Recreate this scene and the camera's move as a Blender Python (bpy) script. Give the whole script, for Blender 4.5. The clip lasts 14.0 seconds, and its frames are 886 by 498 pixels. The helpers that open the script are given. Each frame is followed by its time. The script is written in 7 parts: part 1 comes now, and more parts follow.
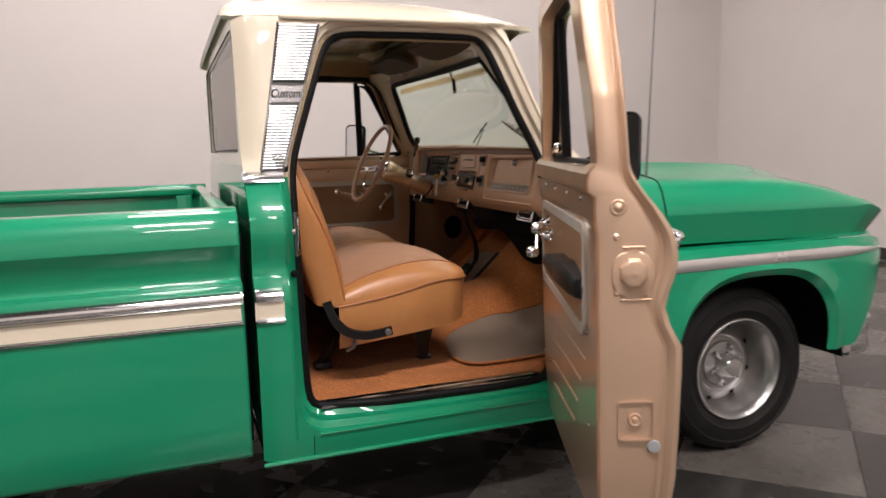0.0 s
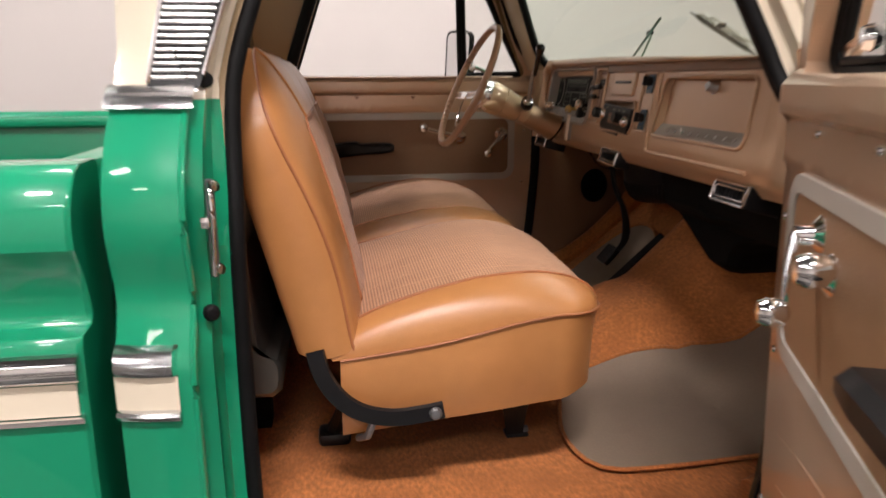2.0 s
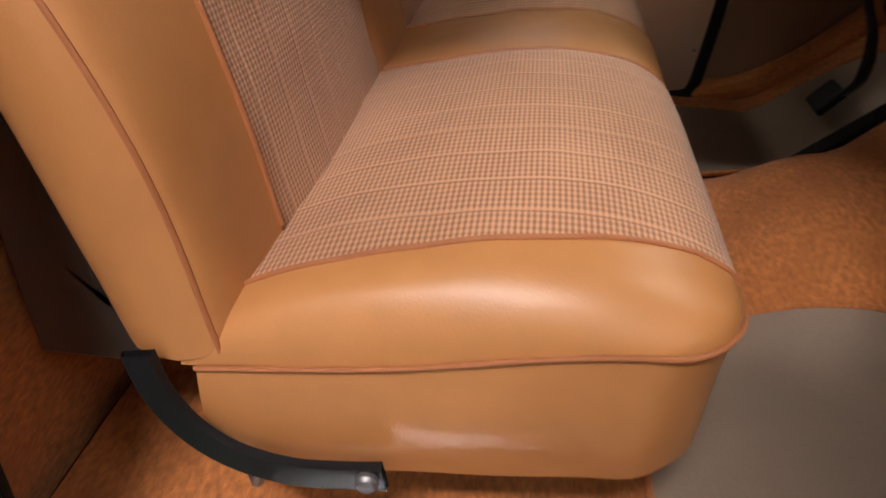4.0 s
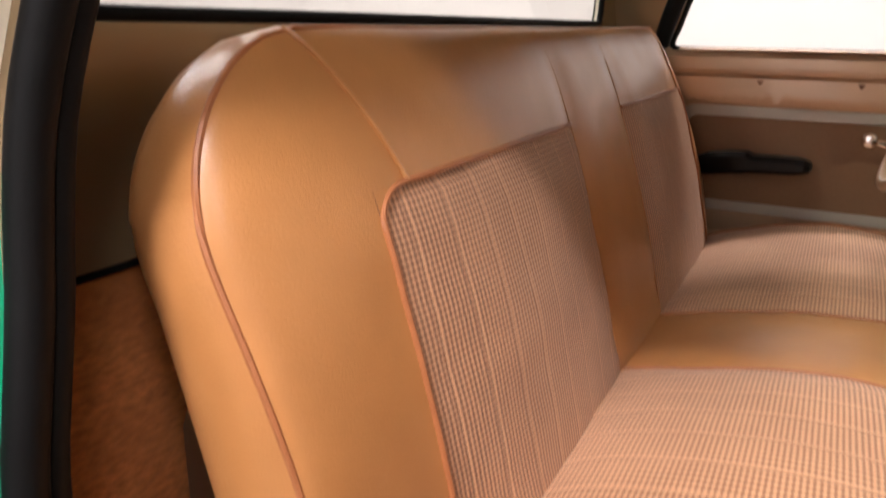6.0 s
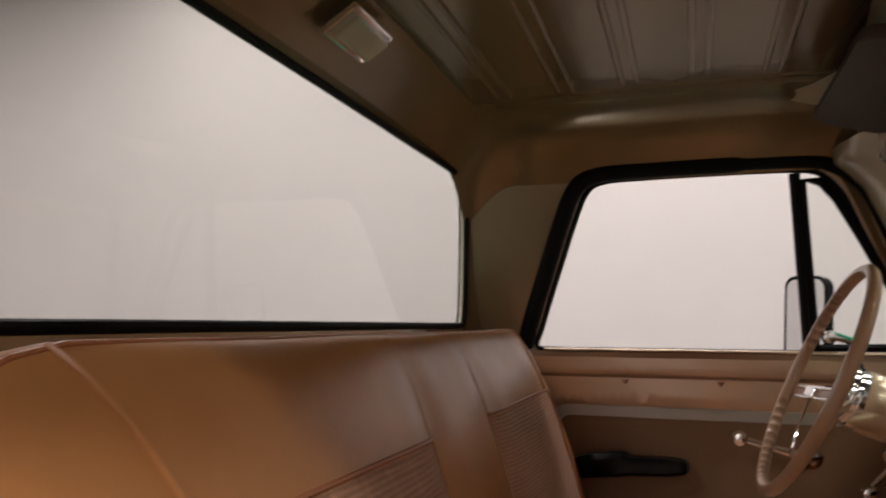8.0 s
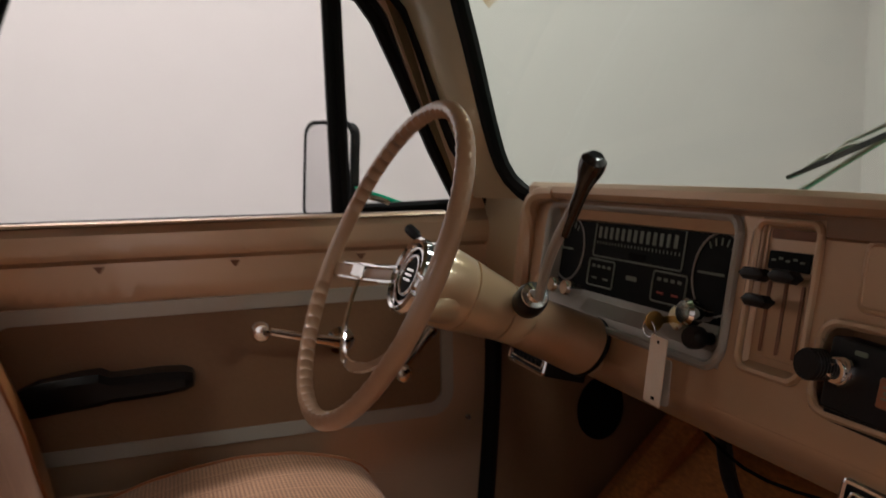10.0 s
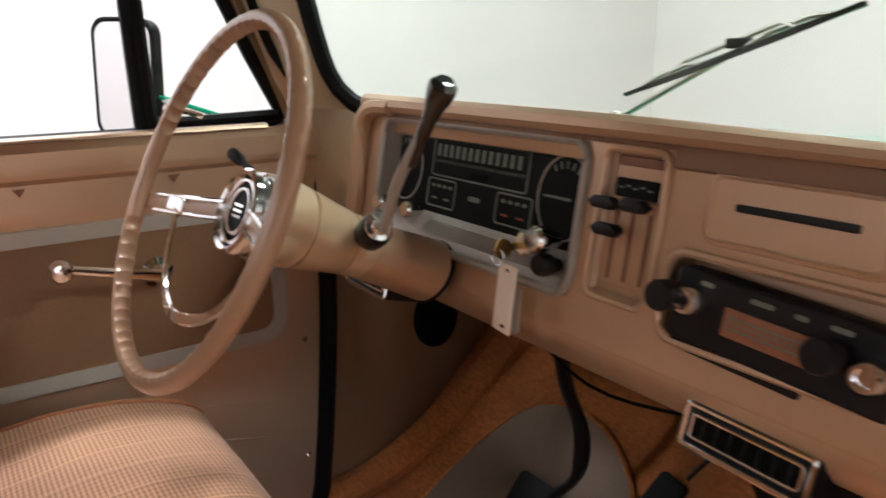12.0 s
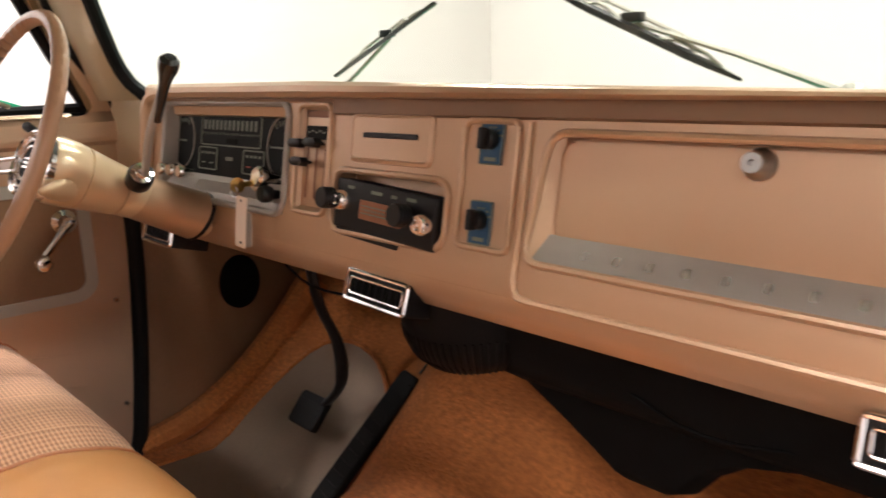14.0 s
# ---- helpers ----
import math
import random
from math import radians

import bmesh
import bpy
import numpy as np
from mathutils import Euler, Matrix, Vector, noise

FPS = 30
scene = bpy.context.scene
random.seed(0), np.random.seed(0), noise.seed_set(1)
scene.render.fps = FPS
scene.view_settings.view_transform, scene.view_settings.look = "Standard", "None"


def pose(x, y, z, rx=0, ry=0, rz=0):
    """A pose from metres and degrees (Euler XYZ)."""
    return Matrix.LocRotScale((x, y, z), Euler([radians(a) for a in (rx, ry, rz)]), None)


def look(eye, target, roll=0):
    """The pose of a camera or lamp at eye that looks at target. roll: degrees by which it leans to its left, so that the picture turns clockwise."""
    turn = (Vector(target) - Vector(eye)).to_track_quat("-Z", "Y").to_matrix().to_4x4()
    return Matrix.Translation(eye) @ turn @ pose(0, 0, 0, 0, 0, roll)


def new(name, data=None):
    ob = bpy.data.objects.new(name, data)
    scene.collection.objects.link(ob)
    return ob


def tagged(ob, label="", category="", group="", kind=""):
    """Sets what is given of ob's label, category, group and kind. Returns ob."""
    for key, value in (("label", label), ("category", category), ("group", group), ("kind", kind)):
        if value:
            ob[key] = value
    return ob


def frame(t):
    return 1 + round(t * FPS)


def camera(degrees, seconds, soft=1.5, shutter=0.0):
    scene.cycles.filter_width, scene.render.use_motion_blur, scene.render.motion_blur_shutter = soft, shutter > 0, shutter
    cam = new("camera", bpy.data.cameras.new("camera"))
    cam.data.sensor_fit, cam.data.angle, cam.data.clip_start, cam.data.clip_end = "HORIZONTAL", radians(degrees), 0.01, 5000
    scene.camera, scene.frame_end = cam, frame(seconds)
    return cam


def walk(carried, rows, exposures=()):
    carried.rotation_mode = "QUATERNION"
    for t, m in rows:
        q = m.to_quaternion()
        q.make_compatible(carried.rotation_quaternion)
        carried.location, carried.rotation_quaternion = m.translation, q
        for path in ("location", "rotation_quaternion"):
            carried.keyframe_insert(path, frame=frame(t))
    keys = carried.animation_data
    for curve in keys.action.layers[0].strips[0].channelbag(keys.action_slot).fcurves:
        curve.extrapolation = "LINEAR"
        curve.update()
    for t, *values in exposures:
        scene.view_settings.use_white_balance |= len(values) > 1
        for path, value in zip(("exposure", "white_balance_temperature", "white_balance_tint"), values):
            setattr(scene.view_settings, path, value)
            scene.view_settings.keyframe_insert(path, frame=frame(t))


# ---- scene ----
cam = camera(62.1, 14.0, soft=1.6, shutter=0.5)
PATH = [
    (0, (-0.334, -3.017, 1.256), (0.35, -1.158, 0.979), -1.5),
    (0.5, (-0.187, -2.732, 1.239), (0.393, -0.845, 0.924), -0.4),
    (1, (-0.051, -2.439, 1.229), (0.443, -0.532, 0.88), -0.2),
    (1.5, (0.079, -2.151, 1.214), (0.478, -0.227, 0.837), -0.2),
    (2, (0.146, -1.875, 1.202), (0.437, 0.052, 0.754), -0.2),
    (2.2, (0.178, -1.781, 1.193), (0.438, 0.136, 0.685), -0.0),
    (4.3, (0.425, -1.126, 1.188), (0.115, 0.514, 0.087), 1.2),
    (4.5, (0.427, -1.102, 1.193), (0.027, 0.524, 0.098), 1.0),
    (5, (0.431, -1.067, 1.209), (-0.15, 0.579, 0.233), 0.8),
    (5.5, (0.42, -1.065, 1.24), (-0.337, 0.607, 0.444), 0.3),
    (6, (0.399, -1.037, 1.257), (-0.489, 0.658, 0.674), 0.7),
    (6.5, (0.399, -1.027, 1.277), (-0.538, 0.703, 0.914), 0.6),
    (7, (0.378, -0.996, 1.296), (-0.549, 0.768, 1.128), 0.4),
    (7.5, (0.375, -0.969, 1.291), (-0.443, 0.855, 1.341), 0.7),
    (8, (0.384, -0.925, 1.267), (-0.25, 0.961, 1.47), 0.3),
    (8.5, (0.372, -0.84, 1.27), (-0.023, 1.103, 1.532), 0.4),
    (9, (0.375, -0.705, 1.262), (0.394, 1.284, 1.472), 0.5),
    (9.2, (0.374, -0.646, 1.263), (0.573, 1.339, 1.392), 0.0),
    (11.3, (0.311, -0.281, 1.314), (1.313, 1.378, 0.82), -0.7),
    (11.5, (0.319, -0.293, 1.315), (1.358, 1.34, 0.814), -0.6),
    (12, (0.357, -0.365, 1.317), (1.449, 1.23, 0.805), -0.8),
    (12.5, (0.389, -0.474, 1.309), (1.519, 1.087, 0.776), -1.3),
    (13, (0.378, -0.583, 1.287), (1.546, 0.962, 0.788), -1.4),
    (13.5, (0.345, -0.672, 1.264), (1.576, 0.833, 0.798), -1.5),
    (14, (0.308, -0.742, 1.257), (1.667, 0.656, 0.811), -1.5),
]
EXPOSURES = [(0, -0.42, 6500, 10), (1, -0.42, 6500, 10), (2, -0.05, 6480, 10), (4.5, -0.22, 6550, 10), (5.4, -0.15, 6750, 10), (6, 0.5, 6350, 8), (6.7, 0.53, 6250, 8), (7.4, 0.2, 6250, 8), (8, -0.4, 6350, 8), (9.2, -0.75, 6450, 9), (11.3, 0.45, 5750, 4), (12.5, 0.92, 5850, 5), (14, 1.17, 6350, 9)]
walk(cam, [(t, look(eye, target, roll)) for t, eye, target, roll in PATH], EXPOSURES)

# ---- world and lights ----
world = bpy.data.worlds.new("world")
scene.world = world
world.use_nodes = True
world.node_tree.nodes["Background"].inputs[0].default_value = (0.9, 0.92, 1.0, 1)
world.node_tree.nodes["Background"].inputs[1].default_value = 0.01
GROUND = 0.078
CEIL = 5.2
# Rows of lamps: the bright one on the open door's side, weaker ones above the truck and along the far wall.
# Unseen lamps added: y -6.4 lights the foot well, (-5.9, 0.9) the west wall.
LAMPS = [(x, y, e * k) for y, e in ((-6.4, 100), (-3.4, 240), (0.2, 75), (2.9, 85)) for x, k in ((-3.2, 0.10 if y < 0 else 0.42), (0.0, 1.1), (3.2, 0.32 if y < 0 else 0.6))] + [(-5.9, 0.9, 82)]
for x, y, e in LAMPS:
    lamp = bpy.data.lights.new("high_bay_light", "AREA")
    lamp.shape, lamp.size, lamp.size_y, lamp.energy, lamp.color = "RECTANGLE", 1.25, 0.42, e, (1.0, 0.905, 0.895)
    ob = new("high_bay_light", lamp)
    ob.matrix_world = pose(x, y, CEIL - 0.55)

# ---- materials ----
def shader(name, color, rough=0.5, metal=0.0, coat=0.0, coat_rough=0.05, spec=0.5, noise=0.0, scale=40.0, bump=0.0, bump_scale=200.0,
           stretch=(1, 1, 1), second=None, second_scale=3.0, second_mix=0.0, sheen=0.0, rough_var=0.0, flakes=0.0):
    """A node material: base colour with two scales of variation, fine relief and uneven gloss."""
    m = bpy.data.materials.new(name)
    m.use_nodes = True
    nt = m.node_tree
    b = nt.nodes["Principled BSDF"]
    link = nt.links.new
    tc = nt.nodes.new("ShaderNodeTexCoord")
    mp = nt.nodes.new("ShaderNodeMapping")
    mp.inputs["Scale"].default_value = stretch
    link(tc.outputs["Object"], mp.inputs[0])
    b.inputs["Base Color"].default_value = (*color, 1)
    b.inputs["Roughness"].default_value = rough
    b.inputs["Metallic"].default_value = metal
    b.inputs["Specular IOR Level"].default_value = spec
    b.inputs["Coat Weight"].default_value = coat
    b.inputs["Coat Roughness"].default_value = coat_rough
    b.inputs["Sheen Weight"].default_value = sheen
    last = None
    if noise:
        n = nt.nodes.new("ShaderNodeTexNoise")
        n.inputs["Scale"].default_value, n.inputs["Detail"].default_value = scale, 5
        link(mp.outputs[0], n.inputs["Vector"])
        mix = nt.nodes.new("ShaderNodeMix")
        mix.data_type = "RGBA"
        mix.inputs["A"].default_value = (*[c * (1 - noise) for c in color], 1)
        mix.inputs["B"].default_value = (*[min(c * (1 + noise), 1) for c in color], 1)
        link(n.outputs["Fac"], mix.inputs["Factor"])
        last = mix.outputs["Result"]
    if second:
        n = nt.nodes.new("ShaderNodeTexNoise")
        n.inputs["Scale"].default_value, n.inputs["Detail"].default_value = second_scale, 4
        link(tc.outputs["Object"], n.inputs["Vector"])
        ramp = nt.nodes.new("ShaderNodeMapRange")
        ramp.inputs["From Min"].default_value, ramp.inputs["From Max"].default_value = 0.42, 0.68
        ramp.inputs["To Max"].default_value = second_mix
        link(n.outputs["Fac"], ramp.inputs["Value"])
        mix = nt.nodes.new("ShaderNodeMix")
        mix.data_type = "RGBA"
        mix.inputs["A"].default_value = (*color, 1)
        mix.inputs["B"].default_value = (*second, 1)
        link(ramp.outputs[0], mix.inputs["Factor"])
        if last:
            link(last, mix.inputs["A"])
        last = mix.outputs["Result"]
    if last:
        link(last, b.inputs["Base Color"])
    if rough_var:
        n = nt.nodes.new("ShaderNodeTexNoise")
        n.inputs["Scale"].default_value, n.inputs["Detail"].default_value = 9, 6
        link(tc.outputs["Object"], n.inputs["Vector"])
        r = nt.nodes.new("ShaderNodeMapRange")
        r.inputs["To Min"].default_value, r.inputs["To Max"].default_value = max(rough - rough_var, 0.02), rough + rough_var
        link(n.outputs["Fac"], r.inputs["Value"])
        link(r.outputs[0], b.inputs["Roughness"])
    if bump:
        n = nt.nodes.new("ShaderNodeTexNoise")
        n.inputs["Scale"].default_value, n.inputs["Detail"].default_value = bump_scale, 3
        link(mp.outputs[0], n.inputs["Vector"])
        bp = nt.nodes.new("ShaderNodeBump")
        bp.inputs["Strength"].default_value, bp.inputs["Distance"].default_value = bump, 0.002
        link(n.outputs["Fac"], bp.inputs["Height"])
        link(bp.outputs[0], b.inputs["Normal"])
    return m


def glassy(name, color, rough=0.0):
    m = bpy.data.materials.new(name)
    m.use_nodes = True
    nt = m.node_tree
    nt.nodes.remove(nt.nodes["Principled BSDF"])
    tr = nt.nodes.new("ShaderNodeBsdfTransparent")
    tr.inputs[0].default_value = (*color, 1)
    gl = nt.nodes.new("ShaderNodeBsdfGlossy")
    gl.inputs["Roughness"].default_value = rough
    lw = nt.nodes.new("ShaderNodeLayerWeight")
    lw.inputs[0].default_value = 0.5
    pw = nt.nodes.new("ShaderNodeMath")
    pw.operation, pw.inputs[1].default_value = "POWER", 5.0
    nt.links.new(lw.outputs["Facing"], pw.inputs[0])
    fr = nt.nodes.new("ShaderNodeMath")
    fr.operation, fr.inputs[1].default_value, fr.inputs[2].default_value = "MULTIPLY_ADD", 0.8, 0.03
    nt.links.new(pw.outputs[0], fr.inputs[0])
    mix = nt.nodes.new("ShaderNodeMixShader")
    nt.links.new(fr.outputs[0], mix.inputs[0])
    nt.links.new(tr.outputs[0], mix.inputs[1])
    nt.links.new(gl.outputs[0], mix.inputs[2])
    nt.links.new(mix.outputs[0], nt.nodes["Material Output"].inputs[0])
    return m


def woven(name, a, b, across):
    """Woven cloth: small raised cells in two tones and, every few centimetres, a light rib beside a sewn groove. across: the axis over which the ribs repeat."""
    m = bpy.data.materials.new(name)
    m.use_nodes = True
    nt = m.node_tree
    bs = nt.nodes["Principled BSDF"]
    link = nt.links.new
    tc = nt.nodes.new("ShaderNodeTexCoord")
    sep = nt.nodes.new("ShaderNodeSeparateXYZ")
    link(tc.outputs["Object"], sep.inputs[0])

    def math_node(op, x, y=None):
        n = nt.nodes.new("ShaderNodeMath")
        n.operation = op
        for k, v in enumerate((x, y)):
            if v is None:
                continue
            if isinstance(v, (int, float)):
                n.inputs[k].default_value = v
            else:
                link(v, n.inputs[k])
        return n.outputs[0]

    u = math_node("MULTIPLY", sep.outputs["Y"], 2 * math.pi / (0.0088 if across[1] == "x" else 0.0062))
    v = math_node("MULTIPLY", sep.outputs["X" if across[1] == "x" else "Z"], 2 * math.pi / 0.0054)
    cell = math_node("MULTIPLY", math_node("ADD", math_node("MULTIPLY", math_node("SINE", u), 0.55 if across[1] == "x" else 1.0), math_node("MULTIPLY", math_node("SINE", v), 1.0 if across[1] == "x" else 0.6)), 0.6)
    fine = math_node("MINIMUM", math_node("MAXIMUM", math_node("ADD", math_node("MULTIPLY", cell, 0.95), 0.5), 0.0), 1.0)
    w = math_node("FRACT", math_node("MULTIPLY", sep.outputs["Y"], 1 / 0.055))
    rib = math_node("GREATER_THAN", w, 0.92)
    groove = math_node("SUBTRACT", math_node("GREATER_THAN", w, 0.865), rib)
    noise_n = nt.nodes.new("ShaderNodeTexNoise")
    noise_n.inputs["Scale"].default_value = 14
    link(tc.outputs["Object"], noise_n.inputs["Vector"])
    fac = math_node("ADD", math_node("SUBTRACT", math_node("ADD", fine, math_node("MULTIPLY", rib, 0.55)), math_node("MULTIPLY", groove, 0.45)), math_node("MULTIPLY", math_node("SUBTRACT", noise_n.outputs["Fac"], 0.5), 0.5))
    mix = nt.nodes.new("ShaderNodeMix")
    mix.data_type = "RGBA"
    mix.inputs["A"].default_value, mix.inputs["B"].default_value = (*a, 1), (*b, 1)
    link(fac, mix.inputs["Factor"])
    link(mix.outputs["Result"], bs.inputs["Base Color"])
    bs.inputs["Roughness"].default_value = 0.75
    bs.inputs["Sheen Weight"].default_value = 0.15
    bp = nt.nodes.new("ShaderNodeBump")
    bp.inputs["Strength"].default_value, bp.inputs["Distance"].default_value = 0.6, 0.0015
    link(math_node("SUBTRACT", math_node("ADD", fine, rib), groove), bp.inputs["Height"])
    link(bp.outputs[0], bs.inputs["Normal"])
    return m


GREEN = shader("green_paint", (0.006, 0.275, 0.135), 0.34, coat=1.0, coat_rough=0.025, spec=0.25, noise=0.06, scale=3, rough_var=0.06)
CREAM = shader("cream_paint", (0.78, 0.69, 0.54), 0.35, coat=1.0, coat_rough=0.05, noise=0.03, scale=4, rough_var=0.05)
GOLD = shader("beige_metallic_paint", (0.655, 0.455, 0.315), 0.33, metal=0.56, coat=0.9, coat_rough=0.06, noise=0.06, scale=6, rough_var=0.06)
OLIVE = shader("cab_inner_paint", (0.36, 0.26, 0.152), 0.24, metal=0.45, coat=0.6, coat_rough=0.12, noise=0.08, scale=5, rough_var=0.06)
LEATHER = shader("tan_vinyl", (0.47, 0.207, 0.072), 0.34, noise=0.12, scale=25, bump=0.16, bump_scale=420, second=(0.38, 0.155, 0.05), second_scale=5, second_mix=0.5, rough_var=0.08)
PIPING = shader("russet_piping", (0.36, 0.130, 0.050), 0.45, noise=0.15, scale=80)
CLOTH_C = woven("woven_cloth_cushion", (0.27, 0.115, 0.055), (0.59, 0.310, 0.168), "yx")
CLOTH_B = woven("woven_cloth_back", (0.24, 0.102, 0.048), (0.56, 0.290, 0.155), "yz")
CARPET = shader("russet_carpet", (0.50, 0.172, 0.046), 0.95, noise=0.75, scale=150, bump=1.0, bump_scale=190, stretch=(1, 0.45, 1), second=(0.36, 0.118, 0.030), second_scale=9, second_mix=0.7, sheen=0.08)
MATGREY = shader("grey_rubber_mat", (0.275, 0.202, 0.146), 0.8, noise=0.12, scale=180, bump=0.3, bump_scale=400, second=(0.225, 0.166, 0.120), second_scale=7, second_mix=0.6)
RUBBER = shader("black_rubber", (0.0045, 0.0045, 0.005), 0.55, spec=0.18, noise=0.3, scale=60, bump=0.15, bump_scale=120)
TYRE = shader("tyre_rubber", (0.007, 0.0068, 0.0065), 0.6, spec=0.25, noise=0.3, scale=40, bump=0.2, bump_scale=90, second=(0.018, 0.017, 0.015), second_scale=6, second_mix=0.4)
BLACK = shader("black_plastic", (0.008, 0.008, 0.009), 0.36, spec=0.3, noise=0.2, scale=60, bump=0.1, bump_scale=300)
DARK = shader("dark_underside", (0.006, 0.006, 0.006), 0.9, spec=0.1, noise=0.4, scale=20)
CHROME = shader("chrome", (0.90, 0.90, 0.91), 0.10, metal=1.0, noise=0.04, scale=10, rough_var=0.04)
SATIN = shader("satin_chrome", (0.86, 0.86, 0.87), 0.2, metal=1.0, noise=0.05, scale=12, rough_var=0.08)
ALLOY = shader("cast_alloy", (0.42, 0.41, 0.40), 0.34, metal=1.0, noise=0.08, scale=30, rough_var=0.1)
BRIGHT = shader("bright_aluminium", (0.86, 0.85, 0.83), 0.3, metal=0.85, noise=0.04, scale=30, rough_var=0.08)
SILVER = shader("brushed_silver", (0.37, 0.335, 0.295), 0.45, metal=0.3, noise=0.08, scale=60, stretch=(1, 0.05, 1))
WHITETRIM = shader("pale_grey_trim", (0.52, 0.48, 0.43), 0.4, metal=0.25, noise=0.05, scale=20)
PILLAR = shader("pale_gold_pillar_paint", (0.56, 0.45, 0.29), 0.3, metal=0.25, coat=0.6, coat_rough=0.1, noise=0.06, scale=6, rough_var=0.06)
VINYL = shader("brown_vinyl", (0.27, 0.145, 0.075), 0.5, noise=0.1, scale=120, bump=0.25, bump_scale=260, second=(0.22, 0.115, 0.06), second_scale=4, second_mix=0.5)
DASH = shader("dash_beige_paint", (0.545, 0.352, 0.216), 0.34, metal=0.35, coat=0.4, coat_rough=0.2, noise=0.06, scale=8, rough_var=0.07)
# Strip under the dash roll: grain, with the roll's shade in its dark base colour.
DASHSHADE = shader("dash_shade_strip", (0.215, 0.12, 0.064), 0.45, metal=0.2, noise=0.35, scale=14, stretch=(1, 0.3, 1), rough_var=0.1)
PAD = shader("brown_dash_pad", (0.22, 0.10, 0.055), 0.55, noise=0.15, scale=60, bump=0.2, bump_scale=180)
GAUGE = shader("gauge_black", (0.005, 0.0055, 0.0055), 0.55, spec=0.1, noise=0.2, scale=20)
DIAL = shader("dial_marks", (0.17, 0.19, 0.145), 0.5)
DIALRED = shader("dial_red", (0.35, 0.04, 0.02), 0.5)
AMBER = shader("radio_dial", (0.30, 0.12, 0.06), 0.35, coat=0.8, noise=0.2, scale=90)
BLUE = shader("blue_label", (0.015, 0.075, 0.16), 0.45, noise=0.3, scale=90)
TAGPAPER = shader("paper_tag", (0.84, 0.70, 0.57), 0.7, noise=0.06, scale=90)
BRASS = shader("brass_key", (0.52, 0.33, 0.10), 0.3, metal=1.0, noise=0.1, scale=80)
WALL = shader("painted_wall", (0.66, 0.61, 0.585), 0.8, noise=0.03, scale=2.5, bump=0.08, bump_scale=60, second=(0.61, 0.56, 0.535), second_scale=0.6, second_mix=0.5)
CEILPAINT = shader("dark_ceiling", (0.09, 0.09, 0.092), 0.8, noise=0.2, scale=2)
STEEL = shader("galvanised_steel", (0.20, 0.20, 0.21), 0.45, metal=0.7, noise=0.2, scale=10)
TILE_A = shader("grey_floor_tile", (0.094, 0.083, 0.074), 0.28, noise=0.12, scale=30, second=(0.118, 0.106, 0.095), second_scale=5, second_mix=0.6, rough_var=0.12)
TILE_B = shader("dark_floor_tile", (0.026, 0.0235, 0.022), 0.24, noise=0.25, scale=30, second=(0.038, 0.035, 0.032), second_scale=5, second_mix=0.6, rough_var=0.12)
SCUFF = shader("baseboard_black", (0.03, 0.028, 0.027), 0.5, noise=0.2, scale=20)
GLASS = glassy("clear_glass", (0.93, 0.95, 0.93))
TINT = glassy("green_windscreen_glass", (0.77, 0.87, 0.79))
AMBERFILM = glassy("amber_film", (0.93, 0.80, 0.62))
MIRROR = shader("mirror_glass", (0.85, 0.86, 0.87), 0.02, metal=1.0)
LAMPGLOW = bpy.data.materials.new("lamp_diffuser")
LAMPGLOW.use_nodes = True
LAMPGLOW.node_tree.nodes["Principled BSDF"].inputs["Emission Color"].default_value = (1, 0.96, 0.9, 1)
LAMPGLOW.node_tree.nodes["Principled BSDF"].inputs["Emission Strength"].default_value = 14

# ---- building tools ----
def finish(bm, angle=0.6):
    bmesh.ops.remove_doubles(bm, verts=bm.verts, dist=1e-5)
    bmesh.ops.recalc_face_normals(bm, faces=bm.faces)
    for f in bm.faces:
        f.smooth = True
    size = {f: f.calc_area() for f in bm.faces}
    for e in bm.edges:
        if len(e.link_faces) == 2:
            a, b = (size[f] for f in e.link_faces)
            turn = e.calc_face_angle(0)
            # a broad flat face keeps its flatness against a narrow rounded edge
            e.smooth = not (turn > angle or (turn > 0.2 and max(a, b) > 12 * min(a, b) and max(len(f.verts) for f in e.link_faces) > 4))


def part(name, bm, material, parent=None, label="", angle=0.6, keep=False):
    """Links a bmesh as one mesh object under a thing or a part. material: one, or a list for the faces' material_index."""
    if not keep:
        finish(bm, angle)
    me = bpy.data.meshes.new(name)
    bm.to_mesh(me)
    bm.free()
    for mat in material if isinstance(material, (list, tuple)) else [material]:
        me.materials.append(mat)
    ob = new(name, me)
    if parent:
        ob.parent = parent
        if parent.parent is None:
            ob.matrix_parent_inverse = Matrix.Translation(parent.location).inverted()
    if label:
        ob["label"] = label
    return ob


def thing(name, at, label, category, group="", kind=""):
    ob = new(name)
    ob.location = at
    ob.empty_display_size = 0.1
    return tagged(ob, label, category, group, kind)


def solo(name, bm, material, label, category, group="", kind="", angle=0.6):
    return tagged(part(name, bm, material, None, "", angle), label, category, group, kind)


def lerp(table, x):
    xs = [a for a, _ in table]
    return float(np.interp(x, xs, [b for _, b in table]))


def mesh():
    return bmesh.new()


def grid(rows, ring=False, bm=None):
    """Quads over rows of points; ring: each row closes on itself."""
    bm = bm or bmesh.new()
    vs = [[bm.verts.new(p) for p in r] for r in rows]
    for a, b in zip(vs, vs[1:]):
        n = len(a)
        for i in range(n if ring else n - 1):
            j = (i + 1) % n
            if len({a[i], a[j], b[j], b[i]}) == 4:
                bm.faces.new((a[i], a[j], b[j], b[i]))
    return bm


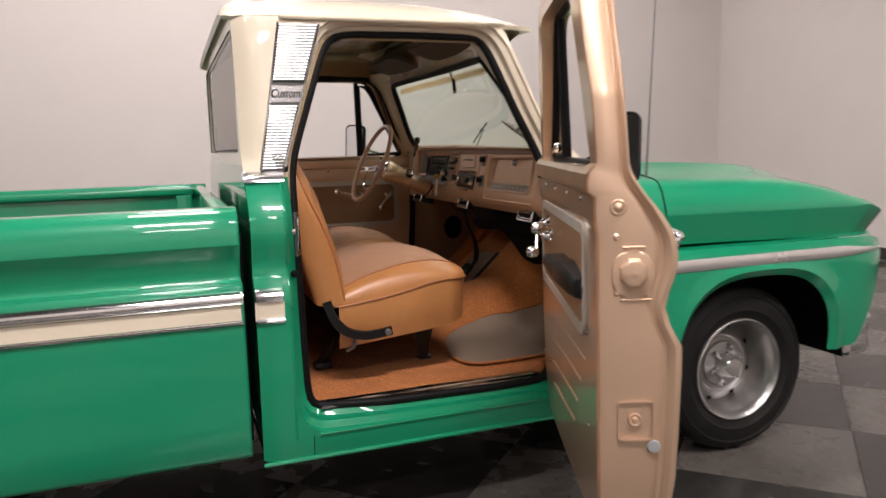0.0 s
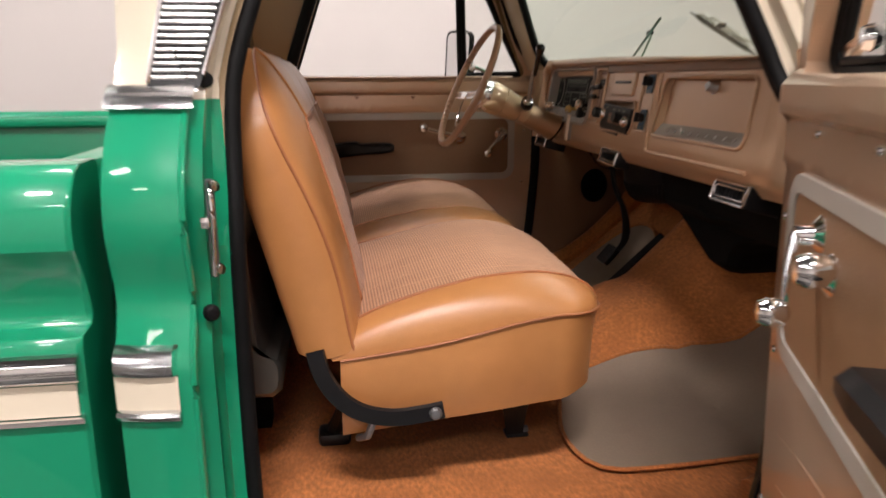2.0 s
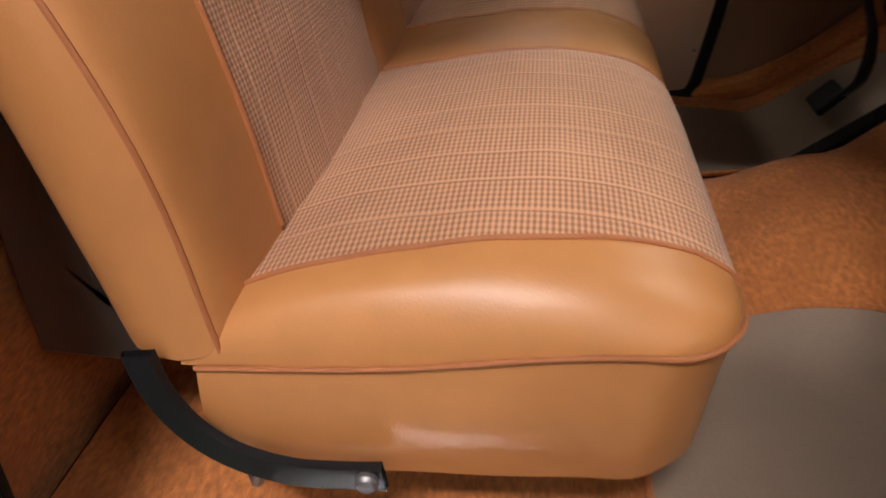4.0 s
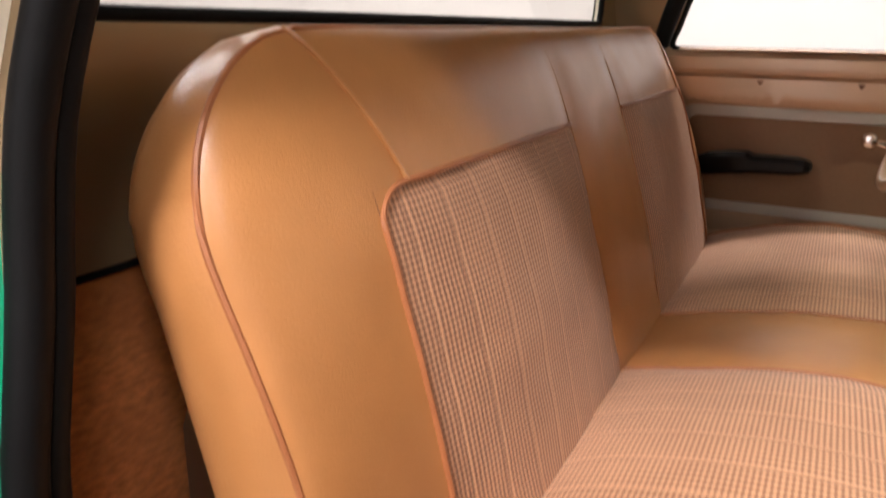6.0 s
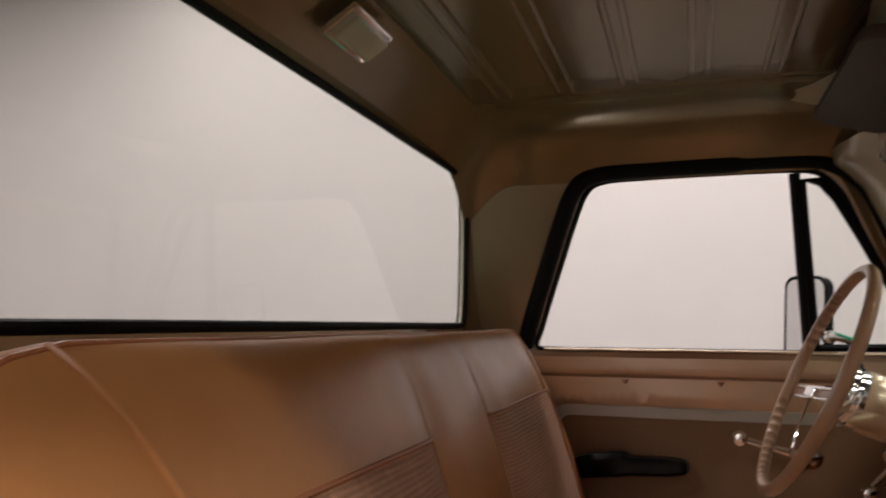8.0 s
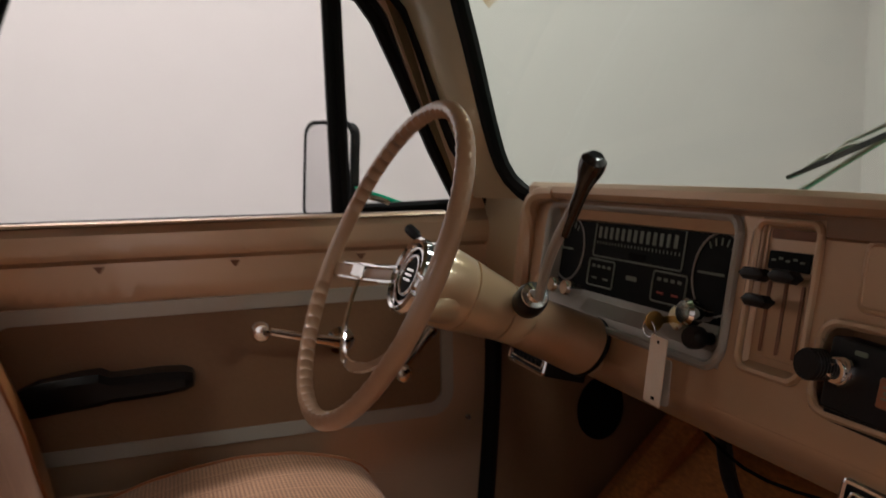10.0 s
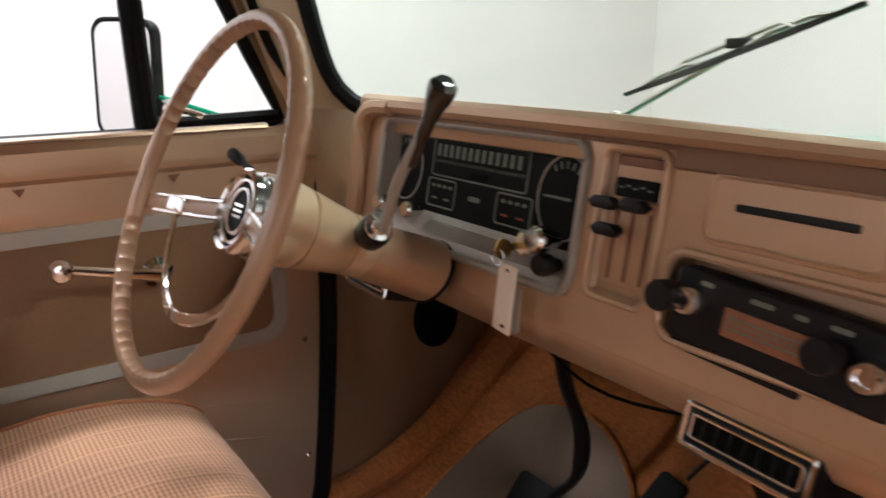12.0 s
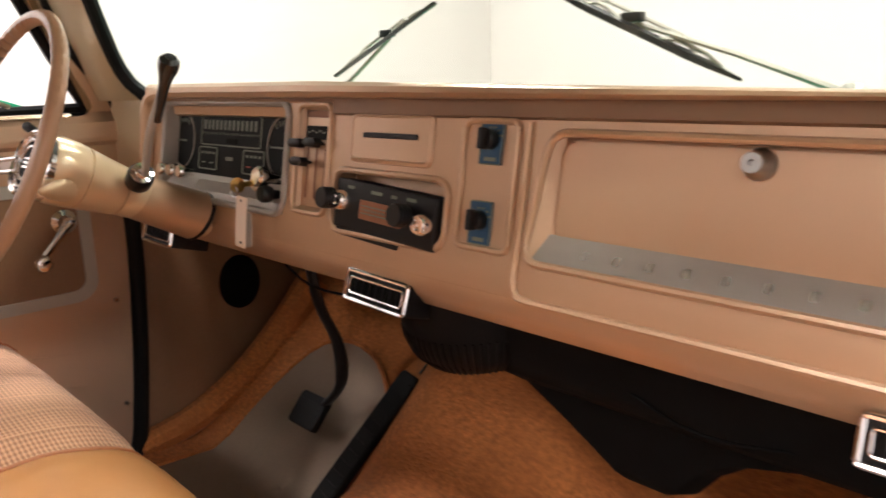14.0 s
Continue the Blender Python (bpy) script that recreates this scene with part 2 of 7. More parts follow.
def solid(bm, t):
    """Gives an open sheet the thickness t."""
    bmesh.ops.remove_doubles(bm, verts=bm.verts, dist=1e-5)
    bmesh.ops.recalc_face_normals(bm, faces=bm.faces)
    bmesh.ops.solidify(bm, geom=bm.faces[:], thickness=t)
    return bm


def smooth_path(pts, n, closed=True):
    """Evenly spaced points on a Catmull-Rom curve through pts."""
    pts = [Vector(p) for p in pts]
    k = len(pts)
    fine = []
    for i in range(k if closed else k - 1):
        p = [pts[(i + d) % k] if closed else pts[min(max(i + d, 0), k - 1)] for d in (-1, 0, 1, 2)]
        for j in range(12):
            t = j / 12
            fine.append(0.5 * (2 * p[1] + (p[2] - p[0]) * t + (2 * p[0] - 5 * p[1] + 4 * p[2] - p[3]) * t * t + (3 * p[1] - p[0] - 3 * p[2] + p[3]) * t ** 3))
    fine.append(fine[0] if closed else pts[-1])
    d = [0]
    for a, b in zip(fine, fine[1:]):
        d.append(d[-1] + (b - a).length)
    out = []
    for i in range(n):
        s = d[-1] * i / (n if closed else n - 1)
        j = max(k for k in range(len(d)) if d[k] <= s + 1e-9)
        j = min(j, len(fine) - 2)
        t = (s - d[j]) / max(d[j + 1] - d[j], 1e-9)
        out.append(fine[j].lerp(fine[j + 1], t))
    return out


def tube(path, r, n=8, closed=False, flat=1.0, up=(0, 0, 1), bm=None, ends=True):
    """Sweeps a round (or flattened) section along a path. r: a number or one for each point."""
    bm = bm or bmesh.new()
    path = [Vector(p) for p in path]
    k = len(path)
    rings = []
    for i, p in enumerate(path):
        a = path[(i - 1) % k] if closed or i else path[0]
        b = path[(i + 1) % k] if closed or i < k - 1 else path[-1]
        t = (b - a).normalized()
        s = t.cross(Vector(up))
        s = s.normalized() if s.length > 1e-4 else t.orthogonal().normalized()
        w = s.cross(t).normalized()
        q = r[i] if isinstance(r, (list, tuple)) else r
        rings.append([bm.verts.new(p + s * math.cos(2 * math.pi * j / n) * q + w * math.sin(2 * math.pi * j / n) * q * flat) for j in range(n)])
    for i in range(k if closed else k - 1):
        a, b = rings[i], rings[(i + 1) % k]
        for j in range(n):
            bm.faces.new((a[j], a[(j + 1) % n], b[(j + 1) % n], b[j]))
    if ends and not closed:
        bm.faces.new(rings[0])
        bm.faces.new(rings[-1][::-1])
    return bm


def lathe(profile, at, axis, n=24, bm=None):
    """Turns a profile of (radius, height) round an axis."""
    bm = bm or bmesh.new()
    q = Vector(axis).to_track_quat("Z", "Y").to_matrix()
    rows = [[Vector(at) + q @ Vector((r * math.cos(2 * math.pi * j / n), r * math.sin(2 * math.pi * j / n), h)) for j in range(n)] for r, h in profile]
    return grid(rows, True, bm)


def slab(outline, m, depth, bevel=0.0, bm=None, seg=2):
    """A plate: the outline in the m's local xy plane, raised by depth along its z, with rounded upper edges."""
    bm = bm or bmesh.new()
    own = bmesh.new()
    low = [own.verts.new((x, y, 0)) for x, y in outline]
    top = [own.verts.new((x, y, depth)) for x, y in outline]
    own.faces.new(low[::-1])
    cap = own.faces.new(top)
    n = len(low)
    for i in range(n):
        own.faces.new((low[i], low[(i + 1) % n], top[(i + 1) % n], top[i]))
    if bevel:
        bmesh.ops.bevel(own, geom=list(cap.edges), offset=bevel, segments=seg, affect="EDGES", profile=0.5)
    bmesh.ops.transform(own, matrix=m, verts=own.verts)
    bmesh.ops.recalc_face_normals(own, faces=own.faces)
    off = {}
    for v in own.verts:
        off[v] = bm.verts.new(v.co)
    for f in own.faces:
        g = bm.faces.new([off[v] for v in f.verts])
        g.material_index = f.material_index
    own.free()
    return bm


def rrect(w, h, r, n=4):
    """A rectangle with round corners, about its centre."""
    out = []
    for cx, cy, a in ((w / 2 - r, h / 2 - r, 0), (-w / 2 + r, h / 2 - r, 90), (-w / 2 + r, -h / 2 + r, 180), (w / 2 - r, -h / 2 + r, 270)):
        out += [(cx + r * math.cos(radians(a + 90 * k / n)), cy + r * math.sin(radians(a + 90 * k / n))) for k in range(n + 1)]
    return out


def box(bm, lo, hi, bevel=0.0):
    """A block between two corners, edges rounded all round."""
    own = bmesh.new()
    bmesh.ops.create_cube(own, size=1)
    for v in own.verts:
        v.co = Vector([lo[k] + (hi[k] - lo[k]) * (v.co[k] + 0.5) for k in range(3)])
    if bevel:
        bmesh.ops.bevel(own, geom=own.edges[:], offset=bevel, segments=2, affect="EDGES", profile=0.5)
    off = {v: bm.verts.new(v.co) for v in own.verts}
    for f in own.faces:
        bm.faces.new([off[v] for v in f.verts])
    own.free()
    return bm


def moved(bm, m):
    bmesh.ops.transform(bm, matrix=m, verts=bm.verts)
    return bm


def framed(at, out, up=(0, 0, 1)):
    """A pose whose z points along out and whose y points as near to up as it can."""
    z = Vector(out).normalized()
    x = Vector(up).cross(z).normalized()
    y = z.cross(x)
    return Matrix.Translation(at) @ Matrix((x, y, z)).transposed().to_4x4()


def ring_plate(inner, outer, steps, place):
    """A plate between two closed 2D outlines of as many points; place maps (u, v) to the world."""
    rows = []
    for k in range(steps + 1):
        t = k / steps
        rows.append([place(*(Vector(a) * (1 - t) + Vector(b) * t)) for a, b in zip(inner, outer)])
    return grid(rows, True)


def cast(inner, centre, hit):
    """For each inner point, the point where the ray from centre through it leaves the outline given by hit(direction)."""
    out = []
    for p in inner:
        d = (Vector(p) - Vector(centre)).normalized()
        out.append(Vector(centre) + d * hit(d))
    return out


def polygon_hit(poly, centre):
    c = Vector(centre)

    def hit(d):
        best = 0
        for a, b in zip(poly, poly[1:] + poly[:1]):
            a, b = Vector(a) - c, Vector(b) - c
            e = b - a
            det = d.x * -e.y + d.y * e.x
            if abs(det) < 1e-9:
                continue
            s = (a.x * -e.y + a.y * e.x) / det
            u = (d.x * a.y - d.y * a.x) / det
            if s > 0 and -1e-6 <= u <= 1 + 1e-6:
                best = max(best, s)
        return best
    return hit

# ---- the showroom ----
X0, X1, Y0, Y1 = -7.0, 6.0, -8.0, 4.35


def plain_box(name, lo, hi, material, label, category):
    return solo(name, box(mesh(), lo, hi), material, label, category, kind="structure")


plain_box("wall_north", (X0 - 0.15, Y1, GROUND), (X1 + 0.15, Y1 + 0.15, CEIL), WALL, "plain pale grey painted showroom wall", "wall")
plain_box("wall_east", (X1, Y0, GROUND), (X1 + 0.15, Y1, CEIL), WALL, "plain pale grey painted end wall", "wall")
plain_box("wall_south", (X0 - 0.15, Y0 - 0.15, GROUND), (X1 + 0.15, Y0, CEIL), WALL, "plain pale grey painted showroom wall", "wall")
plain_box("wall_west", (X0 - 0.15, Y0, GROUND), (X0, Y1, CEIL), WALL, "plain pale grey painted end wall", "wall")
plain_box("ceiling", (X0 - 0.15, Y0 - 0.15, CEIL), (X1 + 0.15, Y1 + 0.15, CEIL + 0.1), CEILPAINT, "dark painted showroom ceiling", "ceiling")
FLOOR = plain_box("floor", (X0, Y0, GROUND - 0.12), (X1, Y1, GROUND - 0.003), SCUFF, "floor of large light and dark tiles in a checker", "floor")
for nm, lo, hi in (("baseboard_north", (X0, Y1 - 0.012, GROUND), (X1 - 0.012, Y1, GROUND + 0.11)), ("baseboard_east", (X1 - 0.012, Y0, GROUND), (X1, Y1 - 0.012, GROUND + 0.11))):
    plain_box(nm, lo, hi, SCUFF, "black rubber skirting along the wall", "baseboard")


def ceiling_lamp(x, y):
    ob = thing("ceiling_lamp", (x, y, CEIL - 0.5), "suspended white rectangular showroom lamp, lit, unseen, its place assumed", "lamp", "lamps under the ceiling")
    part("housing", box(mesh(), (x - 0.66, y - 0.25, CEIL - 0.5), (x + 0.66, y + 0.25, CEIL - 0.42), 0.01), STEEL, ob)
    part("diffuser", box(mesh(), (x - 0.62, y - 0.21, CEIL - 0.515), (x + 0.62, y + 0.21, CEIL - 0.5)), LAMPGLOW, ob)
    for sx in (-0.5, 0.5):
        part("cable", tube([(x + sx, y, CEIL - 0.42), (x + sx, y, CEIL)], 0.006, 6), STEEL, ob)
    return ob


for x, y, _ in LAMPS:
    ceiling_lamp(x, y)
for k in range(6):
    x = -5.8 + 2.1 * k
    b = mesh()
    box(b, (x - 0.05, Y0, CEIL - 0.08), (x + 0.05, Y1, CEIL), 0.0)
    box(b, (x - 0.05, Y0, CEIL - 0.36), (x + 0.05, Y1, CEIL - 0.3), 0.0)
    for j in range(20):
        y = Y0 + 0.3 + j * 0.6
        tube([(x, y, CEIL - 0.33), (x, y + 0.3, CEIL - 0.05), (x, y + 0.6, CEIL - 0.33)], 0.015, 5, bm=b)
    solo("roof_truss", b, STEEL, "dark steel lattice truss under the ceiling", "truss", "roof trusses", kind="structure")
b = mesh()
slab(rrect(0.075, 0.12, 0.006), framed((X1, 1.95, GROUND + 0.42), (-1, 0, 0)), 0.006, 0.002, b)
outlet = thing("wall_outlet", (X1, 1.95, GROUND + 0.36), "white plastic double socket plate on the wall", "outlet")
part("plate", b, shader("white_plastic", (0.7, 0.68, 0.64), 0.4, noise=0.03, scale=20), outlet)
for dz in (-0.024, 0.024):
    part("socket", slab(rrect(0.034, 0.03, 0.008), framed((X1 - 0.006, 1.95, GROUND + 0.42 + dz), (-1, 0, 0)), 0.002, 0.0008), WHITETRIM, outlet)

# ---- the truck: cab shell ----
W_TABLE = [(0.33, 0.925), (0.40, 0.94), (0.60, 0.955), (0.84, 0.962), (0.875, 0.957), (0.90, 0.928), (0.94, 0.925), (0.99, 0.945), (1.03, 0.952),
           (1.08, 0.942), (1.13, 0.908), (1.17, 0.872), (1.20, 0.845), (1.30, 0.827), (1.45, 0.802), (1.60, 0.777), (1.645, 0.768), (1.80, 0.70)]
W_SMOOTH = [(z, sum(lerp(W_TABLE, z + d) for d in (-0.016, -0.008, 0, 0.008, 0.016)) / 5) for z in np.arange(0.33, 1.80, 0.008)]


def half(z):
    """Half the cab's outer width at the height z."""
    return lerp(W_SMOOTH, z)


truck = thing("pickup_truck", (0.4, 0, GROUND), "green vintage pickup truck with cream roof and one open door", "truck")
BELT = 1.19
# The edge of the door opening, where the rubber seal runs: (x, z).
SEAL = [(0.07, 0.472), (0.03, 0.482), (0.012, 0.515), (0.006, 0.60), (0.003, 0.80), (0.003, 1.02), (0.004, 1.17), (0.018, 1.25), (0.055, 1.36), (0.10, 1.485), (0.130, 1.56), (0.16, 1.594), (0.21, 1.608),
        (0.30, 1.611), (0.45, 1.612), (0.60, 1.610), (0.650, 1.602), (0.685, 1.57), (0.725, 1.485), (0.775, 1.365), (0.835, 1.235), (0.853, 1.17),
        (0.862, 1.06), (0.862, 0.90), (0.85, 0.72), (0.835, 0.58), (0.822, 0.50), (0.795, 0.472), (0.70, 0.465), (0.50, 0.466), (0.25, 0.47)]
seal_path = smooth_path([(x, z) for x, z in SEAL], 150)


def grown(path, d):
    out = []
    k = len(path)
    for i, p in enumerate(path):
        t = (path[(i + 1) % k] - path[i - 1]).normalized()
        out.append(p + Vector((-t.y, t.x)) * d)
    return out


def area2(path):
    return sum(a.x * b.y - b.x * a.y for a, b in zip(path, path[1:] + path[:1]))


OUTSIGN = -1 if area2(seal_path) > 0 else 1


def clamp01(v):
    return max(0.0, min(1.0, v))


def far_lean(x, z):
    """The driver's door front edge leans further forward than the other door's."""
    return 0.018 * clamp01((1.62 - z) / 0.08) * clamp01((z - 1.10) / 0.08) * clamp01((x - 0.56) / 0.12)


def leaned(path, extra=0.0):
    return [Vector((p.x + far_lean(p.x, p.y) * (1 + extra), p.y)) for p in path]


jamb_path = grown(seal_path, OUTSIGN * 0.042)
CENTRE = (0.43, 1.03)
SILHOUETTE = [(-0.134, 0.345), (-0.134, 1.645), (0.716, 1.645), (0.873, 1.26), (0.965, 1.22), (0.965, 0.345)]
# The silhouette is met along the rays, then its corners are pulled in.
sil_path = cast(jamb_path, CENTRE, polygon_hit([Vector(p) for p in SILHOUETTE], CENTRE))


def two_tone(bm, z=BELT):
    """Cuts a sheet at the belt line: green (0) below, cream (1) above."""
    bmesh.ops.bisect_plane(bm, geom=bm.verts[:] + bm.edges[:] + bm.faces[:], plane_co=(0, 0, z), plane_no=(0, 0, 1), dist=1e-6)
    for f in bm.faces:
        f.material_index = 1 if f.calc_center_median().z > z else 0
    return bm


def side_y(x, z):
    """Half width of the cab's side with its rounded rear corner."""
    r = 0.014 + 0.036 * max(0.0, min(1.0, (z - 1.18) / 0.06))
    return half(z) - r * max(0.0, min(1.0, (-0.06 - x) / 0.08)) ** 2


def seal_half(s, x, z):
    """Half width at the door seal: the passenger's rear post folds inward below the belt."""
    y = half(z) - 0.052
    if s > 0:
        return y if z > 1.2 else 0.789 - 0.002 * clamp01((z - 1.0) / 0.2)
    post = lerp([(0.5, 0.85), (0.8, 0.84), (1.0, 0.825), (1.1, 0.805), (1.2, 0.792), (1.24, half(1.24) - 0.052)], z) if z < 1.24 else y
    return y + (min(y, post) - y) * clamp01((0.25 - x) / 0.2)


def forward(path):
    """The driver's front post stands further forward below the window."""
    return [Vector((p.x + 0.037 * clamp01((1.33 - p.y) / 0.09) * clamp01((p.x - 0.62) / 0.15) + 0.010 * clamp01((p.y - 1.25) / 0.08) * clamp01((1.61 - p.y) / 0.05) * clamp01((p.x - 0.6) / 0.06), p.y)) for p in path]


def cab_side(s):
    """One side of the cab round its door opening; s: -1 the passenger's side, 1 the driver's."""
    outer = two_tone(ring_plate(jamb_path, sil_path, 16, lambda x, z: (x, s * side_y(x, z), z)))
    part("cab_side_panel", outer, [GREEN, CREAM], truck, "green lower side and cream upper pillar")
    rows = []
    for d, k in ((0.042, 0.0), (0.040, 0.21), (0.022, 0.36), (0.018, 0.80), (0.004, 0.93), (-0.006, 1.0)):
        rows.append([(p.x, s * (half(p.y) - k * (half(p.y) - (seal_half(s, p.x, p.y) if s < 0 else half(p.y) - 0.052) + 0.004)), p.y) for p in grown(seal_path, OUTSIGN * d)])
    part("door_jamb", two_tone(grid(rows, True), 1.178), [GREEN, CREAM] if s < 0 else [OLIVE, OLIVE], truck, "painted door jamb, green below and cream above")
    line = seal_path if s < 0 else forward(leaned(grown(seal_path, OUTSIGN * -0.004), 0.35))
    r = [0.0130 if s < 0 else 0.0165 if p.y < 1.22 else 0.0155 if p.x > 0.5 else 0.020 for p in seal_path]
    seal = tube([(p.x, s * (seal_half(s, p.x, p.y) - (0.006 if s < 0 else 0)), p.y) for p in (grown(line, OUTSIGN * -0.006) if s < 0 else line)], r, 14, True, up=(0, 1, 0))
    if s < 0:
        tube([(p.x, s * (seal_half(s, p.x, p.y) - 0.0265), p.y) for p in grown(line, OUTSIGN * -0.002)], 0.0095, 12, True, up=(0, 1, 0), bm=seal)
    part("door_seal", seal, RUBBER, truck, "black rubber door seal")


cab_side(-1)
cab_side(1)
part("jamb_bead", tube([(-0.0375, -(half(z) - 0.0025), z) for z in np.linspace(0.42, 1.17, 40)], 0.005, 8), GREEN, truck, "pressed ridge on the green door post")


# Roof: a crowned sheet with a drooping lip over the rear window and a short peak over the windscreen.
def roof_point(x, v):
    y = v * lerp([(-0.160, 0.70), (-0.154, 0.71), (-0.135, 0.73), (-0.10, 0.74), (-0.04, 0.765), (0.05, 0.775), (0.6, 0.775), (0.80, 0.74), (0.86, 0.70)], x)
    crown = 1 - abs(v) ** (5.5 if x > -0.1 else 9)
    top = lerp([(-0.160, 1.676), (-0.156, 1.690), (-0.148, 1.703), (-0.130, 1.719), (-0.10, 1.731), (0.0, 1.748), (0.2, 1.757), (0.5, 1.752), (0.72, 1.724), (0.80, 1.694), (0.84, 1.666), (0.86, 1.650)], x)
    edge = lerp([(-0.160, 1.652), (-0.15, 1.652), (-0.130, 1.646), (-0.10, 1.650), (0.0, 1.648), (0.8, 1.645), (0.86, 1.648)], x)
    return (x, y, edge + (top - edge) * crown)


xs = [-0.160, -0.159, -0.157, -0.154, -0.149, -0.142, -0.132, -0.12, -0.10, -0.05, 0.0, 0.1, 0.2, 0.35, 0.5, 0.62, 0.72, 0.78, 0.82, 0.85, 0.86]
vs = [math.sin(math.pi / 2 * k / 16) for k in range(-16, 17)]
part("roof", solid(grid([[roof_point(x, v) for v in vs] for x in xs]), 0.014), CREAM, truck, "cream roof with a drooping rear lip")
for s in (-1, 1):
    part("drip_rail", tube([(x, s * 0.776, 1.643) for x in (0.0, 0.2, 0.4, 0.6, 0.68, 0.72)], 0.007, 6), CREAM, truck)

# Rear wall with its window, outside and inside.
rear_win = smooth_path([(-0.722, 1.40), (-0.712, 1.295), (-0.702, 1.268), (-0.66, 1.263), (-0.3, 1.263), (0.0, 1.263), (0.3, 1.263), (0.66, 1.263), (0.702, 1.268), (0.712, 1.295), (0.722, 1.40), (0.724, 1.535),
                        (0.708, 1.588), (0.655, 1.607), (0.3, 1.610), (0.0, 1.611), (-0.3, 1.610), (-0.655, 1.607), (-0.708, 1.588), (-0.724, 1.535)], 120)
rear_rect = cast(rear_win, (0, 1.42), polygon_hit([Vector(p) for p in ((-0.90, 0.42), (0.90, 0.42), (0.90, 1.10), (0.80, 1.22), (0.725, 1.64), (0.60, 1.70), (-0.60, 1.70), (-0.725, 1.64), (-0.80, 1.22), (-0.90, 1.10))], (0, 1.42)))
rear_out = grown(rear_win, -0.010 if area2(rear_win) > 0 else 0.010)
part("cab_back", two_tone(ring_plate(rear_out, rear_rect, 8, lambda y, z: (-0.134, max(-1, min(1, y / side_y(-0.134, z))) * side_y(-0.134, z), z)), 1.215), [GREEN, CREAM], truck, "cab back wall, green and cream")


def inner_back(y, z):
    w = min(half(z) - 0.055, 0.80)
    y = max(-w, min(w, y))
    return (min(-0.112 + 5.5 * max(0, abs(y) - 0.715) ** 2, -0.001), y, z)


part("cab_back_lining", two_tone(ring_plate(rear_win, rear_rect, 18, inner_back), 1.06), [CARPET, OLIVE], truck, "beige painted inner back wall and corner pillars")
# Thin black tube drawn in as the shadow gap above the carpet.
part("carpet_gap_shade", tube([(inner_back(y, 1.06)[0] + 0.002, inner_back(y, 1.06)[1], 1.06) for y in np.linspace(-0.8, 0.8, 41)], 0.0035, 8), RUBBER, truck, "dark line added for the shadow gap at the upper carpet edge")
part("rear_window_reveal", grid([[(-0.134, p.x, p.y) for p in rear_out], [(-0.112, p.x, p.y) for p in rear_win]], True), CREAM, truck)
part("rear_window_seal", tube([(-0.113, p.x, p.y) for p in rear_win], 0.007, 8, True, up=(1, 0, 0)), RUBBER, truck, "black rubber rear window seal")
part("rear_window_trim", tube([(-0.131, p.x, p.y) for p in rear_out], 0.0032, 8, True, up=(1, 0, 0)), RUBBER, truck)
b = mesh()
vsb = [b.verts.new((-0.125, p.x, p.y)) for p in rear_win]
b.faces.new(vsb)
part("rear_window", b, GLASS, truck, "clear rear window glass")


for s in (-1, 1):
    rows = []
    for z in np.linspace(0.47, 1.60, 22):
        w = min(half(z) - 0.055, 0.80)
        p = Vector((min(-0.112 + 5.5 * max(0, w - 0.715) ** 2, -0.001) - 0.0015, s * (w - 0.004), z))
        q = Vector((lerp([(0.47, 0.012), (0.60, 0.006), (1.17, 0.004), (1.25, 0.018), (1.36, 0.055), (1.485, 0.10), (1.56, 0.13), (1.60, 0.16)], z) + 0.004, s * (half(z) - 0.048 if s > 0 else seal_half(s, 0, z) + 0.004), z))
        rows.append([p, p.lerp(q, 0.5) + Vector((-0.004, s * 0.004, 0)), q])
    part("door_post_lining", two_tone(grid(rows), 1.06), [CARPET, OLIVE], truck, "carpeted and painted inner door post")


# Inner roof: painted steel with cross ribs, rounding into the side rails.
def ceil_point(x, v):
    y = 0.73 * v
    t = abs(v)
    z = 1.722 - 0.115 * max(0, (t - 0.78) / 0.22) ** 2 - 0.02 * t * t
    z -= 0.088 * max(0, (0.02 - x) / 0.132) ** 2 + 0.12 * max(0, (x - 0.66) / 0.1) ** 2
    return (x, y, z)


xs = [round(-0.118 + k * 0.02, 4) for k in range(45)]
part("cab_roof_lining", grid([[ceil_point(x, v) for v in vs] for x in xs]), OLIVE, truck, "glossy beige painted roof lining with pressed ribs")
# The flat middle panel of the roof lining, its edge rolled, with pairs of pressed grooves.
rows = []
for x, k in [(-0.03, 0.0), (-0.028, 0.7), (-0.022, 1.0)] + [(round(0.0 + 0.04 * k, 3), 1.0) for k in range(16)] + [(0.628, 1.0), (0.634, 0.7), (0.636, 0.0)]:
    row = []
    for v, j in [(-0.475, 0.0), (-0.472, 0.7), (-0.465, 1.0)] + [(y, 1.0) for y in np.linspace(-0.44, 0.44, 23)] + [(0.465, 1.0), (0.472, 0.7), (0.475, 0.0)]:
        z = ceil_point(min(max(x, 0.02), 0.66), v / 0.73)[2]
        row.append((x, v, z + 0.002 - 0.011 * min(k, j)))
    rows.append(row)
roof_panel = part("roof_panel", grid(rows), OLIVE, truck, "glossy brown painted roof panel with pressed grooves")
for c in (0.05, 0.17, 0.29, 0.41, 0.53):
    for d in (-0.013, 0.013):
        part("groove", tube([(c + d, y, ceil_point(0.3, y / 0.73)[2] - 0.0085) for y in np.linspace(-0.43, 0.43, 19)], 0.006, 8, flat=0.7), OLIVE, roof_panel)
